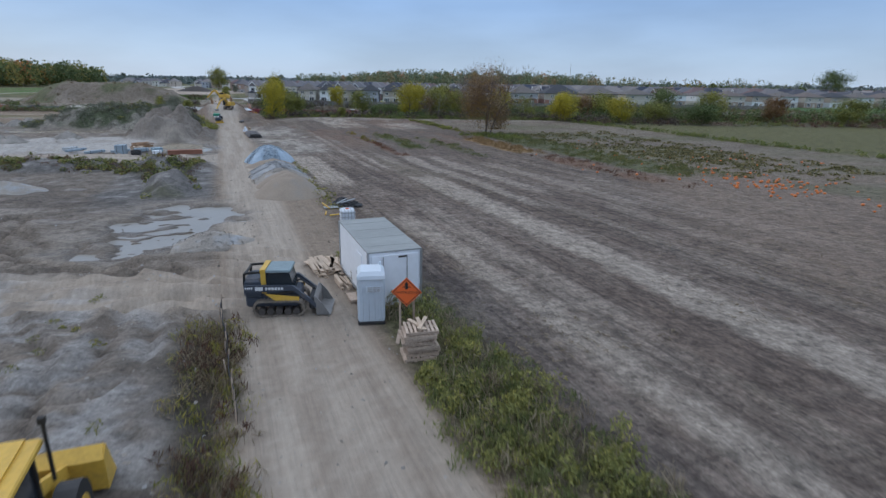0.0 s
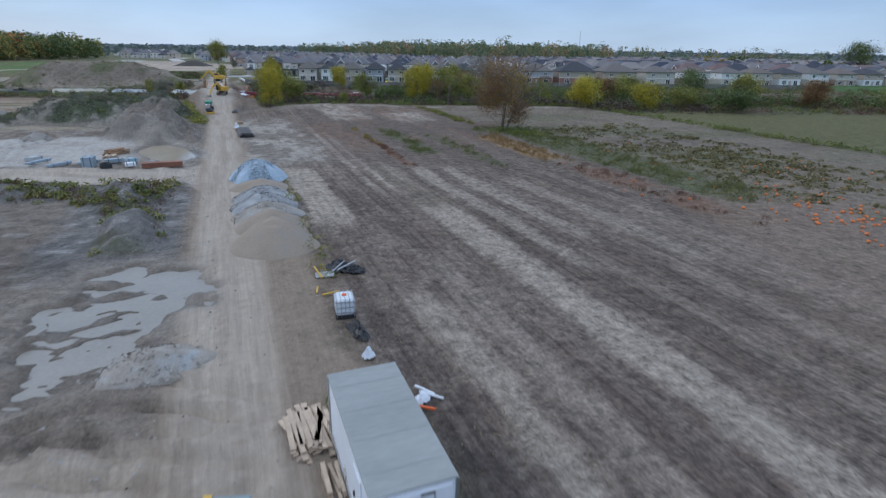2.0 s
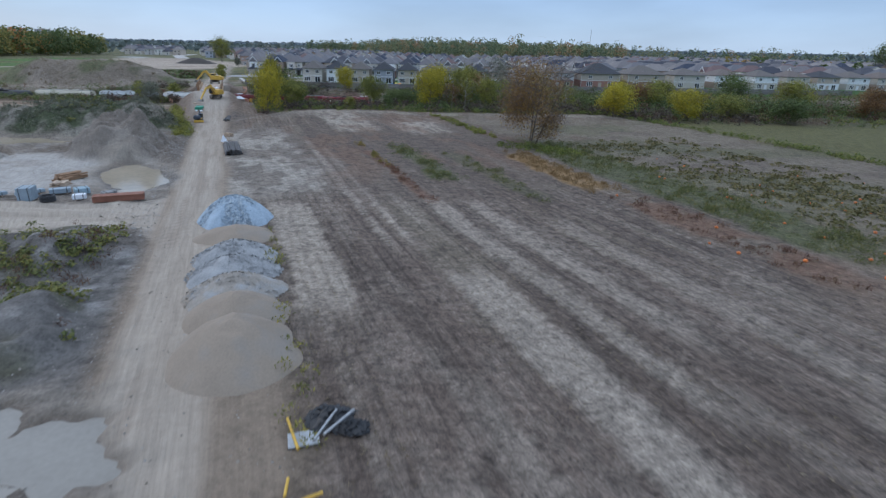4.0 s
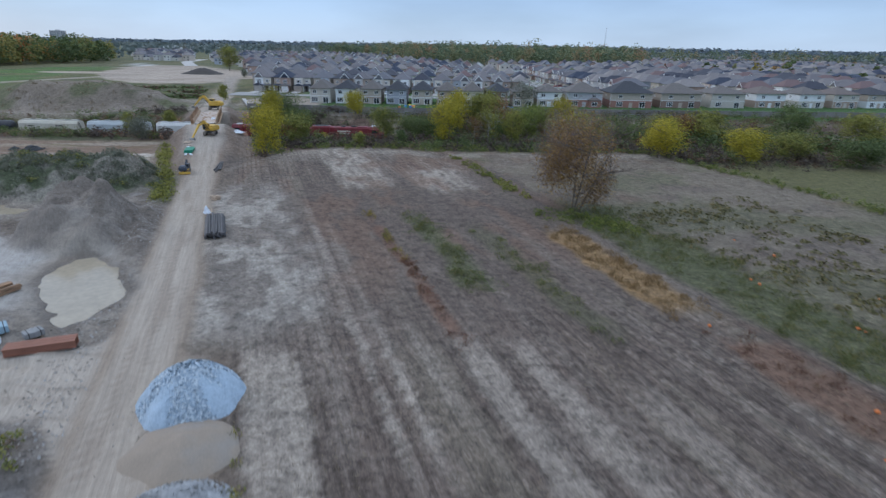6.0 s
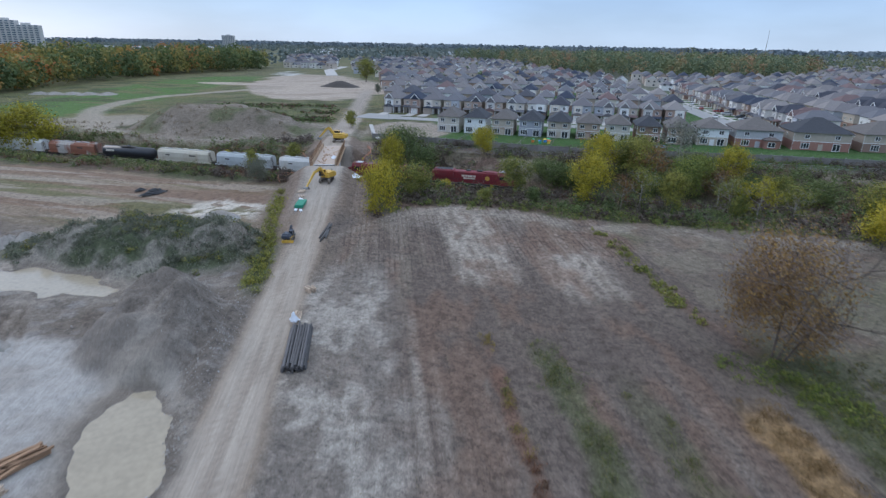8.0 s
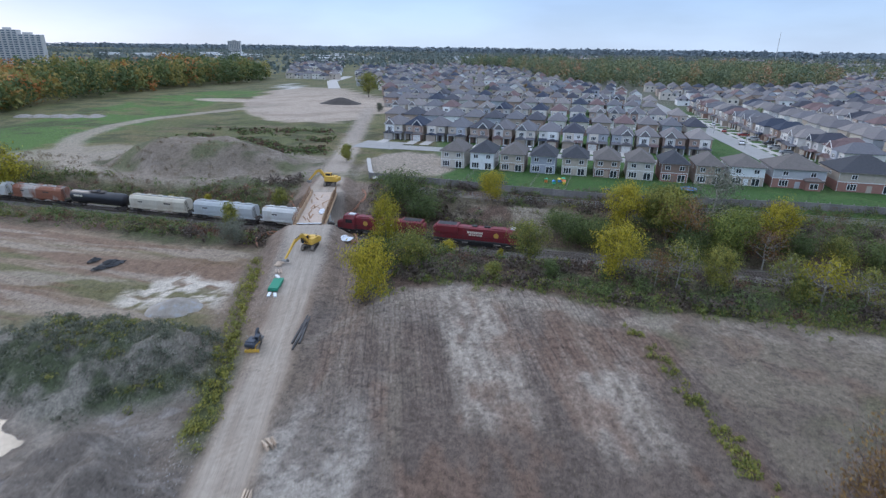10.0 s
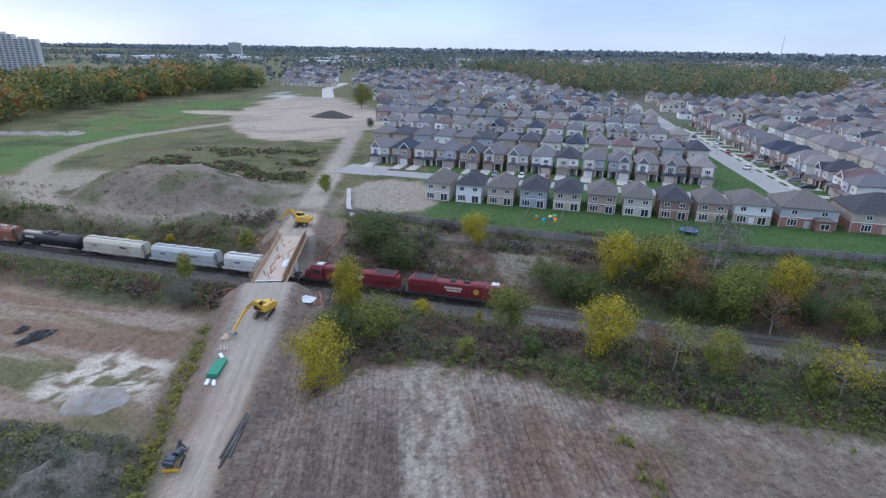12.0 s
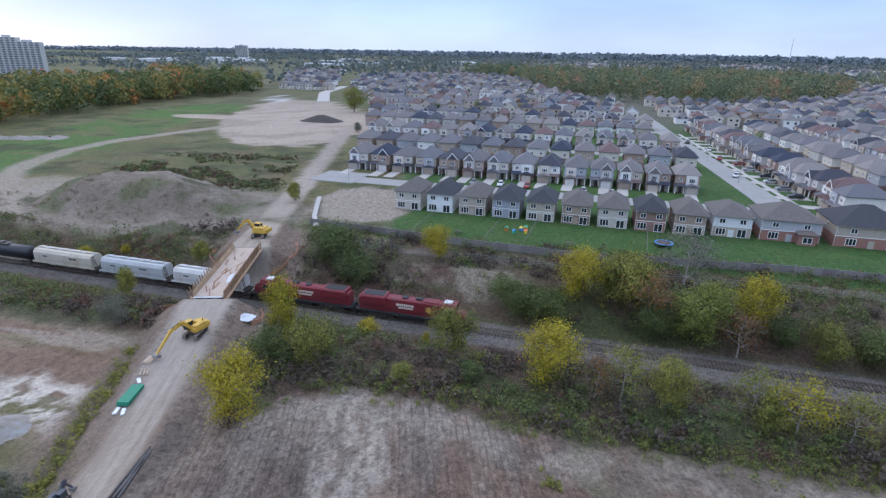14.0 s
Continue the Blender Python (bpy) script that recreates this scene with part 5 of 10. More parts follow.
def strip_weeds(x, y):
    u, v = uv_of(x, y)
    soft = (fbm(x / 3.5, y / 3.5, 32) - 0.5) * 2.4
    rowb = step(27.0, 28.2, u + soft) * step(31.4, 30.2, u + soft) * step(74, 80, v) * step(104, 97, v)
    rowc = 0.5 * step(33.6, 34.6, u + soft) * step(37.6, 36.4, u + soft) * step(62, 68, v) * step(98, 88, v)
    swath = step(48.0, 50.0, u + soft) * step(59.5, 56.5, u + soft * 1.5) * step(36, 46, v) * step(100, 93, v)
    return np.maximum(swath, np.maximum(rowb, rowc)) * (0.2 + 0.8 * step(0.40, 0.60, fbm(x / 4, y / 4, 79)))


bush_stuff("field_weeds", "green weeds across the harvested field", leaf_material("field_weed_blades", [(0.075, 0.09, 0.035), (0.13, 0.145, 0.05), (0.24, 0.21, 0.08)]), *scatter(6500, strip_weeds, (-30, 50, 84, 150), 15), 0.42, 0.75, 32, 0.34, 15, upright=1.5, squash=0.16)
bush_stuff("tan_grass", "tan dry grass across the harvested field", leaf_material("tan_grass_blades", [(0.2, 0.135, 0.065), (0.3, 0.2, 0.095), (0.38, 0.27, 0.13)]), *scatter(1300, lambda x, y: 0.8 * step(41.6, 43.0, uv_of(x, y)[0]) * step(47.6, 46.0, uv_of(x, y)[0]) * step(64, 69, uv_of(x, y)[1]) * step(92, 87, uv_of(x, y)[1]), (-10, 20, 108, 142), 16), 0.45, 0.7, 40, 0.42, 16, upright=2.6, squash=0.13)
bush_stuff("rust_weeds", "rust-red weeds across the harvested field", LEAF_RED, *scatter(2200, lambda x, y: np.maximum(0.5 * step(42.0, 43.6, uv_of(x, y)[0]) * step(48.6, 47.0, uv_of(x, y)[0]) * step(30, 42, uv_of(x, y)[1]) * step(66, 60, uv_of(x, y)[1]), np.exp(-((uv_of(x, y)[0] - 23.6) / 0.5) ** 2) * step(66, 70, uv_of(x, y)[1]) * step(90, 84, uv_of(x, y)[1])), (-30, 40, 75, 145), 17), 0.35, 0.7, 32, 0.4, 17, upright=2.6, squash=0.13)
bush_stuff("furrow_weeds", "yellow weeds in a row across the field", LEAF_WEED, *scatter(2600, lambda x, y: np.exp(-((uv_of(x, y)[0] - 48.2) / 0.9) ** 2) * step(104, 108, uv_of(x, y)[1]) * step(136, 130, uv_of(x, y)[1]) * step(0.4, 0.5, fbm(x / 5, y / 5, 112)) + 2.0 * np.exp(-((uv_of(x, y)[0] - 23.6) / 0.5) ** 2) * step(84, 88, uv_of(x, y)[1]) * step(108, 100, uv_of(x, y)[1]) * step(0.35, 0.5, fbm(x / 2, y / 2, 113)), (-40, 15, 108, 188), 18), 0.5, 0.7, 34, 0.4, 18, upright=1.8, squash=0.13)


bush_stuff("tree_foot_weeds", "bright green weeds round the lone tree's foot", leaf_material("bright_weeds", [(0.09, 0.12, 0.03), (0.16, 0.2, 0.045), (0.27, 0.28, 0.07)]), *scatter(420, lambda x, y: step(0.0, 0.4, blob(x, y, 6, 141, 9, 3.5, -30, 0.7, 67, 2.5)), (-6, 18, 130, 150), 26), 0.6, 0.8, 44, 0.3, 26, upright=0.8, squash=0.35)


def hedge_east(x, y):
    return step(22, 30, x) * step(-26, -20, rail_d(x, y)) * step(-8, -12, rail_d(x, y))


bush_stuff("hedgerow", "mixed hedgerow of bushes along the pasture", LEAF_GREEN, *scatter(1500, hedge_east, (20, 190, 190, 222), 19), 3.2, 2.4, 42, 0.58, 19)
bush_stuff("hedgerow_brown", "brown bushes along the pasture", LEAF_RED, *scatter(700, hedge_east, (20, 190, 190, 222), 20), 2.0, 2.0, 50, 0.45, 20)

def row_places(n, u, spread, v0, v1, seed):
    """Places along one drilled row, in clusters."""
    q = np.random.default_rng(seed)
    vv = q.uniform(v0, v1, n)
    vv = vv[q.uniform(0, 1, n) < step(0.38, 0.62, fbm(vv / 2.2, vv * 0 + seed, seed))]
    return xy_of(u + q.normal(size=len(vv)) * spread, vv)


bush_stuff("row_weeds", "yellow weeds along one drilled row of the field", leaf_material("row_yellow", [(0.17, 0.13, 0.04), (0.30, 0.22, 0.055), (0.42, 0.32, 0.08)]), *row_places(90, 23.6, 0.35, 85, 104, 34), 0.6, 0.4, 26, 0.24, 34, upright=1.8, squash=0.15)
bush_stuff("row_docks", "rust-red weeds along one drilled row of the field", leaf_material("row_rust", [(0.12, 0.06, 0.04), (0.2, 0.095, 0.055), (0.28, 0.145, 0.075)]), *row_places(110, 23.6, 0.4, 66, 88, 35), 0.45, 0.45, 22, 0.22, 35, upright=1.8, squash=0.15)
bush_stuff("row_scrub", "yellow-green scrub along the pasture's edge", LEAF_OLIVE, *row_places(120, 48.2, 0.7, 104, 136, 36), 0.6, 0.6, 34, 0.26, 36)
bush_stuff("row_greens", "green weeds in drilled rows of the field", leaf_material("row_green", [(0.08, 0.105, 0.035), (0.135, 0.17, 0.05), (0.22, 0.23, 0.075)]), *row_places(150, 29.2, 1.2, 75, 102, 37), 0.4, 0.6, 22, 0.22, 37, upright=1.6, squash=0.16)


def pumpkin_patch(x, y):
    u, v = uv_of(x, y)
    return step(56, 59, u) * step(84, 76, u) * step(28, 40, v) * step(98, 90, v) * (0.25 + 0.75 * step(0.45, 0.6, fbm(x / 6, y / 6, 129)))


bush_stuff("patch_weeds", "olive weeds and vines over the pumpkin patch", leaf_material("patch_leaves", [(0.085, 0.085, 0.036), (0.15, 0.135, 0.055), (0.24, 0.19, 0.085)]), *scatter(3600, pumpkin_patch, (10, 70, 80, 160), 32), 0.28, 0.9, 16, 0.4, 32)
bush_stuff("heap_side_weeds", "brown and green weeds behind the stockpiles", LEAF_WEED, *scatter(1600, lambda x, y: np.exp(-((uv_of(x, y)[0] - 6.6) / 0.55) ** 2) * step(32, 36, uv_of(x, y)[1]) * step(62, 57, uv_of(x, y)[1]) * step(0.35, 0.5, fbm(x / 1.8, y / 1.8, 130)), (-32, -4, 66, 104), 33), 0.7, 0.5, 40, 0.24, 33, upright=1.2, squash=0.3)


def meadow(x, y):
    u, v = uv_of(x, y)
    return step(-70, -60, u) * step(-5, -9, u) * step(252, 262, v) * step(318, 300, v) * step(0.42, 0.56, fbm(x / 11, y / 6, 117))


bush_stuff("meadow_brush", "dark green brush and tall grass on the meadow", LEAF_GREEN, *scatter(5200, meadow, (-215, -100, 225, 330), 27), 0.8, 1.3, 14, 0.7, 27)
bush_stuff("meadow_stalks", "brown dry stalks on the meadow", LEAF_RED, *scatter(3400, meadow, (-215, -100, 225, 330), 28), 0.8, 1.3, 12, 0.7, 28)

# stubble left standing in rows
r = np.random.default_rng(31)
n = 46000
uu, vv = r.uniform(6.5, 62, n), 4 + 150 * r.uniform(0, 1, n) ** 1.3
uu = np.round(uu / 0.76) * 0.76 + r.normal(size=n) * 0.09
sx, sy = xy_of(uu, vv)
keep = (r.uniform(0, 1, n) < step(0.35, 0.6, fbm(uu / 3, vv / 20, 80))) & (sy < 184)
sx, sy = sx[keep], sy[keep]
c = np.stack([sx, sy, height(sx, sy) + 0.05], 1)
tagged(part("stubble", leaves_mesh("stubble", c, 0.26, 0.5, 5, 0.16, face=np.tile((0.0, 0.0, 1.0), (len(c), 1))), LEAF_DRY, label="cut maize stubble and chaff lying in rows", kind="stuff"), category="stubble")

# pumpkins left in the patch
r = np.random.default_rng(41)
PUMPKIN = surface("pumpkin_skin", (0.62, 0.17, 0.03), 0.5, vary=0.2, scale=3)
g = Geo()
for i in range(150):
    t = r.uniform(0, 1)
    x, y = (34.5 + r.normal() * 3.4, 90 + r.normal() * 5.5) if i < 90 else (36 + r.normal() * 9, 104 + r.normal() * 12)
    s = r.uniform(0.1, 0.2)
    z = ground_z(x, y) + s * 0.6
    rings = [[(x + math.cos(a) * k * s * (1 + 0.06 * (j % 2)), y + math.sin(a) * k * s * (1 + 0.06 * (j % 2)), z + h * s) for j, a in enumerate([2 * math.pi * q / 8 for q in range(8)])] for k, h in ((0.5, -0.7), (1.0, 0.0), (0.55, 0.66))]
    g.loft(rings)
tagged(part("pumpkins", g, PUMPKIN, label="ripe orange pumpkins scattered over a weedy patch", kind="stuff"), category="pumpkin")


# ---- woods ----
def wood(name, label, material, x, y, high, wide, per, leaf, seed, lobes=7):
    """Crowns of clustered leaf lobes; neighbouring trees tend to one colour."""
    r = np.random.default_rng(seed)
    n = len(x)
    z = height(x, y)
    h, w = high * (0.55 + 0.75 * fbm(x / 26, y / 26, seed + 3, 2)) * r.uniform(0.8, 1.25, n), wide * r.uniform(0.75, 1.35, n)
    a, e = r.uniform(0, 2 * np.pi, (n, lobes)), r.uniform(-1.0, 1.0, (n, lobes))
    e[:, 0] = 1.0
    reach = np.sqrt(np.clip(1 - e ** 2, 0.1, 1)) * 0.66
    lc = np.stack([np.cos(a) * reach, np.sin(a) * reach, 0.5 + 0.36 * e], -1)
    k = np.repeat(np.arange(n), per)
    pick = r.integers(0, lobes, n * per)
    q = r.normal(size=(n * per, 3))
    q[:, 2] += 0.35
    q /= np.linalg.norm(q, axis=1)[:, None]
    size = r.uniform(0.3, 0.5, (n, lobes))[k, pick][:, None]
    c = lc[k, pick]
    c = np.stack([x[k] + (c[:, 0] + q[:, 0] * size[:, 0]) * w[k], y[k] + (c[:, 1] + q[:, 1] * size[:, 0]) * w[k], z[k] + c[:, 2] * h[k] + q[:, 2] * size[:, 0] * w[k] * 0.85], 1)
    me = leaves_mesh(name, c, leaf, seed=seed, squash=0.8, face=q + np.array((0, 0, 0.15)))
    kin = np.clip(0.34 + (fbm(x / 24, y / 24, seed, 2) - 0.5) * 1.7 + r.normal(size=n) * 0.26, 0, 1)
    layer = me.attributes.new("kind", "FLOAT", "POINT")
    layer.data.foreach_set("value", np.repeat(kin[k], 4).astype(np.float32))
    ob = part(name, me, material, label=label, kind="stuff")
    ob["category"] = "woodland"
    return ob


def wood_material(name, colours):
    """Crowns that differ tree by tree."""
    mt = leaf_material(name, colours)
    n, l = mt.node_tree.nodes, mt.node_tree.links
    at = n.new("ShaderNodeAttribute")
    at.attribute_name = "kind"
    ramp = [q for q in n if q.bl_idname == "ShaderNodeValToRGB"][0]
    geo = [q for q in n if q.bl_idname == "ShaderNodeNewGeometry"][0]
    m = n.new("ShaderNodeMath")
    m.operation = "MULTIPLY_ADD"
    m.inputs[1].default_value = 0.12
    l.new(geo.outputs["Random Per Island"], m.inputs[0])
    m2 = n.new("ShaderNodeMath")
    m2.operation = "MULTIPLY_ADD"
    m2.inputs[1].default_value, m2.inputs[2].default_value = 0.78, -0.05
    l.new(at.outputs["Fac"], m2.inputs[0])
    l.new(m2.outputs[0], m.inputs[2])
    l.new(m.outputs[0], ramp.inputs["Fac"])
    return mt


WOOD_WEST = wood_material("west_wood_leaves", [(0.10, 0.135, 0.055), (0.13, 0.165, 0.06), (0.175, 0.195, 0.065), (0.24, 0.225, 0.07), (0.34, 0.26, 0.075), (0.45, 0.25, 0.075), (0.46, 0.18, 0.07), (0.26, 0.21, 0.07)])
# mid wood: some bluish haze mixed into the greens and russets
WOOD_MID_HAZED = wood_material("hazed_mid_wood_leaves", [(0.13, 0.165, 0.10), (0.15, 0.19, 0.105), (0.18, 0.21, 0.108), (0.22, 0.225, 0.11), (0.29, 0.24, 0.12), (0.36, 0.23, 0.13), (0.32, 0.18, 0.125)])
# far belts and ridge: distance haze painted into pale blue-grey leaf colours
WOOD_FAR_HAZED = wood_material("hazed_distant_leaves", [(0.14, 0.175, 0.165), (0.16, 0.19, 0.175), (0.18, 0.2, 0.175), (0.215, 0.2, 0.168)])
WOOD_RIDGE_HAZED = wood_material("hazed_ridge_leaves", [(0.15, 0.188, 0.215), (0.165, 0.2, 0.225), (0.18, 0.21, 0.23)])


def west_edge(y):
    return np.interp(y, [200, 295, 340, 420, 470, 565, 640, 900], [-292, -308, -332, -345, -352, -345, -400, -560])


def west_wood(x, y):
    return step(0, -6, x - west_edge(y)) * step(-150, -90, x - west_edge(y)) * step(640, 600, y)


def mid_wood(x, y):
    front = np.interp(x, [-230, -167, -93, -61, 20, 48, 124, 190, 640], [1000, 866, 684, 638, 625, 612, 690, 800, 960])
    return step(0, 8, y - front) * step(1150, 1100, y) * step(-230, -190, x - (y - 700) * -0.25) * np.where(x > 190, 0.12, 1.0)


wood("west_wood", "autumn wood of green, orange and red trees", WOOD_WEST, *scatter(2000, west_wood, (-520, -280, 250, 660), 51), 19, 7.0, 112, 1.75, 51, 9)
wood("mid_wood", "mixed wood of green and russet trees behind houses", WOOD_MID_HAZED, *scatter(5200, mid_wood, (-320, 640, 585, 1150), 52), 20, 7.6, 66, 1.9, 52, 8)


def far_woods(x, y):
    return step(0.43, 0.53, fbm(x / 300, y / 200, 81)) * step(720, 860, y - np.where(x < -380, -120, 0)) * np.where((x > -340) & (x < 40) & (y < 1900), 0.15, 1)


# both distant woods carry haze in their colour, no air is modelled
wood("far_woods", "distant belts of trees towards the horizon", WOOD_FAR_HAZED, *scatter(7500, far_woods, (-2400, 2000, 640, 3000), 53), 12, 11, 15, 6.4, 53)
wood("horizon_woods", "wooded ridge along the horizon", WOOD_RIDGE_HAZED, *scatter(2600, lambda x, y: np.ones(len(x)), (-4800, 4200, 3200, 4700), 54), 20, 42, 10, 24.0, 54)
# garden trees share the mid wood's colours, haze included
wood("garden_trees", "garden trees among the houses", WOOD_MID_HAZED, *scatter(900, lambda x, y: step(0.42, 0.6, fbm(x / 90, y / 90, 82)) * step(-110, -90, x + (y - 300) * 0.5), (-420, 700, 400, 1300), 55), 8, 3.0, 30, 2.0, 55)
wood("east_trees", "trees around the eastern houses", WOOD_WEST, *scatter(500, lambda x, y: step(0.5, 0.6, fbm(x / 60, y / 60, 83)), (150, 900, 230, 700), 56), 9, 4.2, 60, 2.6, 56)
# ---- railway ----
STEEL = surface("worn_rail_steel", (0.24, 0.21, 0.19), 0.45, 0.8, vary=0.2)
SLEEPER = surface("old_sleeper_wood", (0.11, 0.09, 0.075), 0.95, vary=0.3, scale=2, fine=16, bump=0.5, spread=0.2)
STONE = surface("ballast_stone", (0.24, 0.22, 0.2), 0.95, vary=0.3, scale=3, fine=9, bump=0.6)
RAIL_TURN = math.degrees(math.atan(0.0735))
track = thing("railway_track", "single railway track on grey ballast", "railway", pose(-7.9, 216.2, RAIL_Z, 0, 0, RAIL_TURN), kind="structure")
for s in (-0.72, 0.72):
    part("rail", Geo().slab([(-0.07, 0), (0.07, 0), (0.07, 0.02), (0.012, 0.04), (0.012, 0.11), (0.036, 0.125), (0.036, 0.16), (-0.036, 0.16), (-0.036, 0.125), (-0.012, 0.11), (-0.012, 0.04), (-0.07, 0.02)], -260, 260, pose(0, s, 0, 0, 0, 90)), STEEL, track)
SLEEP_ME = Geo().box(0, 0, -0.06, 0.23, 2.6, 0.16, chamfer=0.02).mesh("sleeper")
rest = Geo()
for k in range(-320, 320):
    x = k * 0.6
    if -90 < x < 55:
        part("sleeper", SLEEP_ME, SLEEPER, track, m=pose(x, 0, 0))
    else:
        rest.box(x, 0, -0.06, 0.23, 2.6, 0.16)
part("far_sleepers", rest, SLEEPER, track, kind="stuff")
r = np.random.default_rng(91)
bx, by = r.uniform(-260, 200, 16000), r.normal(size=16000) * 1.9
wx, wy = -7.9 + bx * math.cos(radians(RAIL_TURN)) - by * math.sin(radians(RAIL_TURN)), 216.2 + bx * math.sin(radians(RAIL_TURN)) + by * math.cos(radians(RAIL_TURN))
c = np.stack([wx, wy, height(wx, wy) + 0.04], 1)
tagged(part("ballast", leaves_mesh("ballast", c, 0.2, 0.6, 9, 0.9), STONE, label="loose grey ballast stones under the track", kind="stuff"), category="gravel")

# ---- the freight train ----
LOCO_RED = surface("locomotive_red", (0.19, 0.022, 0.03), 0.5, vary=0.16, scale=0.6, fine=8, bump=0.05, second=(0.13, 0.03, 0.035))
BLACK_P = surface("black_paint", (0.022, 0.022, 0.024), 0.6, vary=0.25)
GRIME = surface("grimy_steel", (0.06, 0.052, 0.047), 0.8, vary=0.3, scale=2, fine=12)
LETTER = surface("cream_lettering", (0.66, 0.6, 0.5), 0.6)
GOLD = surface("gold_crest", (0.5, 0.3, 0.06), 0.5)
WINDOW_T = surface("cab_glass", (0.03, 0.035, 0.04), 0.1, bump=0)
HOP = [surface("hopper_" + n, c, 0.7, vary=0.12, scale=0.35, fine=5, bump=0.08, second=s, second_at=at, stretch=(1, 1, 0.35)) for n, c, s, at in (
    ("white", (0.58, 0.58, 0.56), (0.42, 0.36, 0.29), (0.55, 0.72)), ("blue", (0.43, 0.46, 0.47), (0.36, 0.36, 0.35), (0.5, 0.7)), ("cream", (0.52, 0.48, 0.39), (0.36, 0.29, 0.21), (0.55, 0.75)), ("rust", (0.42, 0.38, 0.34), (0.23, 0.09, 0.05), (0.42, 0.55)))]
TANK_B = surface("tank_black", (0.022, 0.023, 0.028), 0.4, vary=0.2, scale=0.5)


def bogie(parent, x, n=2, gap=1.8):
    bg = part("bogie", Geo().box(x, -1.02, 0.62, gap * (n - 1) + 1.5, 0.16, 0.35, chamfer=0.05).box(x, 1.02, 0.62, gap * (n - 1) + 1.5, 0.16, 0.35, chamfer=0.05).box(x, 0, 0.62, 0.5, 2.2, 0.3), GRIME, parent)
    for k in range(n):
        wx_ = x + (k - (n - 1) / 2) * gap
        part("wheelset", Geo().tube((wx_, -0.85, 0.62), (wx_, -0.7, 0.62), 0.46, n=16).tube((wx_, 0.7, 0.62), (wx_, 0.85, 0.62), 0.46, n=16).tube((wx_, -0.9, 0.62), (wx_, 0.9, 0.62), 0.09, n=8), GRIME, bg)
    return bg


def on_rail(x):
    return pose(x, rail_y(x), RAIL_Z, 0, 0, RAIL_TURN)


def bar_row(g, x, z, side, sizes, high, gap=0.08):
    """Lettering that stands as plain bars."""
    for w in sizes:
        g.box(x + w / 2, side, z, w, 0.03, high)
        x += w + gap
    return g


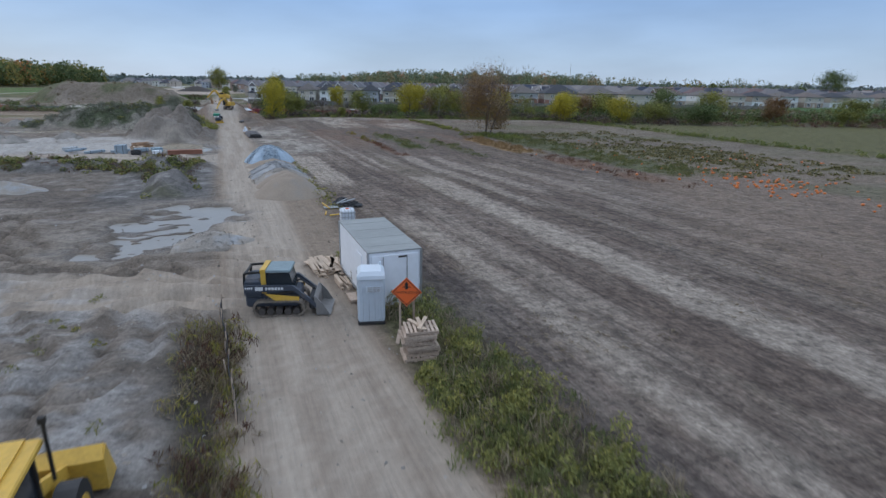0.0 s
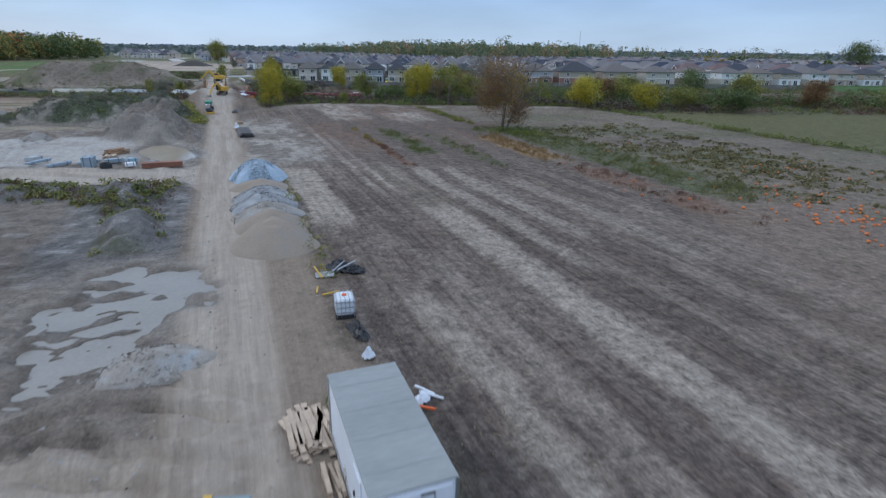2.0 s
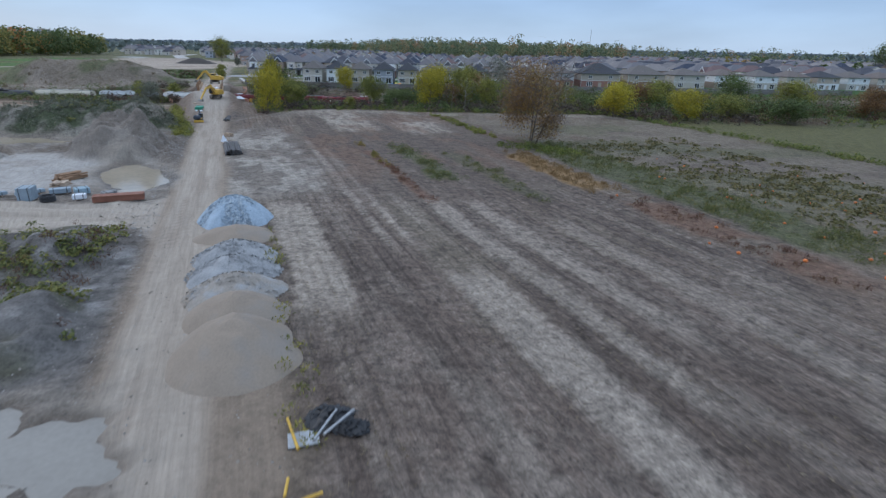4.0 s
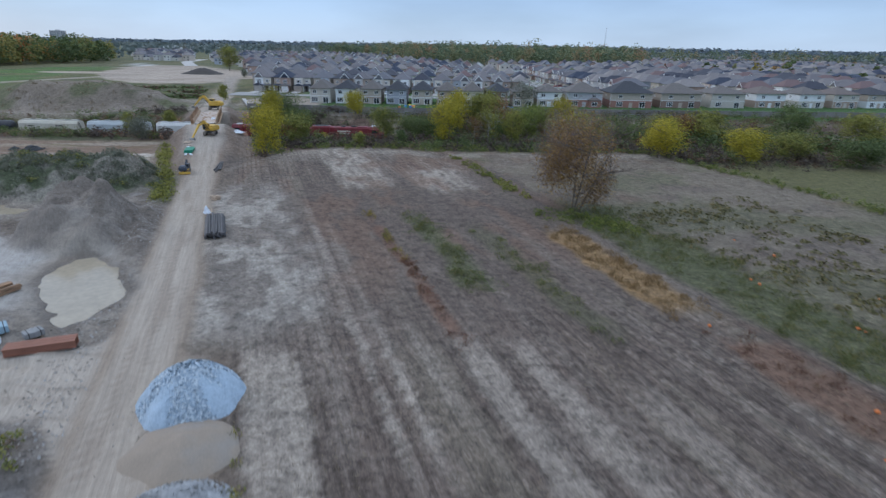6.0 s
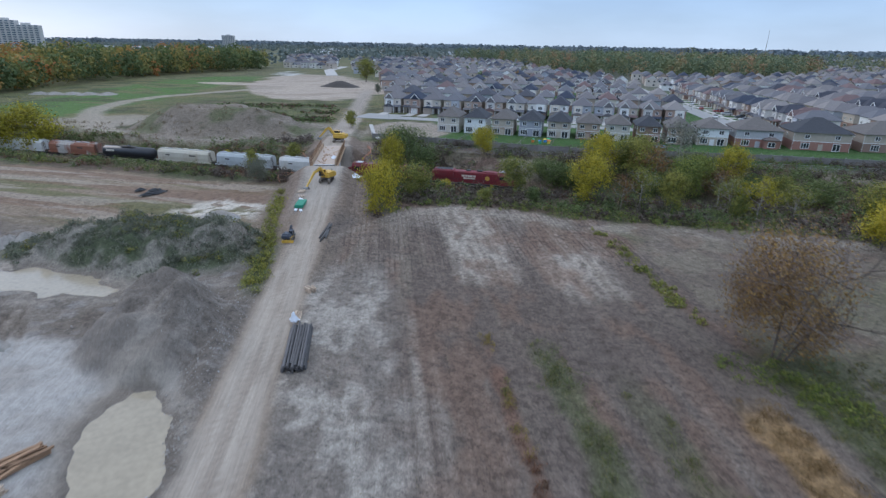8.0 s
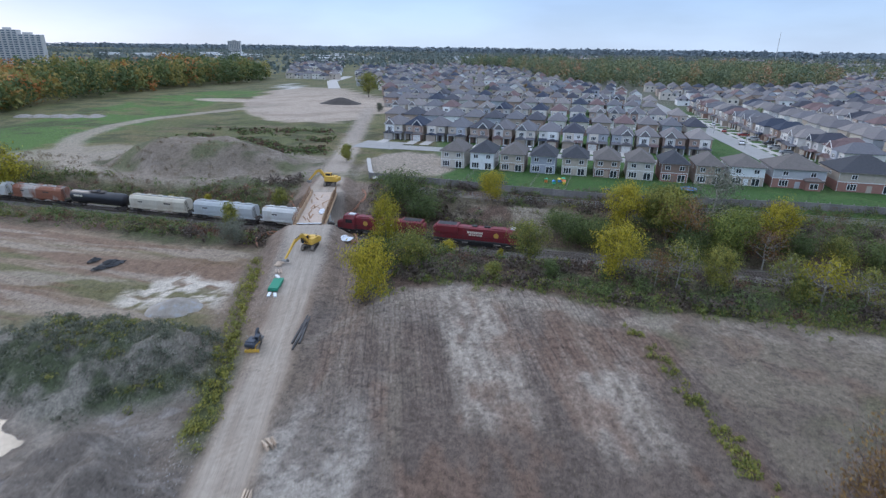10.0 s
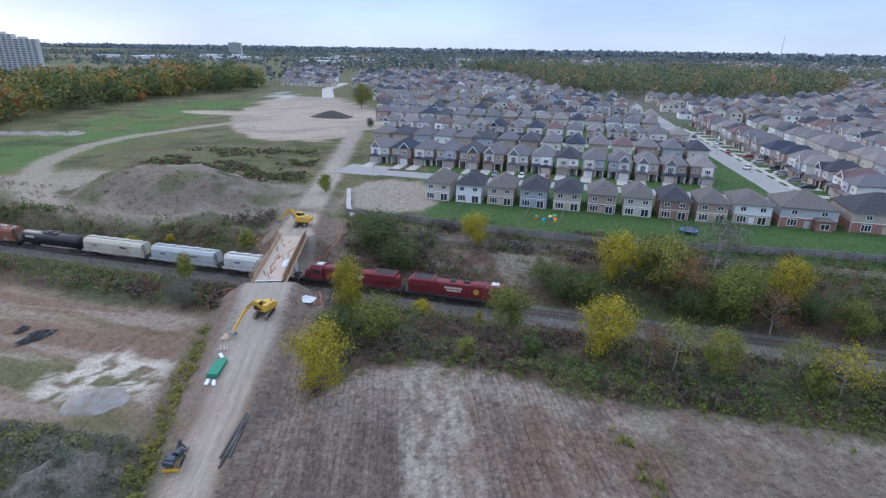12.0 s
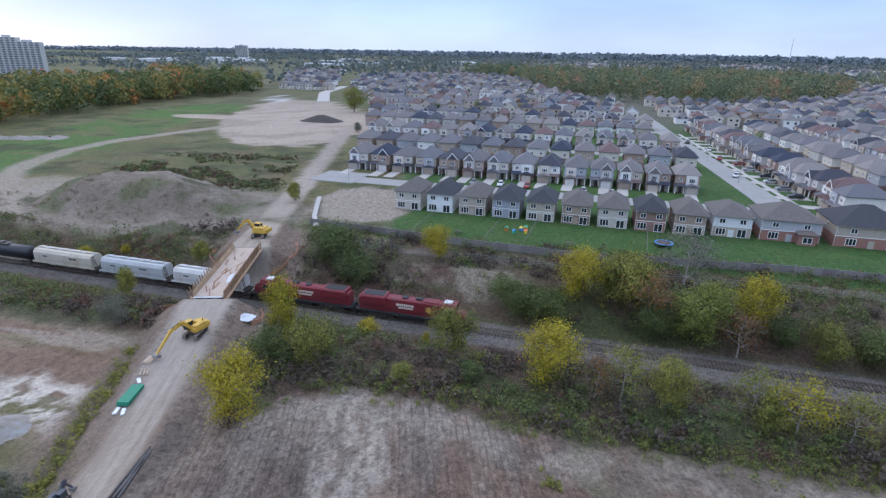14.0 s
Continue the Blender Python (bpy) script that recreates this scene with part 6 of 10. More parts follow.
def locomotive(x, facing, label):
    """A six-axle diesel; local +x is its front. 22.3 m over the couplers."""
    m = on_rail(x) @ pose(0, 0, 0, 0, 0, 0 if facing > 0 else 180)
    ob = thing("locomotive", label, "locomotive", m, "locomotives")
    part("frame", Geo().box(0, 0, 1.3, 21.4, 2.9, 0.36, chamfer=0.06), BLACK_P, ob)
    part("fuel_tank", Geo().loft([[(a, b, z) for b, z in ((-1.3, 1.12), (1.3, 1.12), (1.15, 0.42), (0.6, 0.3), (-0.6, 0.3), (-1.15, 0.42))] for a in (-2.6, 2.6)]), BLACK_P, ob)
    hood = [(-1.0, 1.48), (1.0, 1.48), (1.0, 3.95), (0.72, 4.2), (-0.72, 4.2), (-1.0, 3.95)]
    part("long_hood", Geo().loft([[(a, b, z) for b, z in hood] for a in (-8.6, 5.6)]), LOCO_RED, ob)
    rad = [(-1.38, 2.9), (1.38, 2.9), (1.42, 4.15), (1.2, 4.42), (-1.2, 4.42), (-1.42, 4.15)]
    part("radiator", Geo().loft([[(a, b, z) for b, z in rad] for a in (-9.6, -4.9)]), LOCO_RED, ob, "flared red radiator section")
    part("radiator_grille", Geo().box(-7.3, 0, 4.44, 3.9, 2.0, 0.05), BLACK_P, ob)
    part("rear_end", Geo().loft([[(a, b, z) for b, z in ((-0.95, 1.48), (0.95, 1.48), (0.95, 3.6), (0.6, 3.9), (-0.6, 3.9), (-0.95, 3.6))] for a in (-10.2, -8.6)]), LOCO_RED, ob)
    cab = [(-1.45, 1.48), (1.45, 1.48), (1.45, 3.7), (1.05, 4.4), (-1.05, 4.4), (-1.45, 3.7)]
    part("cab", Geo().loft([[(a, b, z) for b, z in cab] for a in (5.6, 8.2)]), LOCO_RED, ob)
    part("cab_roof_unit", Geo().box(6.6, 0, 4.5, 1.4, 1.3, 0.22, chamfer=0.05), FRAME_W, ob, "white air-conditioning unit")
    part("nose", Geo().loft([[(8.2, b, z) for b, z in ((-1.15, 1.48), (1.15, 1.48), (1.15, 2.9), (0.75, 3.3), (-0.75, 3.3), (-1.15, 2.9))], [(9.9, b, z) for b, z in ((-0.85, 1.48), (0.85, 1.48), (0.85, 2.5), (0.5, 2.85), (-0.5, 2.85), (-0.85, 2.5))]]), LOCO_RED, ob)
    for s in (-1, 1):
        part("side_window", Geo().box(6.9, s * 1.44, 3.2, 1.5, 0.08, 0.75), WINDOW_T, ob)
        part("windscreen", Geo().box(8.2, s * 0.6, 3.62, 0.08, 0.9, 0.55), WINDOW_T, ob)
        part("headlight", Geo().tube((9.86, s * 0.35, 2.2), (9.98, s * 0.35, 2.2), 0.12, n=10), FRAME_W, ob)
        g = Geo()
        for k in range(13):
            g.tube((-9.9 + k * 1.25, s * 1.42, 1.48), (-9.9 + k * 1.25, s * 1.42, 2.45), 0.025, n=5)
        g.tube((-9.9, s * 1.42, 2.45), (5.2, s * 1.42, 2.45), 0.025, n=5)
        part("handrail", g, BLACK_P, ob)
        for k in range(7):
            part("hood_door", Geo().box(-3.6 + k * 1.25, s * 1.01, 2.7, 1.1, 0.05, 1.7, chamfer=0.02), LOCO_RED, ob)
        flip = 1 if s < 0 else -1
        g = Geo()
        bar_row(g, -2.9, 3.15, s * 1.05, (0.5, 0.34, 0.34, 0.34, 0.34, 0.2, 0.34, 0.34), 0.42)
        bar_row(g, -2.5, 2.6, s * 1.05, (0.5, 0.34, 0.34, 0.2, 0.34, 0.2, 0.34), 0.34)
        part("lettering", g, LETTER, ob, "cream lettering bars", kind="stuff")
        part("crest", Geo().tube((3.2, s * 1.0, 2.85), (3.2, s * 1.07, 2.85), 0.55, n=14), GOLD, ob, "round gold crest")
    part("exhaust_fan", Geo().tube((-1.5, 0, 4.2), (-1.5, 0, 4.4), 0.6, n=14), BLACK_P, ob)
    part("exhaust_stack", Geo().box(1.2, 0, 4.34, 1.3, 0.8, 0.3, chamfer=0.05), BLACK_P, ob)
    part("dynamic_brake", Geo().box(3.6, 0, 4.25, 2.6, 1.7, 0.16, chamfer=0.04), LOCO_RED, ob)
    for s in (-1, 1):
        part("pilot", Geo().slab([(-1.4, 0.25), (1.4, 0.25), (1.4, 1.3), (-1.4, 1.3)], 0, 0.12, pose(s * 10.75, 0, 0, 0, 0, 90)), BLACK_P, ob)
        part("coupler", Geo().box(s * 11.0, 0, 0.95, 0.6, 0.3, 0.3, chamfer=0.05), GRIME, ob)
        bogie(ob, s * 6.6, 3, 1.9)
    return ob


def hopper(x, paint, label, length=17.6):
    ob = thing("hopper_car", label, "freight car", on_rail(x), "freight cars")
    side = [(-1.5, 1.75), (-1.58, 2.6), (-1.5, 3.75), (-1.05, 4.35), (0, 4.5), (1.05, 4.35), (1.5, 3.75), (1.58, 2.6), (1.5, 1.75)]
    h = length / 2 - 1.0
    rings = [[(a, b * k, 1.75 + (z - 1.75) * 1.0) for b, z in side] for a, k in ((-h, 0.97), (-h + 0.5, 1.0), (h - 0.5, 1.0), (h, 0.97))]
    part("body", Geo().loft(rings), paint, ob)
    part("roof_walk", Geo().box(0, 0, 4.56, length - 2.4, 0.8, 0.06), GALV_T, ob)
    for k in range(5):
        part("hatch", Geo().box(-h + 1.6 + k * (2 * h - 3.2) / 4, 0, 4.66, 1.5, 0.7, 0.16, chamfer=0.05), paint, ob)
    for s in (-1, 1):
        part("end_slope", Geo().loft([[(s * h, b, z) for b, z in ((-1.4, 3.6), (1.4, 3.6), (1.4, 3.4), (-1.4, 3.4))], [(s * (h - 2.6), b, z) for b, z in ((-1.4, 1.5), (1.4, 1.5), (1.4, 1.3), (-1.4, 1.3))]]), paint, ob)
        part("side_sill", Geo().box(0, s * 1.5, 1.62, length - 0.8, 0.16, 0.36), paint, ob)
        part("end_platform", Geo().box(s * (length / 2 - 0.7), 0, 1.3, 1.3, 2.8, 0.2), GRIME, ob)
        g = Geo()
        for q in (-1.2, -0.75):
            g.bar((s * (length / 2 - 0.2), q, 1.3), (s * (length / 2 - 0.9), q, 4.2), 0.07, 0.07)
        for q in range(7):
            g.bar((s * (length / 2 - 0.25 - q * 0.1), -1.2, 1.5 + q * 0.42), (s * (length / 2 - 0.25 - q * 0.1), -0.75, 1.5 + q * 0.42), 0.05, 0.05)
        part("end_ladder", g, GRIME, ob)
        bogie(ob, s * (length / 2 - 2.2))
    for k in range(3):
        cx = (k - 1) * 4.2
        part("hopper_chute", Geo().loft([[(cx + i * 1.9, j * 1.35, 1.75) for i, j in ((-1, -1), (1, -1), (1, 1), (-1, 1))], [(cx + i * 0.5, j * 0.6, 0.7) for i, j in ((-1, -1), (1, -1), (1, 1), (-1, 1))]]), paint, ob)
    g = Geo()
    for s in (-1, 1):
        bar_row(g, -length * 0.3, 3.1, s * 1.57, (0.3, 0.3, 0.5), 0.3)
        bar_row(g, length * 0.12, 3.2, s * 1.57, (0.5, 0.3, 0.4, 0.4), 0.34)
    part("lettering", g, GRIME, ob, "dark lettering bars", kind="stuff")
    return ob


def tank_car(x, label):
    ob = thing("tank_car", label, "freight car", on_rail(x), "freight cars")
    rings = []
    for a, k in ((-8.2, 0.5), (-8.0, 0.8), (-7.5, 1.0), (7.5, 1.0), (8.0, 0.8), (8.2, 0.5)):
        rings.append([(a, 1.48 * k * math.cos(t), 2.75 + 1.48 * k * math.sin(t)) for t in [2 * math.pi * q / 20 for q in range(20)]])
    part("barrel", Geo().loft(rings), TANK_B, ob, smooth=True)
    part("dome", Geo().tube((0, 0, 4.1), (0, 0, 4.6), 0.5, n=14), TANK_B, ob)
    part("walkway", Geo().box(0, 0, 4.3, 4.5, 1.7, 0.06), GRIME, ob)
    part("sill", Geo().box(0, 0, 1.2, 17.4, 0.6, 0.3), TANK_B, ob)
    g = Geo()
    for s in (-1, 1):
        bar_row(g, -6.4, 3.15, s * 1.44, (0.4, 0.36, 0.36, 0.36, 0.36, 0.36), 0.5)
    part("lettering", g, LETTER, ob, "white lettering bars", kind="stuff")
    for s in (-1, 1):
        bogie(ob, s * 6.6)
    return ob


FRAME_W = surface("white_fitting", (0.6, 0.61, 0.62), 0.5)
GALV_T = surface("roof_walk_steel", (0.4, 0.41, 0.41), 0.6, 0.4)
FRONT = -33.0
locomotive(FRONT - 11.2, 1, "grimy dark red diesel locomotive leading a train")
locomotive(FRONT - 33.5, -1, "grimy dark red diesel locomotive facing backwards")
cx = FRONT - 44.8
for kind, lab in ((0, "white covered hopper car with rust streaks"), (1, "pale blue covered hopper car"), (2, "dirty cream covered hopper car"), ("t", "black tank car with white lettering"), (3, "rust-streaked grey covered hopper car"), (0, "white covered hopper car with rust streaks"), (2, "dirty cream covered hopper car"), ("t", "black tank car with white lettering"), (1, "pale blue covered hopper car"), (2, "dirty cream covered hopper car")):
    (tank_car(cx - 9.0, lab) if kind == "t" else hopper(cx - 9.0, HOP[kind], lab))
    cx -= 18.1

# ---- the unfinished bridge ----
PLY = surface("raw_plywood", (0.44, 0.31, 0.19), 0.85, vary=0.2, scale=0.8, fine=12, spread=0.15, second=(0.32, 0.24, 0.17))
DECK = surface("dusty_deck_boards", (0.47, 0.38, 0.31), 0.9, vary=0.2, scale=0.5, fine=6, second=(0.36, 0.30, 0.26))
TIMBER = surface("rough_timber", (0.30, 0.185, 0.11), 0.9, vary=0.25, scale=1.5, fine=14, spread=0.2)
ORANGE_T = surface("orange_pipe", (0.42, 0.19, 0.11), 0.6, vary=0.15)
GIRDER = surface("weathering_steel", (0.15, 0.08, 0.055), 0.85, vary=0.25, spread=0.1)
B0, B1 = 175.8, 199.8
mid_u = -0.6
bx0, by0 = xy_of(mid_u, B0)
bridge = thing("bridge", "unfinished road bridge with plywood formwork over the railway", "bridge", pose(bx0, by0, 0, 0, 0, 24))
LEN, HALF = B1 - B0, 2.35
part("deck", Geo().box(0, LEN / 2, 3.78, 2 * HALF, LEN, 0.22), DECK, bridge, "dusty pinkish deck boards")
for k in range(5):
    gx = -1.9 + k * 0.95
    part("girder", Geo().box(gx, LEN / 2, 3.6, 0.36, LEN + 1, 0.06).box(gx, LEN / 2, 3.16, 0.05, LEN + 1, 0.84).box(gx, LEN / 2, 2.72, 0.4, LEN + 1, 0.06), GIRDER, bridge)
for k in range(10):
    px = -2.1 + k * 0.466
    part("rebar_block", Geo().box(px, -0.02, 3.72, 0.24, 0.3, 0.2), BLACK_P, bridge)
part("deck_edge", Geo().box(0, -0.35, 3.86, 2 * HALF, 0.4, 0.1), FRAME_W, bridge)
POSTB = Geo().box(0, 0, 0, 0.14, 0.16, 3.0).mesh("post")
SHEET = Geo().box(0, 0, 0, 0.07, 2.3, 1.5).mesh("formwork_sheet")
for s in (-1, 1):
    for k in range(10):
        y = 1.2 + k * 2.4
        part("formwork_sheet", SHEET, PLY, bridge, m=pose(s * (HALF + 0.12), y, 4.1, 0, s * 6, 0))
    for k in range(22):
        y = -0.6 + k * 1.16
        part("post", POSTB, TIMBER, bridge, m=pose(s * (HALF + 0.55), y, 3.85 + 0.25 * ((k * 7) % 3) / 2, 0, s * 8, 0))
        part("bracket", Geo().bar((s * (HALF + 0.7), y, 3.4), (s * (HALF - 0.4), y, 2.85), 0.09, 0.09), TIMBER, bridge)
    part("walkway_board", Geo().box(s * (HALF + 0.55), LEN / 2, 3.5, 0.7, LEN, 0.06), PLY, bridge)
    part("guard_rail", Geo().box(s * (HALF + 0.62), LEN / 2, 4.7, 0.05, LEN + 0.4, 0.14), TIMBER, bridge)
for k, y in enumerate((-1.0, LEN + 1.0)):
    part("abutment", Geo().box(0, y, 0.4, 7.2, 1.6, 4.6, chamfer=0.06), surface("raw_concrete", (0.42, 0.4, 0.37), 0.9, vary=0.15, scale=0.7), bridge)
    for s in (-1, 1):
        part("wing_wall", Geo().box(s * 3.8, y + (-2.6 if k == 0 else 2.6), 1.4, 0.5, 4.0, 3.8, chamfer=0.05), bpy.data.materials["raw_concrete"], bridge)
r = np.random.default_rng(95)
for k in range(16):
    x, y = r.uniform(-1.8, 1.8), r.uniform(1, LEN - 2)
    ob = tagged(part("plank", Geo().box(0, 0, 0.03, r.uniform(0.15, 0.35), r.uniform(1.2, 3.4), 0.05), TIMBER, label="loose plank lying on the bridge deck", m=pose(bx0, by0, 0, 0, 0, 24) @ pose(x, y, 3.9, 0, 0, r.uniform(-30, 30))), category="plank", group="loose planks")
WRAP = surface("white_plastic_sheet", (0.66, 0.69, 0.74), 0.45, vary=0.12, scale=2)


def crumple(seed, w, d, h, n=16):
    """A heap of crumpled sheet."""
    q = np.random.default_rng(seed)
    g = Geo()
    gx, gy = np.meshgrid(np.linspace(-w / 2, w / 2, n), np.linspace(-d / 2, d / 2, n))
    rr = np.sqrt((gx / (w / 2)) ** 2 + (gy / (d / 2)) ** 2)
    gz = h * np.clip(1.1 - rr, 0.0, 1) * (0.4 + fbm(gx * 1.7 + seed, gy * 1.7, seed)) + 0.02 + 0.1 * q.uniform(0, 1, gx.shape)
    gx, gy = gx + q.normal(size=gx.shape) * 0.04 * w, gy + q.normal(size=gx.shape) * 0.04 * d
    vs = [(float(gx[i, j]), float(gy[i, j]), float(gz[i, j])) for i in range(n) for j in range(n)]
    fs = [(i * n + j, i * n + j + 1, (i + 1) * n + j + 1, (i + 1) * n + j) for i in range(n - 1) for j in range(n - 1) if rr[i, j] < 1.08]
    return g.add(vs, fs)


m = pose(bx0, by0, 0, 0, 0, 24)
tagged(part("plastic_sheet", crumple(3, 1.1, 4.0, 0.35), WRAP, label="crumpled white plastic sheet on the bridge deck", m=m @ pose(1.5, 7.5, 3.9)), category="plastic sheet")
x, y = -66.6, 196.0
tagged(part("plastic_sheet", crumple(4, 3.0, 2.6, 0.7), WRAP, label="crumpled white plastic sheet on bare earth", m=pose(x, y, ground_z(x, y))), category="plastic sheet")

# curved rails staked round the bank heads
for k, (sx, vv, a0, a1, rad) in enumerate(((-1, 172.5, 95, 215, 5.2), (1, 172.5, -35, 70, 5.0), (-1, 203.5, 150, 265, 4.6), (1, 203.5, -85, 35, 5.4))):
    ccx, ccy = xy_of(mid_u + sx * 4.4, vv)
    ob = thing("bank_rail", "curved orange-brown rails staked around the bridge bank", "rail", pose(0, 0, 0), "curved bank rails")
    for level in (0.25, 0.55, 0.85):
        g = Geo()
        pts = []
        for q in range(17):
            t = radians(a0 + (a1 - a0) * q / 16 + 24)
            px, py = ccx + rad * math.cos(t), ccy + rad * math.sin(t)
            pts.append(Vector((px, py, ground_z(px, py) + level)))
        zs = [p.z for p in pts]
        for i in range(17):
            pts[i].z = sum(zs[max(0, i - 2):i + 3]) / len(zs[max(0, i - 2):i + 3])
        rings = []
        for i, p in enumerate(pts):
            d = (pts[min(16, i + 1)] - pts[max(0, i - 1)]).normalized()
            n1 = d.cross(Vector((0, 0, 1))).normalized()
            rings.append([tuple(p + n1 * (0.07 * math.cos(t)) + Vector((0, 0, 0.07 * math.sin(t)))) for t in [2 * math.pi * w / 6 for w in range(6)]])
        part("rail_pipe", g.loft(rings), ORANGE_T, ob)
    for q in range(0, 17, 4):
        t = radians(a0 + (a1 - a0) * q / 16 + 24)
        px, py = ccx + rad * math.cos(t), ccy + rad * math.sin(t)
        part("stake", Geo().bar((px, py, ground_z(px, py) - 0.3), (px, py, ground_z(px, py) + 1.1), 0.07, 0.07), TIMBER, ob)
# ---- the new housing estate ----
def ramp_surface(name, colours, rough=0.85, per_island=False, vary=0.12):
    """A surface whose colour is drawn by lot for each house."""
    mt = surface(name, (0.5, 0.5, 0.5), rough, vary=vary, scale=1.5, fine=12, bump=0.15)
    n, l = mt.node_tree.nodes, mt.node_tree.links
    sc = [q for q in n if q.bl_idname == "ShaderNodeVectorMath"][0]
    src = n.new("ShaderNodeNewGeometry").outputs["Random Per Island"] if per_island else n.new("ShaderNodeObjectInfo").outputs["Random"]
    rp = n.new("ShaderNodeValToRGB")
    rp.color_ramp.interpolation = "CONSTANT"
    while len(rp.color_ramp.elements) < len(colours):
        rp.color_ramp.elements.new(0.5)
    for i, c in enumerate(colours):
        rp.color_ramp.elements[i].position = i / len(colours)
        rp.color_ramp.elements[i].color = (*c, 1)
    l.new(src, rp.inputs["Fac"])
    l.new(rp.outputs["Color"], sc.inputs[0])
    return mt


WALLS = [(0.60, 0.55, 0.48), (0.52, 0.45, 0.38), (0.74, 0.71, 0.67), (0.45, 0.36, 0.30), (0.58, 0.56, 0.54), (0.38, 0.27, 0.22), (0.66, 0.60, 0.53), (0.40, 0.42, 0.47), (0.82, 0.82, 0.81), (0.70, 0.66, 0.60)]
ROOFS = [(0.15, 0.142, 0.15), (0.055, 0.058, 0.076), (0.195, 0.18, 0.178), (0.165, 0.16, 0.172), (0.042, 0.052, 0.08), (0.165, 0.112, 0.11), (0.178, 0.165, 0.168), (0.235, 0.215, 0.208), (0.078, 0.08, 0.096), (0.145, 0.146, 0.162)]
WALL_ANY = ramp_surface("estate_wall", WALLS)
LOW_ANY = ramp_surface("estate_brick", [(0.33, 0.27, 0.22), (0.28, 0.18, 0.14), (0.4, 0.34, 0.28), (0.36, 0.33, 0.30), (0.24, 0.16, 0.13)])
ROOF_ANY = ramp_surface("estate_shingles", ROOFS, 0.95)
GARAGE_ANY = ramp_surface("garage_panel", [(0.5, 0.45, 0.38), (0.65, 0.64, 0.62), (0.35, 0.29, 0.24), (0.42, 0.38, 0.34)], 0.6)
FRAME_WHITE = surface("window_frame_white", (0.75, 0.75, 0.74), 0.5, vary=0.06)
GLASS_DARK = surface("window_glass", (0.035, 0.04, 0.048), 0.08, vary=0.2, bump=0)
DOOR_DARK = surface("front_door", (0.08, 0.06, 0.055), 0.5)
CONCRETE = surface("concrete", (0.43, 0.41, 0.385), 0.9, vary=0.14, scale=0.6, fine=9)
ASPHALT = surface("street_paving", (0.30, 0.295, 0.285), 0.9, vary=0.12, scale=0.35, fine=8)
TRIM_DARK = surface("fascia", (0.2, 0.18, 0.165), 0.6)
TOP = 4.9
EAVES = 5.6


def lattice_frame(w, h, panes, t, y0, y1):
    """A window frame with its uprights, in one piece."""
    xs = [-w / 2]
    for k in range(panes):
        a = -w / 2 + k * w / panes
        xs += [a + t * (1 if k == 0 else 0.5), a + w / panes - t * (1 if k == panes - 1 else 0.5)]
    xs.append(w / 2)
    zs = [-h / 2, -h / 2 + t, h / 2 - t, h / 2]
    nx_ = len(xs)
    vs = [(x, y, z) for y in (y0, y1) for z in zs for x in xs]
    at = lambda q, r, c: q * 4 * nx_ + r * nx_ + c
    solid = lambda r, c: 0 <= r < 3 and 0 <= c < nx_ - 1 and not (r == 1 and c % 2 == 1)
    fs = []
    for r in range(3):
        for c in range(nx_ - 1):
            if not solid(r, c):
                continue
            fs.append((at(0, r, c), at(0, r, c + 1), at(0, r + 1, c + 1), at(0, r + 1, c)))
            for ok_, p, q in ((solid(r - 1, c), (r, c), (r, c + 1)), (solid(r, c + 1), (r, c + 1), (r + 1, c + 1)), (solid(r + 1, c), (r + 1, c + 1), (r + 1, c)), (solid(r, c - 1), (r + 1, c), (r, c))):
                if not ok_:
                    fs.append((at(0, *q), at(0, *p), at(1, *p), at(1, *q)))
    return Geo().add(vs, fs)


def window_unit(parent, x, y, z, w, h, panes=1, side=0):
    """A framed window; side turns it (0: towards -y, 1: +y, 2: -x, 3: +x)."""
    win = part("window", lattice_frame(w, h, panes, 0.13, -0.08, 0.02), FRAME_WHITE, parent, m=pose(x, y, z, 0, 0, (0, 180, -90, 90)[side]))
    part("pane", Geo().box(0, -0.01, 0, w - 0.1, 0.03, h - 0.1), GLASS_DARK, win)
    return win


def hip_roof(w, d, z, rise, over=0.42, ridge_along_y=True, thick=0.18):
    hw, hd = w / 2 + over, d / 2 + over
    g = Geo()
    run = min(hw, hd)
    a, b = ((0, -(hd - run * 0.98)), (0, hd - run * 0.98)) if hd >= hw else ((-(hw - run * 0.98), 0), (hw - run * 0.98, 0))
    vs = [(-hw, -hd, z), (hw, -hd, z), (hw, hd, z), (-hw, hd, z)] + [(-hw, -hd, z + thick), (hw, -hd, z + thick), (hw, hd, z + thick), (-hw, hd, z + thick), (a[0], a[1], z + rise), (b[0], b[1], z + rise)]
    fs = [(3, 2, 1, 0), (0, 1, 5, 4), (1, 2, 6, 5), (2, 3, 7, 6), (3, 0, 4, 7)]
    fs += [(4, 5, 8), (5, 6, 9, 8), (6, 7, 9), (7, 4, 8, 9)] if hd >= hw else [(4, 5, 9, 8), (5, 6, 9), (6, 7, 8, 9), (7, 4, 8)]
    return g.add(vs, fs)


def gable(g, x, y0, y1, z, w, rise):
    """A small pitched roof with its ridge along y."""
    h = w / 2
    vs = [(x - h, y0, z), (x + h, y0, z), (x, y0, z + rise), (x - h, y1, z), (x + h, y1, z), (x, y1, z + rise)]
    return g.add(vs, [(0, 1, 2), (5, 4, 3), (0, 2, 5, 3), (2, 1, 4, 5), (1, 0, 3, 4)])


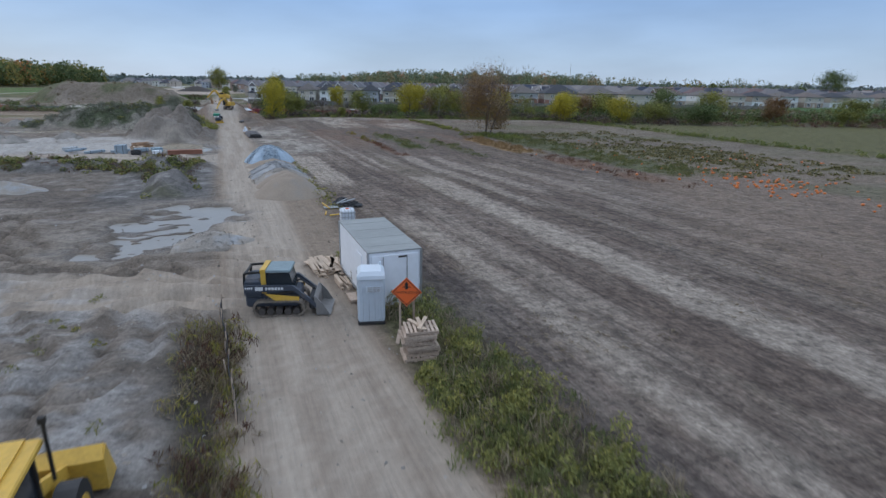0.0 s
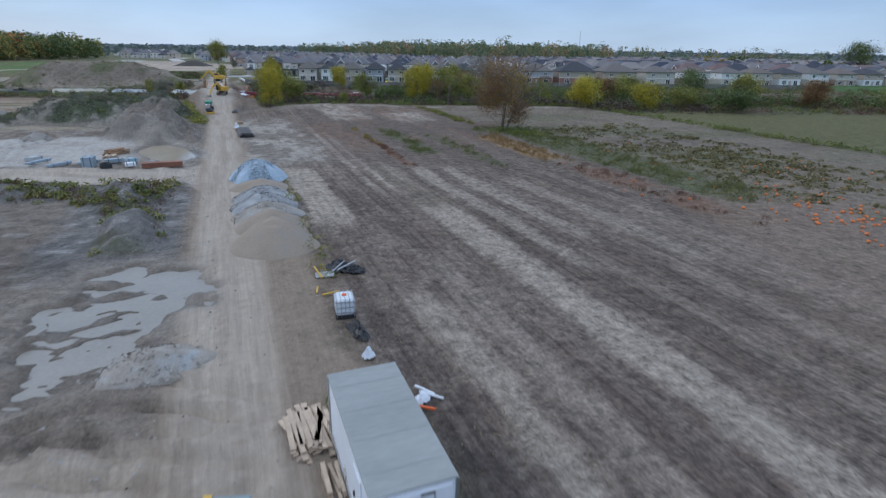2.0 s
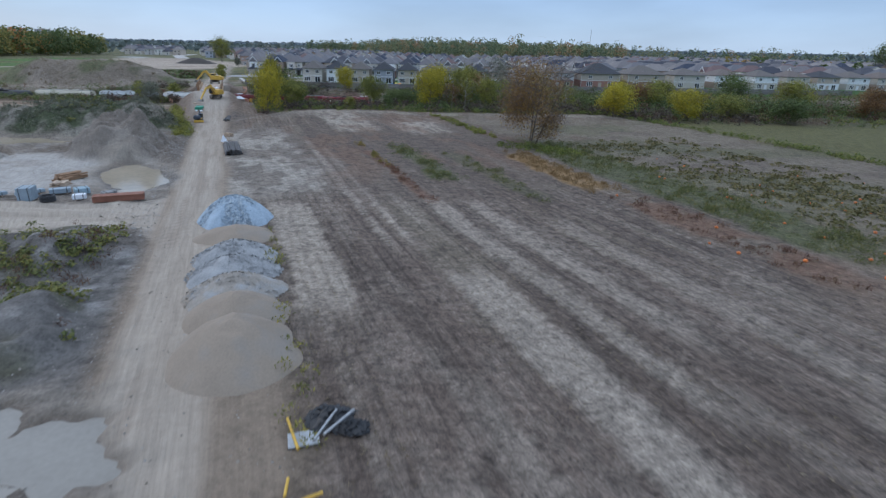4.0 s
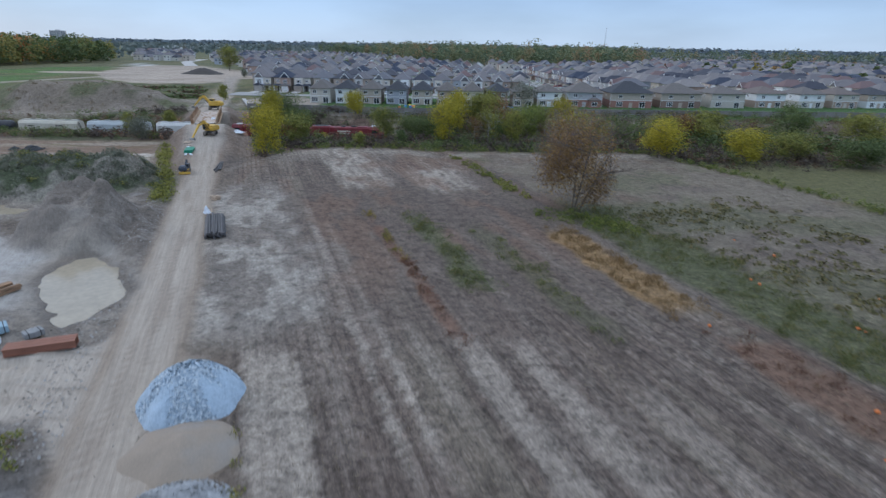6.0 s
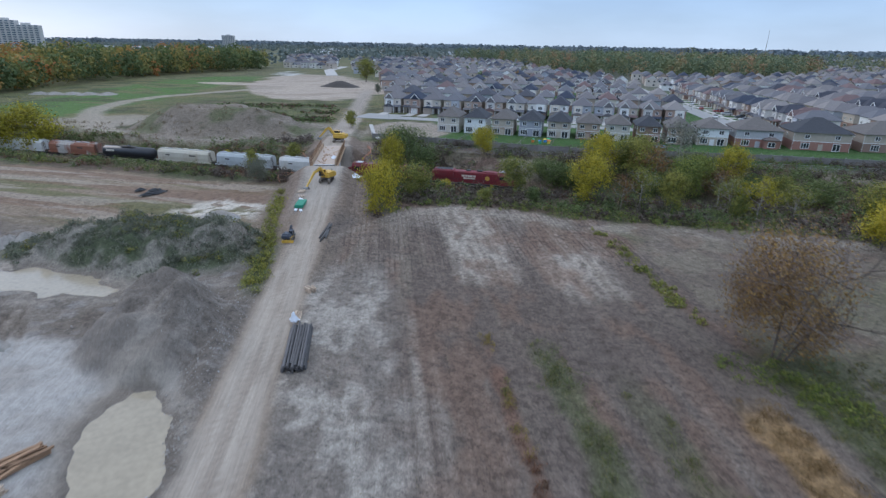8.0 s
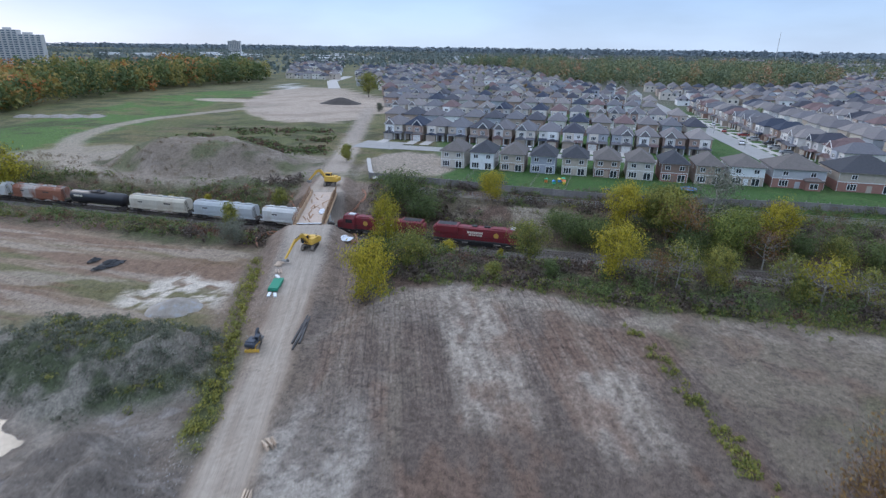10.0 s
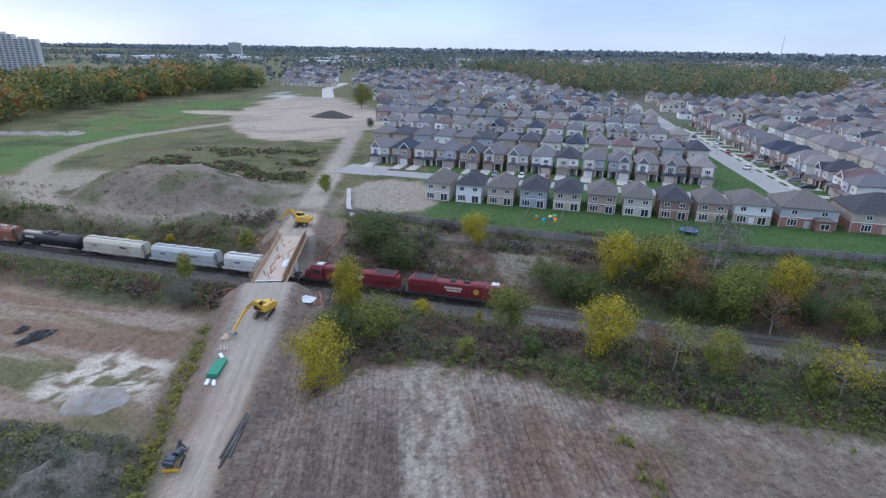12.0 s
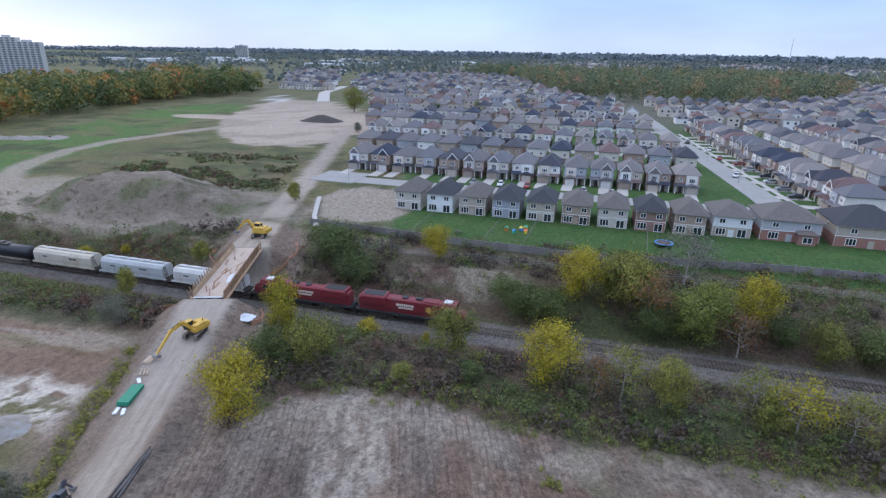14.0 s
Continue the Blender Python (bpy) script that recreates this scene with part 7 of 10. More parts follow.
def rear_house(x, y, turn, w, d, low, high_wall, roof, label, rise=2.9, panes=3, group="houses backing on the railway", roof_mat=None):
    """A two-storey house seen from its garden side, which looks towards -y."""
    ob = thing("house", label, "house", pose(x, y, ground_z(x, y - d / 2), 0, 0, turn), group)
    part("brick_wall", Geo().box(0, 0, 0.75, w, d, 3.5), low, ob)
    part("siding_wall", Geo().box(0, 0, 3.7, w - 0.1, d - 0.1, 2.4), high_wall, ob)
    part("roof", hip_roof(w, d, TOP, rise), roof, ob)
    part("band", Geo().box(0, -d / 2 - 0.02, 2.5, w + 0.06, 0.08, 0.16), FRAME_WHITE, ob)
    for sx in (-1, 1):
        window_unit(ob, sx * w * 0.26, -d / 2 + 0.03, 3.85, 1.4, 1.25, 2)
        part("downpipe", Geo().tube((sx * (w / 2 - 0.12), -d / 2 - 0.08, -0.3), (sx * (w / 2 - 0.12), -d / 2 - 0.08, TOP), 0.05, n=6), FRAME_WHITE, ob)
    window_unit(ob, -w * 0.27, -d / 2, 1.25, 2.2, 1.7, panes)
    window_unit(ob, w * 0.27, -d / 2, 1.05, 2.0, 2.1, 2)
    window_unit(ob, -w / 2, -d * 0.1, 3.9, 0.8, 0.9, 1, 2)
    window_unit(ob, w / 2, d * 0.12, 3.9, 0.8, 0.9, 1, 3)
    part("sill_panel", Geo().box(-0.05, -d / 2 - 0.03, 0.75, 1.25, 0.07, 2.1), high_wall, ob)
    part("eaves_gutter", Geo().box(0, -d / 2 - 0.47, TOP + 0.08, w + 0.84, 0.12, 0.13), TRIM_DARK, ob)
    part("roof_vent", Geo().tube((w * 0.12, 0.8, TOP + rise * 0.6), (w * 0.12, 0.8, TOP + rise * 0.6 + 0.75), 0.1, n=8), TRIM_DARK, ob)
    return ob


def front_house(name_label, w=7.2, d=11.5, flip=1, style=0, group="houses along the street"):
    """A two-storey house seen from the street, which lies towards -y; built once a style and copied."""
    ob = thing("house", name_label, "house", pose(0, 0, 0), group)
    part("brick_wall", Geo().box(0, 0, 0.75, w, d, 3.5), LOW_ANY, ob)
    part("siding_wall", Geo().box(0, 0, 4.05, w - 0.1, d - 0.1, 3.1), WALL_ANY, ob)
    g = hip_roof(w, d, EAVES, 3.0)
    if style != 2:
        gable(g, flip * -w * 0.18, -d / 2 - 0.9, -d * 0.12, EAVES, w * 0.56, 2.2)
    part("roof", g, ROOF_ANY, ob)
    bay = Geo().box(flip * -w * 0.18, -d / 2 - 0.28, 3.75, w * 0.46, 0.6, 3.7)
    hb = w * 0.23
    cx = flip * -w * 0.18
    if style != 2:
        bay.add([(cx - hb, -d / 2 - 0.58, EAVES), (cx + hb, -d / 2 - 0.58, EAVES), (cx, -d / 2 - 0.58, EAVES + 1.8), (cx - hb, -d / 2 + 0.3, EAVES), (cx + hb, -d / 2 + 0.3, EAVES), (cx, -d / 2 + 0.3, EAVES + 1.8)], [(0, 1, 2), (5, 4, 3), (0, 2, 5, 3), (2, 1, 4, 5)])
    part("bay_wall", bay, WALL_ANY, ob)
    hw = w * 0.28
    if style != 2:
        part("bargeboard", Geo().bar((cx - hw, -d / 2 - 0.94, EAVES - 0.02), (cx, -d / 2 - 0.94, EAVES + 2.16), 0.08, 0.24).bar((cx + hw, -d / 2 - 0.94, EAVES - 0.02), (cx, -d / 2 - 0.94, EAVES + 2.16), 0.08, 0.24), FRAME_WHITE, ob)
    window_unit(ob, cx, -d / 2 - 0.58, 4.1, 1.7, 1.35 if style else 1.6, 3)
    window_unit(ob, flip * w * 0.27, -d / 2 + 0.05, 4.2, 1.1, 1.15, 2)
    gar = Geo().box(flip * -w * 0.2, -d / 2 - 1.0, 1.05, w * 0.52, 2.0, 2.9)
    part("garage", gar, LOW_ANY, ob)
    gr = Geo()
    gable(gr, flip * -w * 0.2, -d / 2 - 2.5, -d / 2 + 0.2, 2.5, w * 0.64, 1.15 if style != 2 else 0.75)
    part("garage_roof", gr, ROOF_ANY, ob)
    dg = Geo()
    for k in range(4):
        dg.box(flip * -w * 0.2, -d / 2 - 2.03, 0.28 + 0.54 * k, w * 0.4, 0.07, 0.5, chamfer=0.02)
    part("garage_door", dg, GARAGE_ANY, ob)
    for px in (0.12, 0.46):
        part("porch_column", Geo().box(flip * w * px, -d / 2 - 1.5, 1.2, 0.26, 0.26, 2.4), FRAME_WHITE, ob)
    part("porch_roof", Geo().add([(flip * w * 0.07, -d / 2 - 1.9, 2.4), (flip * w * 0.52, -d / 2 - 1.9, 2.4), (flip * w * 0.52, -d / 2, 2.4), (flip * w * 0.07, -d / 2, 2.4), (flip * w * 0.07, -d / 2 - 1.9, 2.55), (flip * w * 0.52, -d / 2 - 1.9, 2.55), (flip * w * 0.52, -d / 2, 3.1), (flip * w * 0.07, -d / 2, 3.1)], [(3, 2, 1, 0), (4, 5, 6, 7), (0, 1, 5, 4), (1, 2, 6, 5), (2, 3, 7, 6), (3, 0, 4, 7)]), ROOF_ANY, ob)
    part("door", Geo().box(flip * w * 0.24, -d / 2 - 0.02, 1.05, 0.95, 0.1, 2.05), DOOR_DARK, ob)
    window_unit(ob, -w * 0.25, d / 2 - 0.05, 3.8, 1.1, 1.0, 2, 1)
    window_unit(ob, w * 0.25, d / 2 - 0.05, 3.8, 1.1, 1.0, 2, 1)
    window_unit(ob, 0.1 * w, d / 2, 1.2, 1.8, 1.6, 2, 1)
    return ob


def plain(name, c):
    return surface(name, c, 0.85, vary=0.12, scale=1.2, fine=14, bump=0.15)


CREAM, WHITE_S, TAN, SLATE, BROWN, REDB, GREYB, BEIGE = (plain(n, c) for n, c in (("cream_siding", (0.52, 0.48, 0.42)), ("white_siding", (0.74, 0.75, 0.76)), ("tan_brick", (0.38, 0.29, 0.23)), ("blue_grey_siding", (0.33, 0.345, 0.40)), ("brown_brick", (0.26, 0.175, 0.14)), ("red_brick", (0.33, 0.17, 0.135)), ("grey_siding", (0.45, 0.45, 0.47)), ("beige_stucco", (0.45, 0.385, 0.32))))
R_GREY, R_BLACK, R_BROWN = (surface(n, c, 0.95, vary=0.2, scale=2, fine=16, bump=0.3) for n, c in (("grey_shingles", (0.135, 0.122, 0.114)), ("black_shingles", (0.052, 0.055, 0.064)), ("brown_shingles", (0.145, 0.12, 0.108))))
ROW_TURN = 4.5
for i, (low, up, roof, lab) in enumerate((
    (CREAM, CREAM, R_GREY, "cream two-storey house with a grey hip roof"),
    (WHITE_S, WHITE_S, R_BLACK, "white two-storey house with a black hip roof"),
    (TAN, BEIGE, R_GREY, "tan brick two-storey house with a grey hip roof"),
    (SLATE, SLATE, R_BLACK, "blue-grey two-storey house with a black hip roof"),
    (CREAM, BEIGE, R_BLACK, "beige two-storey house with a black hip roof"),
    (BROWN, TAN, R_GREY, "brown brick two-storey house with a grey hip roof"),
    (CREAM, CREAM, R_GREY, "pale stucco two-storey house with a grey hip roof"),
    (REDB, BROWN, R_BLACK, "dark red brick two-storey house with a black hip roof"),
    (BEIGE, TAN, R_GREY, "greyish tan two-storey house with a grey hip roof"),
)):
    x = -67.3 + 8.9 * i
    y = 263.5 + 0.085 * (x + 67) + 5.6
    rear_house(x, y, ROW_TURN, 7.1, 11.2, low, up, roof, lab)
rear_house(13.2, 277.2, ROW_TURN, 8.6, 12.0, BEIGE, WHITE_S, R_GREY, "white and beige two-storey house with a grey roof", 2.6)
big = rear_house(25.6, 278.4, ROW_TURN, 12.6, 12.0, REDB, GREYB, R_GREY, "wide red brick and grey house with a hip roof", 3.4)
part("sun_room", Geo().box(3.2, -6.9, 0.9, 3.6, 2.0, 3.0), REDB, big)
part("sun_room_roof", hip_roof(3.6, 2.0, 2.4, 0.9).add([], []), R_BROWN, big, m=pose(3.2, -6.9, 0))
window_unit(big, 3.2, -7.9, 1.2, 2.0, 1.5, 2)
rear_house(42.0, 280.0, ROW_TURN, 15.0, 13.0, REDB, BEIGE, R_BLACK, "large brown brick house with a broad black roof", 3.9)
rear_house(60.0, 284.0, ROW_TURN + 4, 15.0, 13.0, BROWN, BEIGE, R_GREY, "large brown brick house with a grey roof", 3.4)
rear_house(78.0, 288.0, ROW_TURN + 6, 13.0, 12.0, CREAM, CREAM, R_GREY, "cream house with a low grey roof", 2.6)
rear_house(95.0, 293.0, ROW_TURN + 8, 12.0, 12.0, TAN, WHITE_S, R_BROWN, "white and tan house with a brown roof", 2.6)
for k in range(9):
    rear_house(112.0 + 14 * k, 297 + 3.0 * k, ROW_TURN + 10, 11.0, 11.0, (CREAM, TAN, WHITE_S)[k % 3], (WHITE_S, CREAM, BEIGE)[k % 3], (R_GREY, R_BROWN, R_BLACK)[k % 3], ("white house with a grey roof beside the hedgerow", "cream house with a brown roof beside the hedgerow", "beige house with a black roof beside the hedgerow")[k % 3], 2.6)

STYLES = [front_house("two-storey estate house with a gabled bay and garage", flip=f, style=s) for f, s in ((1, 0), (-1, 1), (1, 2), (-1, 2))]
for ob in STYLES:
    ob.matrix_basis = pose(0, 0, 0)
places = []
for i in range(14):
    x = -105 + 8.5 * i
    places.append((x, 305.5 + 0.07 * (x + 105) + 5.8, 4.0))


def west_limit(y):
    return np.interp(y, [300, 360, 438, 498, 560, 566, 700, 900, 1500], [-112, -133, -170, -205, -235, -340, -420, -560, -900])


def street_x(y):
    return 28.0 - (y - 315) * 0.185


for row, (y0, back) in enumerate(((346, True), (384, False), (421, True), (459, False))):
    x = float(west_limit(y0)) + 9 + 3 * (row % 2)
    while x < street_x(y0) - 9:
        places.append((x, y0 + 0.07 * (x + 70), 184.0 if back else 4.0))
        x += 9.0
for col, (dx, turn) in enumerate(((20.5, -90), (46, 90), (72, -90), (98, 90), (128, -90), (154, 90))):
    y = 306 + 3 * (col % 2) + col * 3
    while y < 470:
        wob = math.sin(y * 1.7 + col * 2.3)
        places.append((float(street_x(y)) + dx + 0.9 * wob, y, turn + 10.0 + 3.0 * math.cos(y + col)))
        y += 10.0 + 0.8 * math.sin(y * 0.9 + col)
for i, (x, y, turn) in enumerate(places):
    m = pose(x, y, ground_z(x, y) - 0.1, 0, 0, turn)
    if i < 4:
        STYLES[i].matrix_basis = m
    else:
        copy_thing(STYLES[(i * 7 + i // 3) % 4], m)


# ---- streets, drives, pavements ----
def ribbon(name, points, width, lift, material, label, closed=None):
    """A paved strip along points, laid on the land with a thin edge."""
    g = Geo()
    pts = []
    for (x0, y0), (x1, y1) in zip(points, points[1:]):
        n = max(1, int(math.hypot(x1 - x0, y1 - y0) / 6))
        pts += [(x0 + (x1 - x0) * k / n, y0 + (y1 - y0) * k / n) for k in range(n)]
    pts.append(points[-1])
    rings = []
    for i, (x, y) in enumerate(pts):
        a, b = pts[max(0, i - 1)], pts[min(len(pts) - 1, i + 1)]
        dx, dy = b[0] - a[0], b[1] - a[1]
        ln = math.hypot(dx, dy)
        nx_, ny_ = -dy / ln * width / 2, dx / ln * width / 2
        z = max(ground_z(x + nx_, y + ny_), ground_z(x - nx_, y - ny_), ground_z(x, y)) + lift
        rings.append([(x + nx_, y + ny_, z), (x - nx_, y - ny_, z), (x - nx_, y - ny_, z - 0.4), (x + nx_, y + ny_, z - 0.4)])
    g.loft(rings)
    return tagged(part(name, g, material, label=label, kind="structure"), category="road")


ribbon("road", [(-108, 288.5), (-60, 292), (34, 299.5)], 8.0, 0.06, ASPHALT, "pale grey residential street between the houses")
ribbon("road", [(-112, 291), (-96, 291.5)], 15, 0.07, ASPHALT, "pale turning circle at the street's end")
ribbon("road", [(31, 292), (28, 315), (3, 450), (-8, 520)], 8.5, 0.09, ASPHALT, "pale grey residential street running north")
ribbon("pavement", [(37.2, 300), (34.6, 315), (9.6, 450)], 1.6, 0.12, CONCRETE, "pale concrete pavement beside the street")
ribbon("road", [(-130, 365), (18, 376)], 8.0, 0.06, ASPHALT, "pale grey residential street between the houses")
ribbon("road", [(-168, 440), (6, 452)], 8.0, 0.06, ASPHALT, "pale grey residential street between the houses")
ribbon("road", [(80, 300), (84, 330), (62, 470)], 8.0, 0.06, ASPHALT, "pale grey residential street between the houses")
ribbon("road", [(-252, 520), (-300, 600), (-330, 690)], 10, 0.1, CONCRETE, "white concrete street leading to the far houses")
ribbon("pavement", [(-81, 240), (-86, 247), (-94.5, 263)], 1.2, 0.9, CONCRETE, "low concrete kerb wall along the track")
for i in range(14):
    x = -105 + 8.5 * i
    y = 305.5 + 0.07 * (x + 105)
    f = (1, -1, 1, -1)[i] if i < 4 else (1, -1, 1, -1)[(i * 7 + i // 3) % 4]
    ribbon("pavement", [(x - f * 1.45 + 0.2, y - 2.0), (x - f * 1.45 + 0.6, y - 10.0)], 3.4, 0.1, CONCRETE, "concrete driveway in front of a garage")
for y in range(308, 440, 10):
    x = float(street_x(y))
    ribbon("pavement", [(x + 4.4, y), (x + 13.6, y + 1.4)], 3.8, 0.08, CONCRETE, "concrete driveway in front of a garage")


# ---- fences behind the gardens ----
WALL_GREY = surface("weathered_fence", (0.22, 0.205, 0.195), 0.95, vary=0.25, scale=2, fine=14, bump=0.4, spread=0.15)
GALV = surface("galvanised_steel", (0.36, 0.37, 0.38), 0.5, 0.7, vary=0.15)
FENCE_LINE = [(-84, 242.0), (-61, 242.6), (-44, 242.4), (-21, 243.2), (7, 248), (23, 251.2), (40, 253), (80, 257), (130, 263)]
fence = thing("fence", "weathered grey solid panel fence behind the gardens", "fence", pose(0, 0, 0))
PANEL = Geo().box(0, 0, 0.95, 2.42, 0.08, 1.7, chamfer=0.02).box(0, -0.05, 1.72, 2.42, 0.1, 0.12).box(0, -0.05, 0.3, 2.42, 0.08, 0.12).mesh("panel")
POST = Geo().box(0, 0, 0.95, 0.2, 0.2, 2.3, chamfer=0.03).mesh("post")
for (x0, y0), (x1, y1) in zip(FENCE_LINE, FENCE_LINE[1:]):
    ln = math.hypot(x1 - x0, y1 - y0)
    n = round(ln / 2.6)
    for k in range(n):
        t = (k + 0.5) / n
        x, y = x0 + (x1 - x0) * t, y0 + (y1 - y0) * t
        rz = math.degrees(math.atan2(y1 - y0, x1 - x0))
        z = ground_z(x, y)
        part("panel", PANEL, WALL_GREY, fence, m=pose(x, y, z, 0, 0, rz))
        xp, yp = x0 + (x1 - x0) * k / n, y0 + (y1 - y0) * k / n
        part("post", POST, WALL_GREY, fence, m=pose(xp, yp, z, 0, 0, rz))
link = thing("chain_link_fence", "grey chain-link fence along the railway land", "fence", pose(0, 0, 0))
LINE2 = [(-73, 232.9), (-52, 233.6), (-32, 235.2), (-5, 238.0), (20, 241.0), (60, 246)]
for (x0, y0), (x1, y1) in zip(LINE2, LINE2[1:]):
    ln = math.hypot(x1 - x0, y1 - y0)
    n = round(ln / 3)
    for k in range(n):
        xa, ya, xb, yb = (x0 + (x1 - x0) * k / n, y0 + (y1 - y0) * k / n, x0 + (x1 - x0) * (k + 1) / n, y0 + (y1 - y0) * (k + 1) / n)
        za, zb = ground_z(xa, ya), ground_z(xb, yb)
        part("post", Geo().tube((xa, ya, za - 0.2), (xa, ya, za + 1.7), 0.05, n=6), GALV, link)
        g = Geo()
        for h in (0.1, 0.45, 0.8, 1.15, 1.62):
            g.bar((xa, ya, za + h), (xb, yb, zb + h), 0.03, 0.04)
        for q in range(9):
            t = q / 9
            g.bar((xa + (xb - xa) * t, ya + (yb - ya) * t, za + (zb - za) * t + 0.1), (xa + (xb - xa) * t, ya + (yb - ya) * t, za + (zb - za) * t + 1.6), 0.02, 0.02)
        part("mesh_panel", g, GALV, link)
for x in (-58.5, -40.5, -31.5, -5):
    wire = thing("garden_fence", "thin dark wire fence between two gardens", "fence", pose(0, 0, 0), "garden fences")
    for k in range(8):
        y = 245.5 + k * 2.4 + 0.09 * (x + 58)
        part("post", Geo().bar((x, y, ground_z(x, y) - 0.2), (x, y, ground_z(x, y) + 1.2), 0.06, 0.06), TRIM_DARK, wire)
        part("rail", Geo().bar((x, y, ground_z(x, y) + 1.1), (x, y + 2.4, ground_z(x, y + 2.4) + 1.1), 0.04, 0.04), TRIM_DARK, wire)
        part("wire", Geo().bar((x, y, ground_z(x, y) + 0.5), (x, y + 2.4, ground_z(x, y + 2.4) + 0.5), 0.03, 0.03), TRIM_DARK, wire)

# garden things
TOY = [surface("toy_" + n, c, 0.4) for n, c in (("orange", (0.7, 0.22, 0.06)), ("green", (0.08, 0.4, 0.22)), ("blue", (0.06, 0.25, 0.6)), ("yellow", (0.7, 0.55, 0.08)))]
for k, (x, y) in enumerate(((-37.5, 256), (-35.2, 254.6), (-34.0, 257.2), (-32.6, 255.5), (-33.2, 258.2))):
    c = TOY[k % 4]
    ob = thing("play_house", "small bright plastic garden toy on a lawn", "toy", pose(x, y, ground_z(x, y), 0, 0, 30 * k), "garden toys")
    part("body", Geo().box(0, 0, 0.4, 0.8, 0.7, 0.8, chamfer=0.08), c, ob)
    part("roof", gable(Geo(), 0, -0.45, 0.45, 0.8, 1.0, 0.35), TOY[(k + 1) % 4], ob)
tramp = thing("trampoline", "round black trampoline with a blue rim", "trampoline", pose(-1.5, 258.5, ground_z(-1.5, 258.5)))
g = Geo()
for k in range(16):
    a0, a1 = 2 * math.pi * k / 16, 2 * math.pi * (k + 1) / 16
    g.bar((1.9 * math.cos(a0), 1.9 * math.sin(a0), 0.85), (1.9 * math.cos(a1), 1.9 * math.sin(a1), 0.85), 0.32, 0.1)
part("rim", g, TOY[2], tramp, "blue padded rim")
part("mat", Geo().tube((0, 0, 0.82), (0, 0, 0.86), 1.75, n=24), DOOR_DARK, tramp)
for k in range(6):
    a0 = 2 * math.pi * k / 6
    part("leg", Geo().tube((1.9 * math.cos(a0), 1.9 * math.sin(a0), 0), (1.9 * math.cos(a0), 1.9 * math.sin(a0), 2.6), 0.04, n=6), DOOR_DARK, tramp)
for x, y in ((-21.5, 251.5), (-47.8, 249.5)):
    ob = thing("picnic_table", "dark wooden picnic table on a lawn", "table", pose(x, y, ground_z(x, y), 0, 0, 10))
    part("tabletop", Geo().box(0, 0, 0.72, 1.8, 0.75, 0.06), DOOR_DARK, ob)
    for s in (-1, 1):
        part("bench", Geo().box(0, s * 0.7, 0.42, 1.8, 0.28, 0.05), DOOR_DARK, ob)
        part("leg", Geo().bar((s * 0.7, -0.75, 0), (s * 0.7, 0.75, 0.02), 0.08, 0.06).bar((s * 0.7, -0.6, 0), (s * 0.7, -0.2, 0.72), 0.08, 0.08).bar((s * 0.7, 0.6, 0), (s * 0.7, 0.2, 0.72), 0.08, 0.08), DOOR_DARK, ob)


# ---- parked cars ----
RUBBER = surface("tyre_rubber", (0.02, 0.02, 0.021), 0.85)


def car(paint, label):
    ob = thing("car", label, "car", pose(0, 0, 0), "parked cars")
    g = Geo()
    prof = [(-2.2, 0.35), (-2.25, 0.7), (-2.05, 0.95), (-0.9, 1.0), (1.75, 1.02), (2.2, 0.9), (2.25, 0.5), (2.15, 0.3)]
    g.slab([(a, b) for a, b in prof], -0.88, 0.88)
    part("body", g, paint, ob)
    part("cabin", Geo().loft([[(-1.2, -0.82, 0.98), (1.75, -0.82, 0.98), (1.75, 0.82, 0.98), (-1.2, 0.82, 0.98)], [(-0.5, -0.66, 1.45), (1.3, -0.66, 1.45), (1.3, 0.66, 1.45), (-0.5, 0.66, 1.45)]]), GLASS_DARK, ob)
    part("roof_panel", Geo().box(0.4, 0, 1.475, 1.75, 1.28, 0.05, chamfer=0.02), paint, ob)
    for sx in (-1.4, 1.4):
        for sy in (-0.86, 0.86):
            w = part("wheel", Geo().tube((sx, sy - 0.1, 0.32), (sx, sy + 0.1, 0.32), 0.32, n=14), RUBBER, ob)
            part("rim", Geo().tube((sx, sy - 0.11, 0.32), (sx, sy + 0.11, 0.32), 0.18, n=10), GALV, w)
    return ob


PAINTS = [(surface("paint_" + n, c, 0.3, coat=0.5, vary=0.03, bump=0), lab) for n, c, lab in (("white", (0.7, 0.71, 0.72), "white saloon car parked on the street"), ("black", (0.03, 0.03, 0.035), "black car parked on a driveway"), ("grey", (0.25, 0.26, 0.28), "grey car parked on a driveway"), ("red", (0.3, 0.04, 0.035), "red car parked on the street"), ("silver", (0.45, 0.46, 0.47), "silver car parked on a driveway"))]
CARS = [car(p, lab) for p, lab in PAINTS]
spots = [(24.0, 345, 80), (37.0, 318.5, 8), (35.5, 328.4, 8), (22.0, 378, 80), (33.8, 338.6, 8), (34, 348.5, 8), (30, 358.5, 8), (-58.8, 298.5, 95), (-50, 299.5, 95), (-41.5, 300, 95), (-66.5, 298.0, 95), (-24, 301, 95), (-15.6, 301.5, 95), (20, 400, 80), (28, 368.5, 8), (12, 418, 80)]
for i, (x, y, rz) in enumerate(spots):
    m = pose(x, y, ground_z(x, y) + 0.16, 0, 0, rz)
    if i < 5:
        CARS[i].matrix_basis = m
    else:
        copy_thing(CARS[(i * 3 + 1) % 5], m)

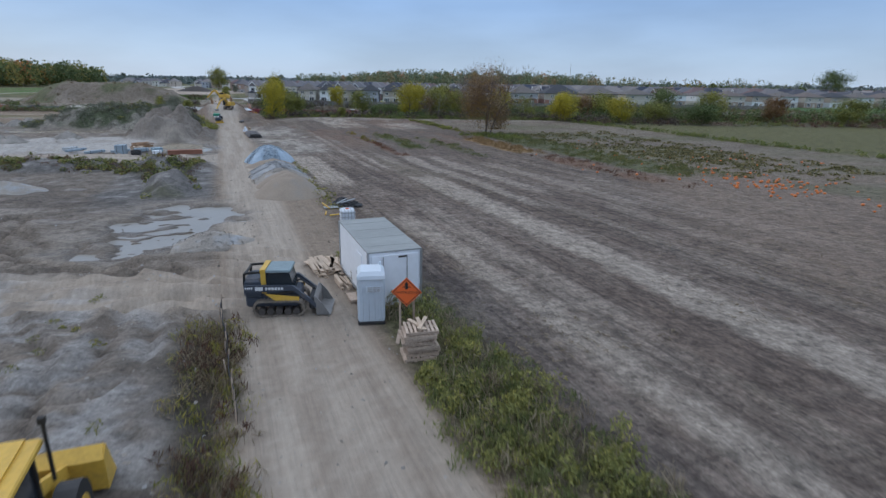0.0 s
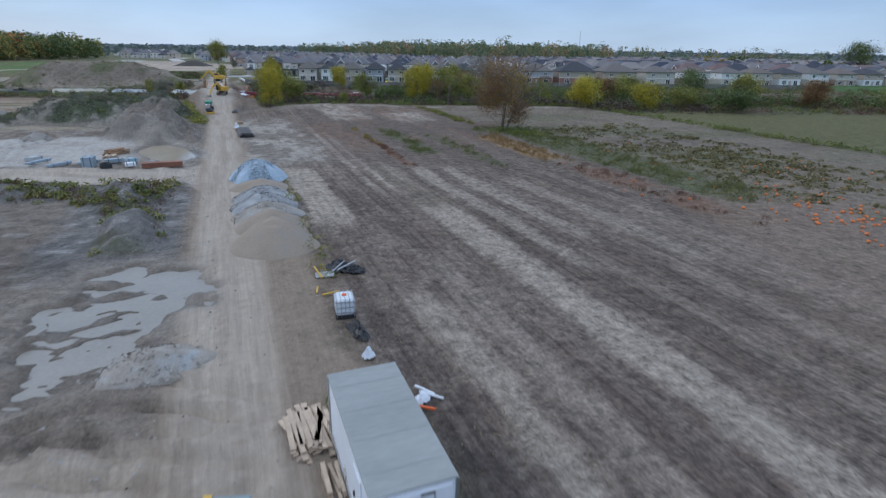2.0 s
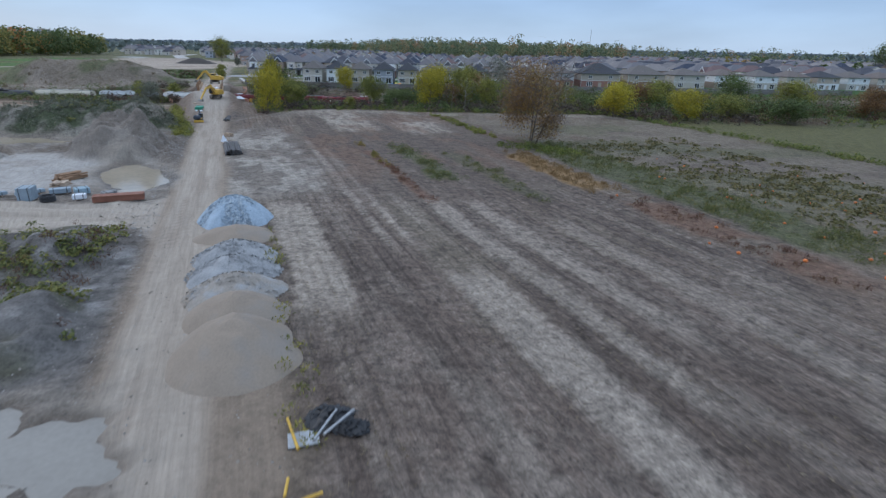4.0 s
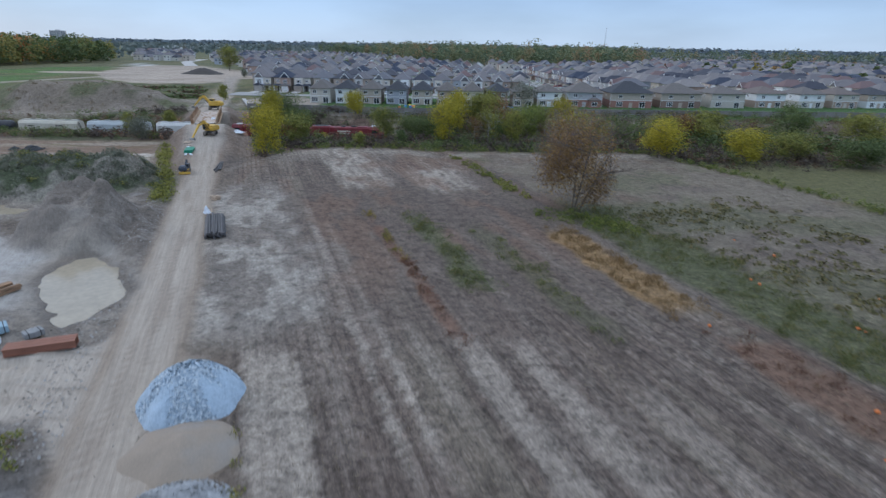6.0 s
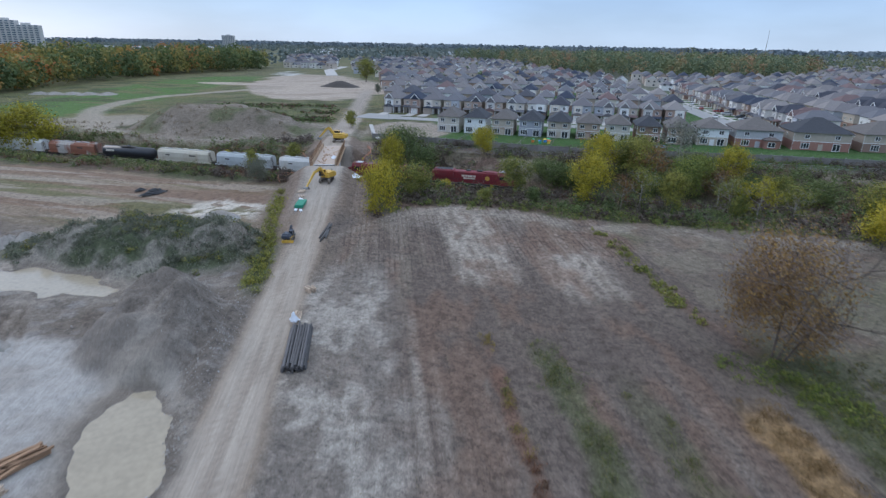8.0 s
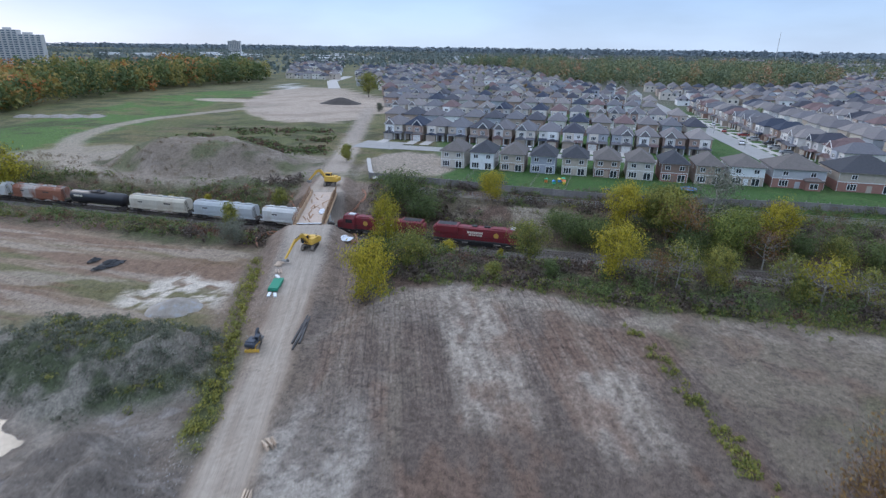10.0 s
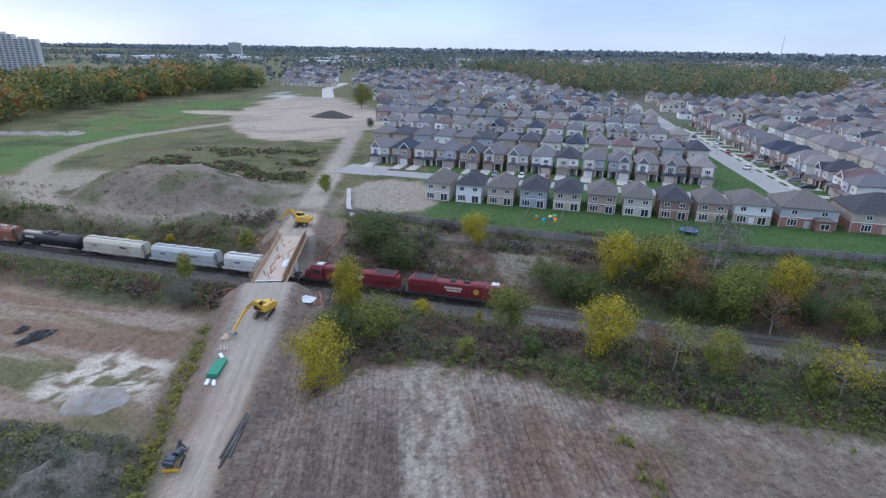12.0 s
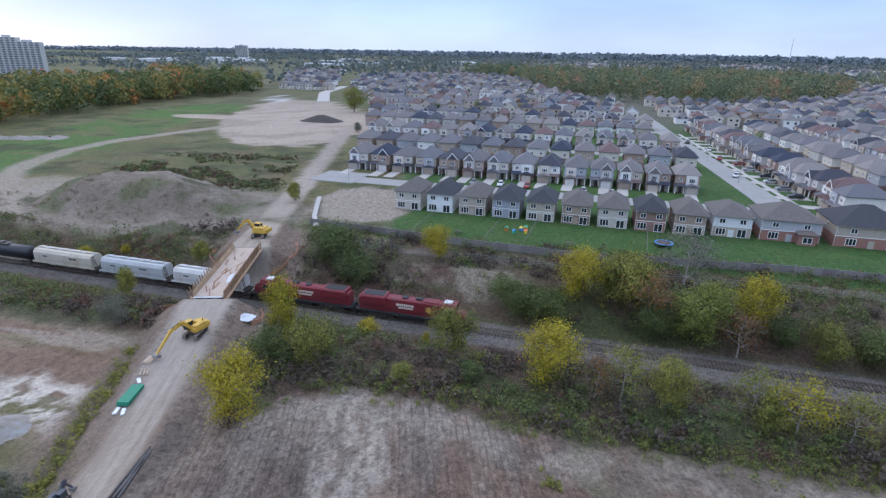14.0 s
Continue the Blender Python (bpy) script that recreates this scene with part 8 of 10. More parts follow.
# street lamps
for x, y in ((-98, 286.5), (-66, 287.5), (-33, 290.5), (23.5, 335), (17, 372), (12, 405)):
    ob = thing("street_lamp", "tall thin grey street lamp beside the road", "street lamp", pose(x, y, ground_z(x, y)), "street lamps")
    part("pole", Geo().tube((0, 0, 0), (0, 0, 7), 0.09, 0.06, n=8), GALV, ob)
    part("arm", Geo().tube((0, 0, 6.9), (1.3, 0, 7.2), 0.04, n=6), GALV, ob)
    part("lamp_head", Geo().box(1.55, 0, 7.2, 0.6, 0.22, 0.12, chamfer=0.03), GALV, ob)

# ---- houses beyond counting ----
r = np.random.default_rng(61)
walls, roofs, panes_g = Geo(), Geo(), Geo()


def far_house(x, y, turn, w, d, h, rise, glass):
    m = pose(x, y, float(z0), 0, 0, turn)
    walls.add([(-w / 2, -d / 2, -0.5), (w / 2, -d / 2, -0.5), (w / 2, d / 2, -0.5), (-w / 2, d / 2, -0.5), (-w / 2, -d / 2, h), (w / 2, -d / 2, h), (w / 2, d / 2, h), (-w / 2, d / 2, h)], [(0, 1, 5, 4), (1, 2, 6, 5), (2, 3, 7, 6), (3, 0, 4, 7)], m)
    o = 0.4
    run = min(w, d) / 2
    if r.uniform() < 0.7:
        roofs.add([(-w / 2 - o, -d / 2 - o, h), (w / 2 + o, -d / 2 - o, h), (w / 2 + o, d / 2 + o, h), (-w / 2 - o, d / 2 + o, h), (0, -d / 2 + run, h + rise), (0, d / 2 - run, h + rise)], [(0, 1, 4), (1, 2, 5, 4), (2, 3, 5), (3, 0, 4, 5)], m)
    else:
        roofs.add([(-w / 2 - o, -d / 2 - o, h), (w / 2 + o, -d / 2 - o, h), (w / 2 + o, d / 2 + o, h), (-w / 2 - o, d / 2 + o, h), (0, -d / 2 - o, h + rise), (0, d / 2 + o, h + rise)], [(1, 2, 5, 4), (3, 0, 4, 5)], m)
        walls.add([(-w / 2, -d / 2, h), (w / 2, -d / 2, h), (0, -d / 2, h + rise * 0.92), (-w / 2, d / 2, h), (w / 2, d / 2, h), (0, d / 2, h + rise * 0.92)], [(0, 1, 2), (5, 4, 3)], m)
    if glass:
        for s in (-1, 1):
            for px, pz in ((-0.25, 3.7), (0.25, 3.7), (0.22, 1.2)):
                a, b, q = px * w - 0.6, px * w + 0.6, s * (d / 2 + 0.05)
                panes_g.add([(a, q, pz - 0.6), (b, q, pz - 0.6), (b, q, pz + 0.6), (a, q, pz + 0.6)], [(0, 1, 2, 3)], m)


cells = []
y = 496.0
while y < 1500:
    cells += [(x + r.normal() * 0.5, y + k + 0.07 * x + 10 * math.sin(x / 130 + y / 200), 4 + 6 * math.sin(x / 150)) for k in (0, 37) for x in np.arange(-900, 900, 9.6)]
    y += 75
while y < 3000:
    cells += [(x + r.normal() * 4, y + r.normal() * 10, r.uniform(0, 180)) for x in np.arange(-1500, 1100, 22)]
    y += 70
cx, cy = np.array([c[0] for c in cells]), np.array([c[1] for c in cells])
ok = (cx > west_limit(cy) + 6) & (mid_wood(cx, cy) < 0.3) & (np.abs(cx - (-8 - (cy - 520) * 0.17)) > 10) & (np.abs(cx - (-262 - (cy - 560) * 0.5)) > 11)
ok &= ~((cy < 600) & (cx < -250)) & (far_woods(cx, cy) < 0.4) & (r.uniform(size=len(cx)) > 0.06)
zs = height(cx, cy)
for i in np.nonzero(ok)[0]:
    z0 = zs[i]
    far_house(cx[i], cy[i], cells[i][2], r.uniform(6.8, 8.2), r.uniform(9.5, 12), r.choice([5.6, 5.6, 5.4, 3.4]), r.uniform(2.5, 3.4), cy[i] < 800)
for x in np.arange(180, 760, 13.5):
    for y in np.arange(318, 500, 36):
        if r.uniform() < 0.8:
            xx, yy = x + r.normal() * 1.5, y + r.normal() * 2 + (x - 180) * 0.12
            z0 = ground_z(xx, yy)
            far_house(xx, yy, r.choice([4, 94]), r.uniform(8, 11), r.uniform(9, 12), r.choice([4.9, 3.2]), 2.4, True)
tagged(part("far_house_walls", walls, ramp_surface("far_wall", WALLS, per_island=True), label="walls of far estate houses packed in rows", kind="stuff"), category="houses")
tagged(part("far_house_roofs", roofs, ramp_surface("far_shingles", ROOFS, 0.95, True), label="grey and brown roofs of far estate houses", kind="stuff"), category="houses")
tagged(part("far_house_windows", panes_g, GLASS_DARK, label="dark windows of far estate houses", kind="stuff"), category="houses")

# ---- far buildings ----
TOWER = surface("tower_wall", (0.5, 0.49, 0.47), 0.8, vary=0.1, scale=0.1, fine=1)
BLUE_GLASS = surface("tower_glass", (0.12, 0.16, 0.2), 0.2, vary=0.2, scale=0.1, fine=1)


def tower(x, y, turn, wide, deep, storeys, label):
    ob = thing("apartment_building", label, "building", pose(x, y, ground_z(x, y), 0, 0, turn))
    h = storeys * 3.0
    part("wall", Geo().box(0, 0, h / 2, wide, deep, h).box(0, 0, h + 1.5, wide * 0.3, deep * 0.5, 3), TOWER, ob)
    n = max(3, int(wide / 6))
    for k in range(n):
        g, b = Geo(), Geo()
        px = -wide / 2 + (k + 0.5) * wide / n
        for s in range(storeys):
            g.box(px, -deep / 2 - 0.02, s * 3 + 1.7, wide / n * 0.62, 0.12, 1.7)
            b.box(px - wide / n * 0.2, -deep / 2 - 0.7, s * 3 + 0.5, wide / n * 0.42, 1.4, 1.1)
        part("window", g, BLUE_GLASS, ob, kind="stuff")
        part("balcony", b, TOWER, ob, kind="stuff")
    return ob


tower(-842, 700, 42, 34, 22, 14, "pale grey apartment tower with stacked balconies")
tower(-880, 672, 42, 30, 22, 15, "pale grey apartment tower with stacked balconies")
tower(-905, 640, 42, 36, 22, 13, "pale grey apartment tower with stacked balconies")
tower(-1400, 1836, 30, 42, 30, 15, "blue-grey office tower far across the suburb")
tower(-861, 686, 42, 26, 22, 16, "pale grey apartment tower with stacked balconies")
mast = thing("radio_mast", "thin grey radio mast on the horizon", "mast", pose(420, 2300, 4))
part("pole", Geo().tube((0, 0, 0), (0, 0, 95), 1.2, 0.5, n=6), GALV, mast)
SHED = surface("pale_cladding", (0.62, 0.63, 0.64), 0.6, vary=0.06)
r = np.random.default_rng(67)
for k in range(22):
    x, y = r.uniform(-1500, -350), r.uniform(1250, 1900)
    ob = tagged(part("warehouse", Geo().box(0, 0, 4, r.uniform(30, 90), r.uniform(25, 50), 8, chamfer=0.4), SHED, label="low pale warehouse far across the suburb", m=pose(x, y, ground_z(x, y), 0, 0, 15)), category="building", group="warehouses")
# ---- things on the building site ----
YELLOW = surface("machine_yellow", (0.60, 0.37, 0.055), 0.5, vary=0.15, scale=1.2, fine=9, second=(0.36, 0.23, 0.06), second_at=(0.6, 0.8))
DARKBLUE = surface("machine_dark_blue", (0.05, 0.06, 0.08), 0.5, vary=0.2, scale=1.5, second=(0.12, 0.1, 0.085), second_at=(0.6, 0.85))
MACHINE_GLASS = surface("machine_glass", (0.03, 0.036, 0.042), 0.12, bump=0)
TRACKR = surface("muddy_track", (0.19, 0.16, 0.13), 0.9, vary=0.35, scale=2, fine=10, bump=0.4)
BUCKET = surface("worn_bucket_steel", (0.24, 0.235, 0.23), 0.5, 0.4, vary=0.25, scale=2)
WHITEP = surface("white_cladding", (0.73, 0.76, 0.8), 0.5, vary=0.05, scale=0.6, fine=4, bump=0.03)
ROOFM = surface("grey_roof_membrane", (0.27, 0.285, 0.28), 0.8, vary=0.14, scale=0.6, fine=6, stretch=(0.4, 2.2, 1))
ALU = surface("bare_aluminium", (0.42, 0.43, 0.44), 0.4, 0.8)
PLASTIC = surface("pale_toilet_plastic", (0.48, 0.54, 0.6), 0.45, vary=0.06, bump=0.03)
PLASTIC2 = surface("white_toilet_plastic", (0.60, 0.66, 0.72), 0.4, vary=0.05, bump=0.03)
SIGN_O = surface("orange_sign_sheet", (0.72, 0.13, 0.025), 0.55, vary=0.06, bump=0.02)
BLACK_S = surface("black_sign_print", (0.015, 0.014, 0.013), 0.6)
PALLET_W = surface("weathered_pallet_wood", (0.42, 0.33, 0.26), 0.9, vary=0.25, scale=1.5, fine=14, spread=0.2)
LUMBER = surface("fresh_lumber", (0.46, 0.36, 0.27), 0.85, vary=0.22, scale=1.5, fine=14, spread=0.2)
BLUEWRAP = surface("blue_bundle_wrap", (0.26, 0.32, 0.37), 0.5, vary=0.2, scale=2)
REDSTEEL = surface("red_primer_steel", (0.25, 0.11, 0.07), 0.7, vary=0.2, scale=1.2)
DARKPIPE = surface("dark_pile_timber", (0.085, 0.08, 0.08), 0.7, vary=0.3, scale=1.5, fine=10, spread=0.35)
GREEN_M = surface("green_mat", (0.02, 0.22, 0.13), 0.6, vary=0.15)
TARP = surface("black_tarpaulin", (0.02, 0.021, 0.024), 0.5, vary=0.3)


def crawler(parent, x, y, length, wide, high, along="y", name="track"):
    """One crawler track with its wheels; runs along local y, or x."""
    m = pose(x, y, 0, 0, 0, 90 if along == "x" else 0)
    h, q = high / 2, length / 2
    outline = []
    for k in range(9):
        a = -math.pi / 2 + math.pi * k / 8
        outline.append((q - h + h * math.cos(a), h + h * math.sin(a)))
    for k in range(9):
        a = math.pi / 2 + math.pi * k / 8
        outline.append((-(q - h) + h * math.cos(a), h + h * math.sin(a)))
    turn = m @ pose(0, 0, 0, 0, 0, 90)
    n = len(outline)
    g = Geo()
    inner = [(px * 0.94, (pz - h) * 0.82 + h) for px, pz in outline]
    vs = [(px, sy * wide / 2, pz) for sy in (-1, 1) for px, pz in outline] + [(px, sy * wide / 2, pz) for sy in (-1, 1) for px, pz in inner]
    fs = []
    for i in range(n):
        j = (i + 1) % n
        fs += [(i, j, n + j, n + i), (2 * n + j, 2 * n + i, 3 * n + i, 3 * n + j), (j, i, 2 * n + i, 2 * n + j), (n + i, n + j, 3 * n + j, 3 * n + i)]
    g.add(vs, fs, turn)
    tr = part(name, g, TRACKR, parent)
    cleat = Geo()
    for i in range(n):
        p0, p1 = outline[i], outline[(i + 1) % n]
        steps = max(1, int(math.dist(p0, p1) / 0.16))
        for s in range(steps):
            t = (s + 0.5) / steps
            px, pz = p0[0] + (p1[0] - p0[0]) * t, p0[1] + (p1[1] - p0[1]) * t
            cleat.box(px, 0, pz, 0.06, wide * 1.02, 0.06, turn)
    part("tread", cleat, TRACKR, tr, kind="stuff")
    for k in range(5):
        px = -(q - h) + (2 * (q - h)) * k / 4
        part("roller", Geo().tube((px, -wide * 0.42, h * 0.62), (px, wide * 0.42, h * 0.62), h * 0.42, n=12, m=turn), GRIME, tr)
    return tr


def excavator(x, y, z, body_turn, track_turn, scale, reach, label, paint=None, cab_paint=None, drop=0.0, blade=False):
    """A tracked excavator; its boom points along body_turn's local -y."""
    paint = paint or YELLOW
    ob = thing("excavator", label, "excavator", pose(x, y, z) @ Matrix.Scale(scale, 4), "excavators")
    for s in (-1, 1):
        holder = pose(0, 0, 0, 0, 0, track_turn)
        tr = crawler(ob, 0, 0, 3.9, 0.6, 0.95)
        tr.matrix_basis = holder @ pose(s * 1.1, 0, 0)
    part("car_body", Geo().box(0, 0, 0.75, 1.6, 2.0, 0.5, chamfer=0.1).tube((0, 0, 0.9), (0, 0, 1.15), 0.7, n=16), GRIME, ob, m=pose(0, 0, 0, 0, 0, track_turn))
    t = pose(0, 0, 0, 0, 0, body_turn)
    part("house", Geo().box(0.1, 0.55, 1.6, 2.5, 3.1, 0.9, chamfer=0.12).box(0.75, 0.3, 2.2, 1.1, 2.2, 0.5, chamfer=0.1), paint, ob, m=t)
    part("engine_hood", Geo().box(0.2, 1.2, 2.25, 2.2, 1.4, 0.5, chamfer=0.15), paint, ob, m=t)
    part("counterweight", Geo().box(0, 2.2, 1.7, 2.5, 0.7, 1.05, chamfer=0.22), paint, ob, m=t)
    part("exhaust_pipe", Geo().tube((0.7, 1.4, 2.4), (0.7, 1.4, 3.0), 0.07, n=8), GRIME, ob, m=t)
    cab = part("cab", Geo().box(-0.75, -0.55, 2.15, 0.98, 1.5, 1.5, chamfer=0.1), cab_paint or MACHINE_GLASS, ob, m=t)
    part("cab_roof", Geo().box(-0.75, -0.55, 2.93, 1.02, 1.55, 0.1, chamfer=0.04), paint, cab)
    for px, py in ((-1.22, -1.28), (-0.28, -1.28), (-1.22, 0.18), (-0.28, 0.18)):
        part("cab_post", Geo().box(px, py, 2.15, 0.09, 0.09, 1.55), paint, cab)
    a, b, c = Vector((0.1, -0.6, 1.6)), Vector((0.1, -2.4, 3.7)), Vector((0.1, -0.55 * reach - 0.6, 3.2 - drop * 0.3))
    e = Vector((0.1, -reach, 0.9 - drop))

    def limb(p, q, w0, w1, thick):
        d = (q - p).normalized()
        n1 = Vector((0, -d.z, d.y))
        return Geo().loft([[tuple(p + n1 * w0 + Vector((-thick, 0, 0))), tuple(p + n1 * w0 + Vector((thick, 0, 0))), tuple(p - n1 * w0 + Vector((thick, 0, 0))), tuple(p - n1 * w0 + Vector((-thick, 0, 0)))], [tuple(q + n1 * w1 + Vector((-thick, 0, 0))), tuple(q + n1 * w1 + Vector((thick, 0, 0))), tuple(q - n1 * w1 + Vector((thick, 0, 0))), tuple(q - n1 * w1 + Vector((-thick, 0, 0)))]])

    boom = part("boom", limb(a, b, 0.26, 0.36, 0.2), paint, ob, m=t)
    part("boom_front", limb(b, c, 0.36, 0.22, 0.2), paint, boom)
    part("stick", limb(c + Vector((0, 0.5, 0.25)), e, 0.27, 0.14, 0.15), paint, ob, m=t)
    for s in (-0.28, 0.28):
        part("boom_cylinder", Geo().tube((0.1 + s, -0.9, 1.4), (0.1 + s, -2.3, 3.0), 0.08, n=8), GRIME, boom)
    part("stick_cylinder", Geo().tube((0.1, -2.3, 4.05), tuple(c + Vector((0, 0.5, 0.45))), 0.09, n=8), GRIME, boom)
    if blade:
        part("dozer_blade", Geo().box(0, -2.6, 0.45, 3.4, 0.22, 0.8, chamfer=0.06).bar((-0.6, -1.2, 0.6), (-0.6, -2.6, 0.5), 0.25, 0.25).bar((0.6, -1.2, 0.6), (0.6, -2.6, 0.5), 0.25, 0.25), YELLOW, ob, "yellow dozer blade", m=pose(0, 0, 0, 0, 0, track_turn))
        part("side_panel", Geo().box(0.1, 0.6, 1.3, 2.56, 2.6, 0.4, chamfer=0.08), YELLOW, ob, "yellow lower side panel", m=t)
    bk = Geo()
    ring = []
    for k in range(7):
        ang = radians(-30 + 35 * k)
        ring.append((0.5 * math.cos(ang), 0.5 * math.sin(ang)))
    bk.loft([[(0.1 + s * 0.55, e.y + py, e.z - 0.35 + pz) for py, pz in ring] for s in (-1, 1)], m=None)
    part("bucket", bk, BUCKET, ob, m=t)
    return ob


def at(x, y, dz=0.0, rz=0.0):
    return pose(x, y, ground_z(x, y) + dz, 0, 0, rz)


excavator(-68.9, 187.6, ground_z(-68.9, 187.6), -6, 14, 0.84, 8.0, "yellow tracked excavator reaching down beside the haul road", drop=0.6)
excavator(-87.5, 227.0, ground_z(-87.5, 227.0), -83, 24, 1.0, 5.6, "yellow tracked excavator beyond the unfinished bridge", drop=0.0)
excavator(-59.0, 158.5, ground_z(-59.0, 158.5), 190, 24, 0.52, 3.7, "small yellow and dark mini excavator beside the ditch", paint=DARKBLUE, blade=True)

# compact track loader
ctl = thing("track_loader", "muddy dark blue compact track loader with a raised cab", "loader", at(-7.95, 48.65, 0.02, 8) @ Matrix.Scale(0.93, 4))
for s in (-1, 1):
    crawler(ctl, 0.05, s * 0.78, 2.35, 0.42, 0.78, "x")
    arm = part("lift_arm", Geo().loft([[(-1.45, s * 0.88 + q, z) for q, z in ((-0.08, 1.55), (0.08, 1.55), (0.08, 1.2), (-0.08, 1.2))], [(0.75, s * 0.88 + q, z) for q, z in ((-0.08, 1.5), (0.08, 1.5), (0.08, 1.28), (-0.08, 1.28))], [(1.75, s * 0.88 + q, z) for q, z in ((-0.08, 0.62), (0.08, 0.62), (0.08, 0.4), (-0.08, 0.4))]]), DARKBLUE, ctl)
    part("arm_cylinder", Geo().tube((-0.6, s * 0.8, 1.0), (0.9, s * 0.8, 1.2), 0.05, n=8), GRIME, arm)
    part("yellow_stripe", Geo().add([(-0.55, s * 0.975, 1.16), (1.0, s * 0.975, 0.98), (1.0, s * 0.975, 0.8), (-0.1, s * 0.975, 0.8)], [(0, 1, 2, 3) if s < 0 else (3, 2, 1, 0)]), YELLOW, ctl, "yellow side panel")
    g = Geo()
    bar_row(g, -0.95, 1.39, s * 0.975, (0.34,), 0.17)
    bar_row(g, -0.5, 1.39, s * 0.975, (0.1, 0.1, 0.1, 0.1, 0.1, 0.1), 0.12, 0.04)
    bar_row(g, -1.4, 1.42, s * 0.975, (0.06, 0.06, 0.06, 0.06), 0.09, 0.03)
    part("lettering", g, FRAME_W, ctl, "pale lettering bars", kind="stuff")
part("chassis", Geo().box(-0.25, 0, 0.75, 2.5, 1.3, 0.8, chamfer=0.08), DARKBLUE, ctl)
part("engine_hood", Geo().box(-1.1, 0, 1.3, 0.9, 1.5, 0.95, chamfer=0.12), DARKBLUE, ctl)
part("cab", Geo().loft([[(-0.75, -0.62, 1.15), (0.75, -0.62, 1.15), (0.75, 0.62, 1.15), (-0.75, 0.62, 1.15)], [(-0.7, -0.6, 2.05), (0.55, -0.6, 2.05), (0.55, 0.6, 2.05), (-0.7, 0.6, 2.05)]]), MACHINE_GLASS, ctl)
part("cab_roof", Geo().box(0.0, 0, 2.12, 1.25, 1.4, 0.14, chamfer=0.05), surface("dusty_green_roof", (0.2, 0.26, 0.28), 0.6, vary=0.2), ctl, "dusty grey-green cab roof")
part("roll_frame", Geo().box(-0.62, 0, 1.65, 0.22, 1.42, 1.15).box(-0.62, 0, 2.16, 0.24, 1.44, 0.14), YELLOW, ctl, "yellow roll-over frame")
for py in (-0.66, 0.66):
    part("rear_frame", Geo().bar((-0.65, py, 2.1), (-1.45, py, 2.05), 0.08, 0.1).bar((-1.45, py, 2.05), (-1.5, py, 1.5), 0.08, 0.1), BLACK_S, ctl)
part("rear_guard", Geo().box(-1.42, 0, 2.02, 0.1, 1.3, 0.08), BLACK_S, ctl)
part("front_linkage", Geo().box(1.55, 0, 0.55, 0.3, 1.5, 0.6, chamfer=0.05), BLACK_P, ctl)
part("hoses", Geo().tube((0.9, 0.5, 1.3), (1.6, 0.45, 0.8), 0.04, n=6).tube((0.9, 0.4, 1.35), (1.6, 0.35, 0.85), 0.04, n=6), BLACK_P, ctl)
bk = Geo().loft([[(x, s * 0.95, z) for x, z in ((1.75, 0.05), (2.4, 0.02), (2.42, 0.06), (1.85, 0.12), (1.83, 0.75), (1.7, 0.98), (1.66, 0.96))] for s in (-1, 1)])
bucket = part("bucket", bk, BUCKET, ctl)
for s in (-1, 1):
    part("bucket_side", Geo().slab([(1.75, 0.05), (2.36, 0.05), (2.05, 0.6), (1.75, 0.95)], s * 0.95 - 0.02, s * 0.95 + 0.02), BUCKET, bucket)

# yellow wheel loader at the roadside
wl_ = thing("wheel_loader", "yellow wheel loader with its bucket lowered on bare ground", "loader", at(-8.6, 34.25, 0, 22))
part("rear_frame", Geo().box(0, -1.6, 1.2, 1.5, 2.6, 0.9, chamfer=0.12), YELLOW, wl_)
part("engine_hood", Geo().box(0, -1.9, 1.85, 1.3, 1.9, 0.6, chamfer=0.12), YELLOW, wl_)
cab = part("cab", Geo().box(0, -0.25, 2.1, 1.3, 1.35, 1.4, chamfer=0.08), MACHINE_GLASS, wl_)
part("cab_roof", Geo().box(0, -0.35, 2.86, 1.75, 1.8, 0.14, chamfer=0.06).box(0, -0.35, 2.95, 1.2, 1.7, 0.05), YELLOW, cab, "flat yellow canopy roof")
for px, py in ((-0.66, 0.4), (0.66, 0.4), (-0.66, -0.9), (0.66, -0.9)):
    part("cab_post", Geo().box(px, py, 2.1, 0.09, 0.09, 1.5), BLACK_S, cab)
part("front_frame", Geo().box(0, 1.0, 1.0, 0.9, 1.2, 0.6, chamfer=0.1), YELLOW, wl_)
for s in (-1, 1):
    part("lift_arm", Geo().bar((s * 0.45, 0.7, 1.6), (s * 0.45, 2.5, 0.75), 0.14, 0.3), YELLOW, wl_)
    part("lift_cylinder", Geo().tube((s * 0.3, 0.6, 1.0), (s * 0.4, 1.9, 1.1), 0.07, n=8), ALU, wl_)
    for py in (-1.8, 1.15):
        w = part("wheel", Geo().tube((s * 0.65, py, 0.65), (s * 1.1, py, 0.65), 0.65, n=18), BLACK_P, wl_)
        part("rim", Geo().tube((s * 1.05, py, 0.65), (s * 1.13, py, 0.65), 0.32, n=12), YELLOW, w)
    part("lamp_post", Geo().tube((s * 0.95, 0.45, 2.0), (s * 0.95, 0.45, 3.3), 0.04, n=6).box(s * 0.95, 0.45, 3.35, 0.12, 0.12, 0.14), BLACK_S, wl_)
part("bucket", Geo().loft([[(s * 1.22, y_, z_) for y_, z_ in ((2.45, 0.1), (3.3, 0.03), (3.32, 0.09), (2.6, 0.2), (2.5, 0.85), (2.75, 1.15), (2.7, 1.2), (2.38, 0.95))] for s in (-1, 1)]), YELLOW, wl_)
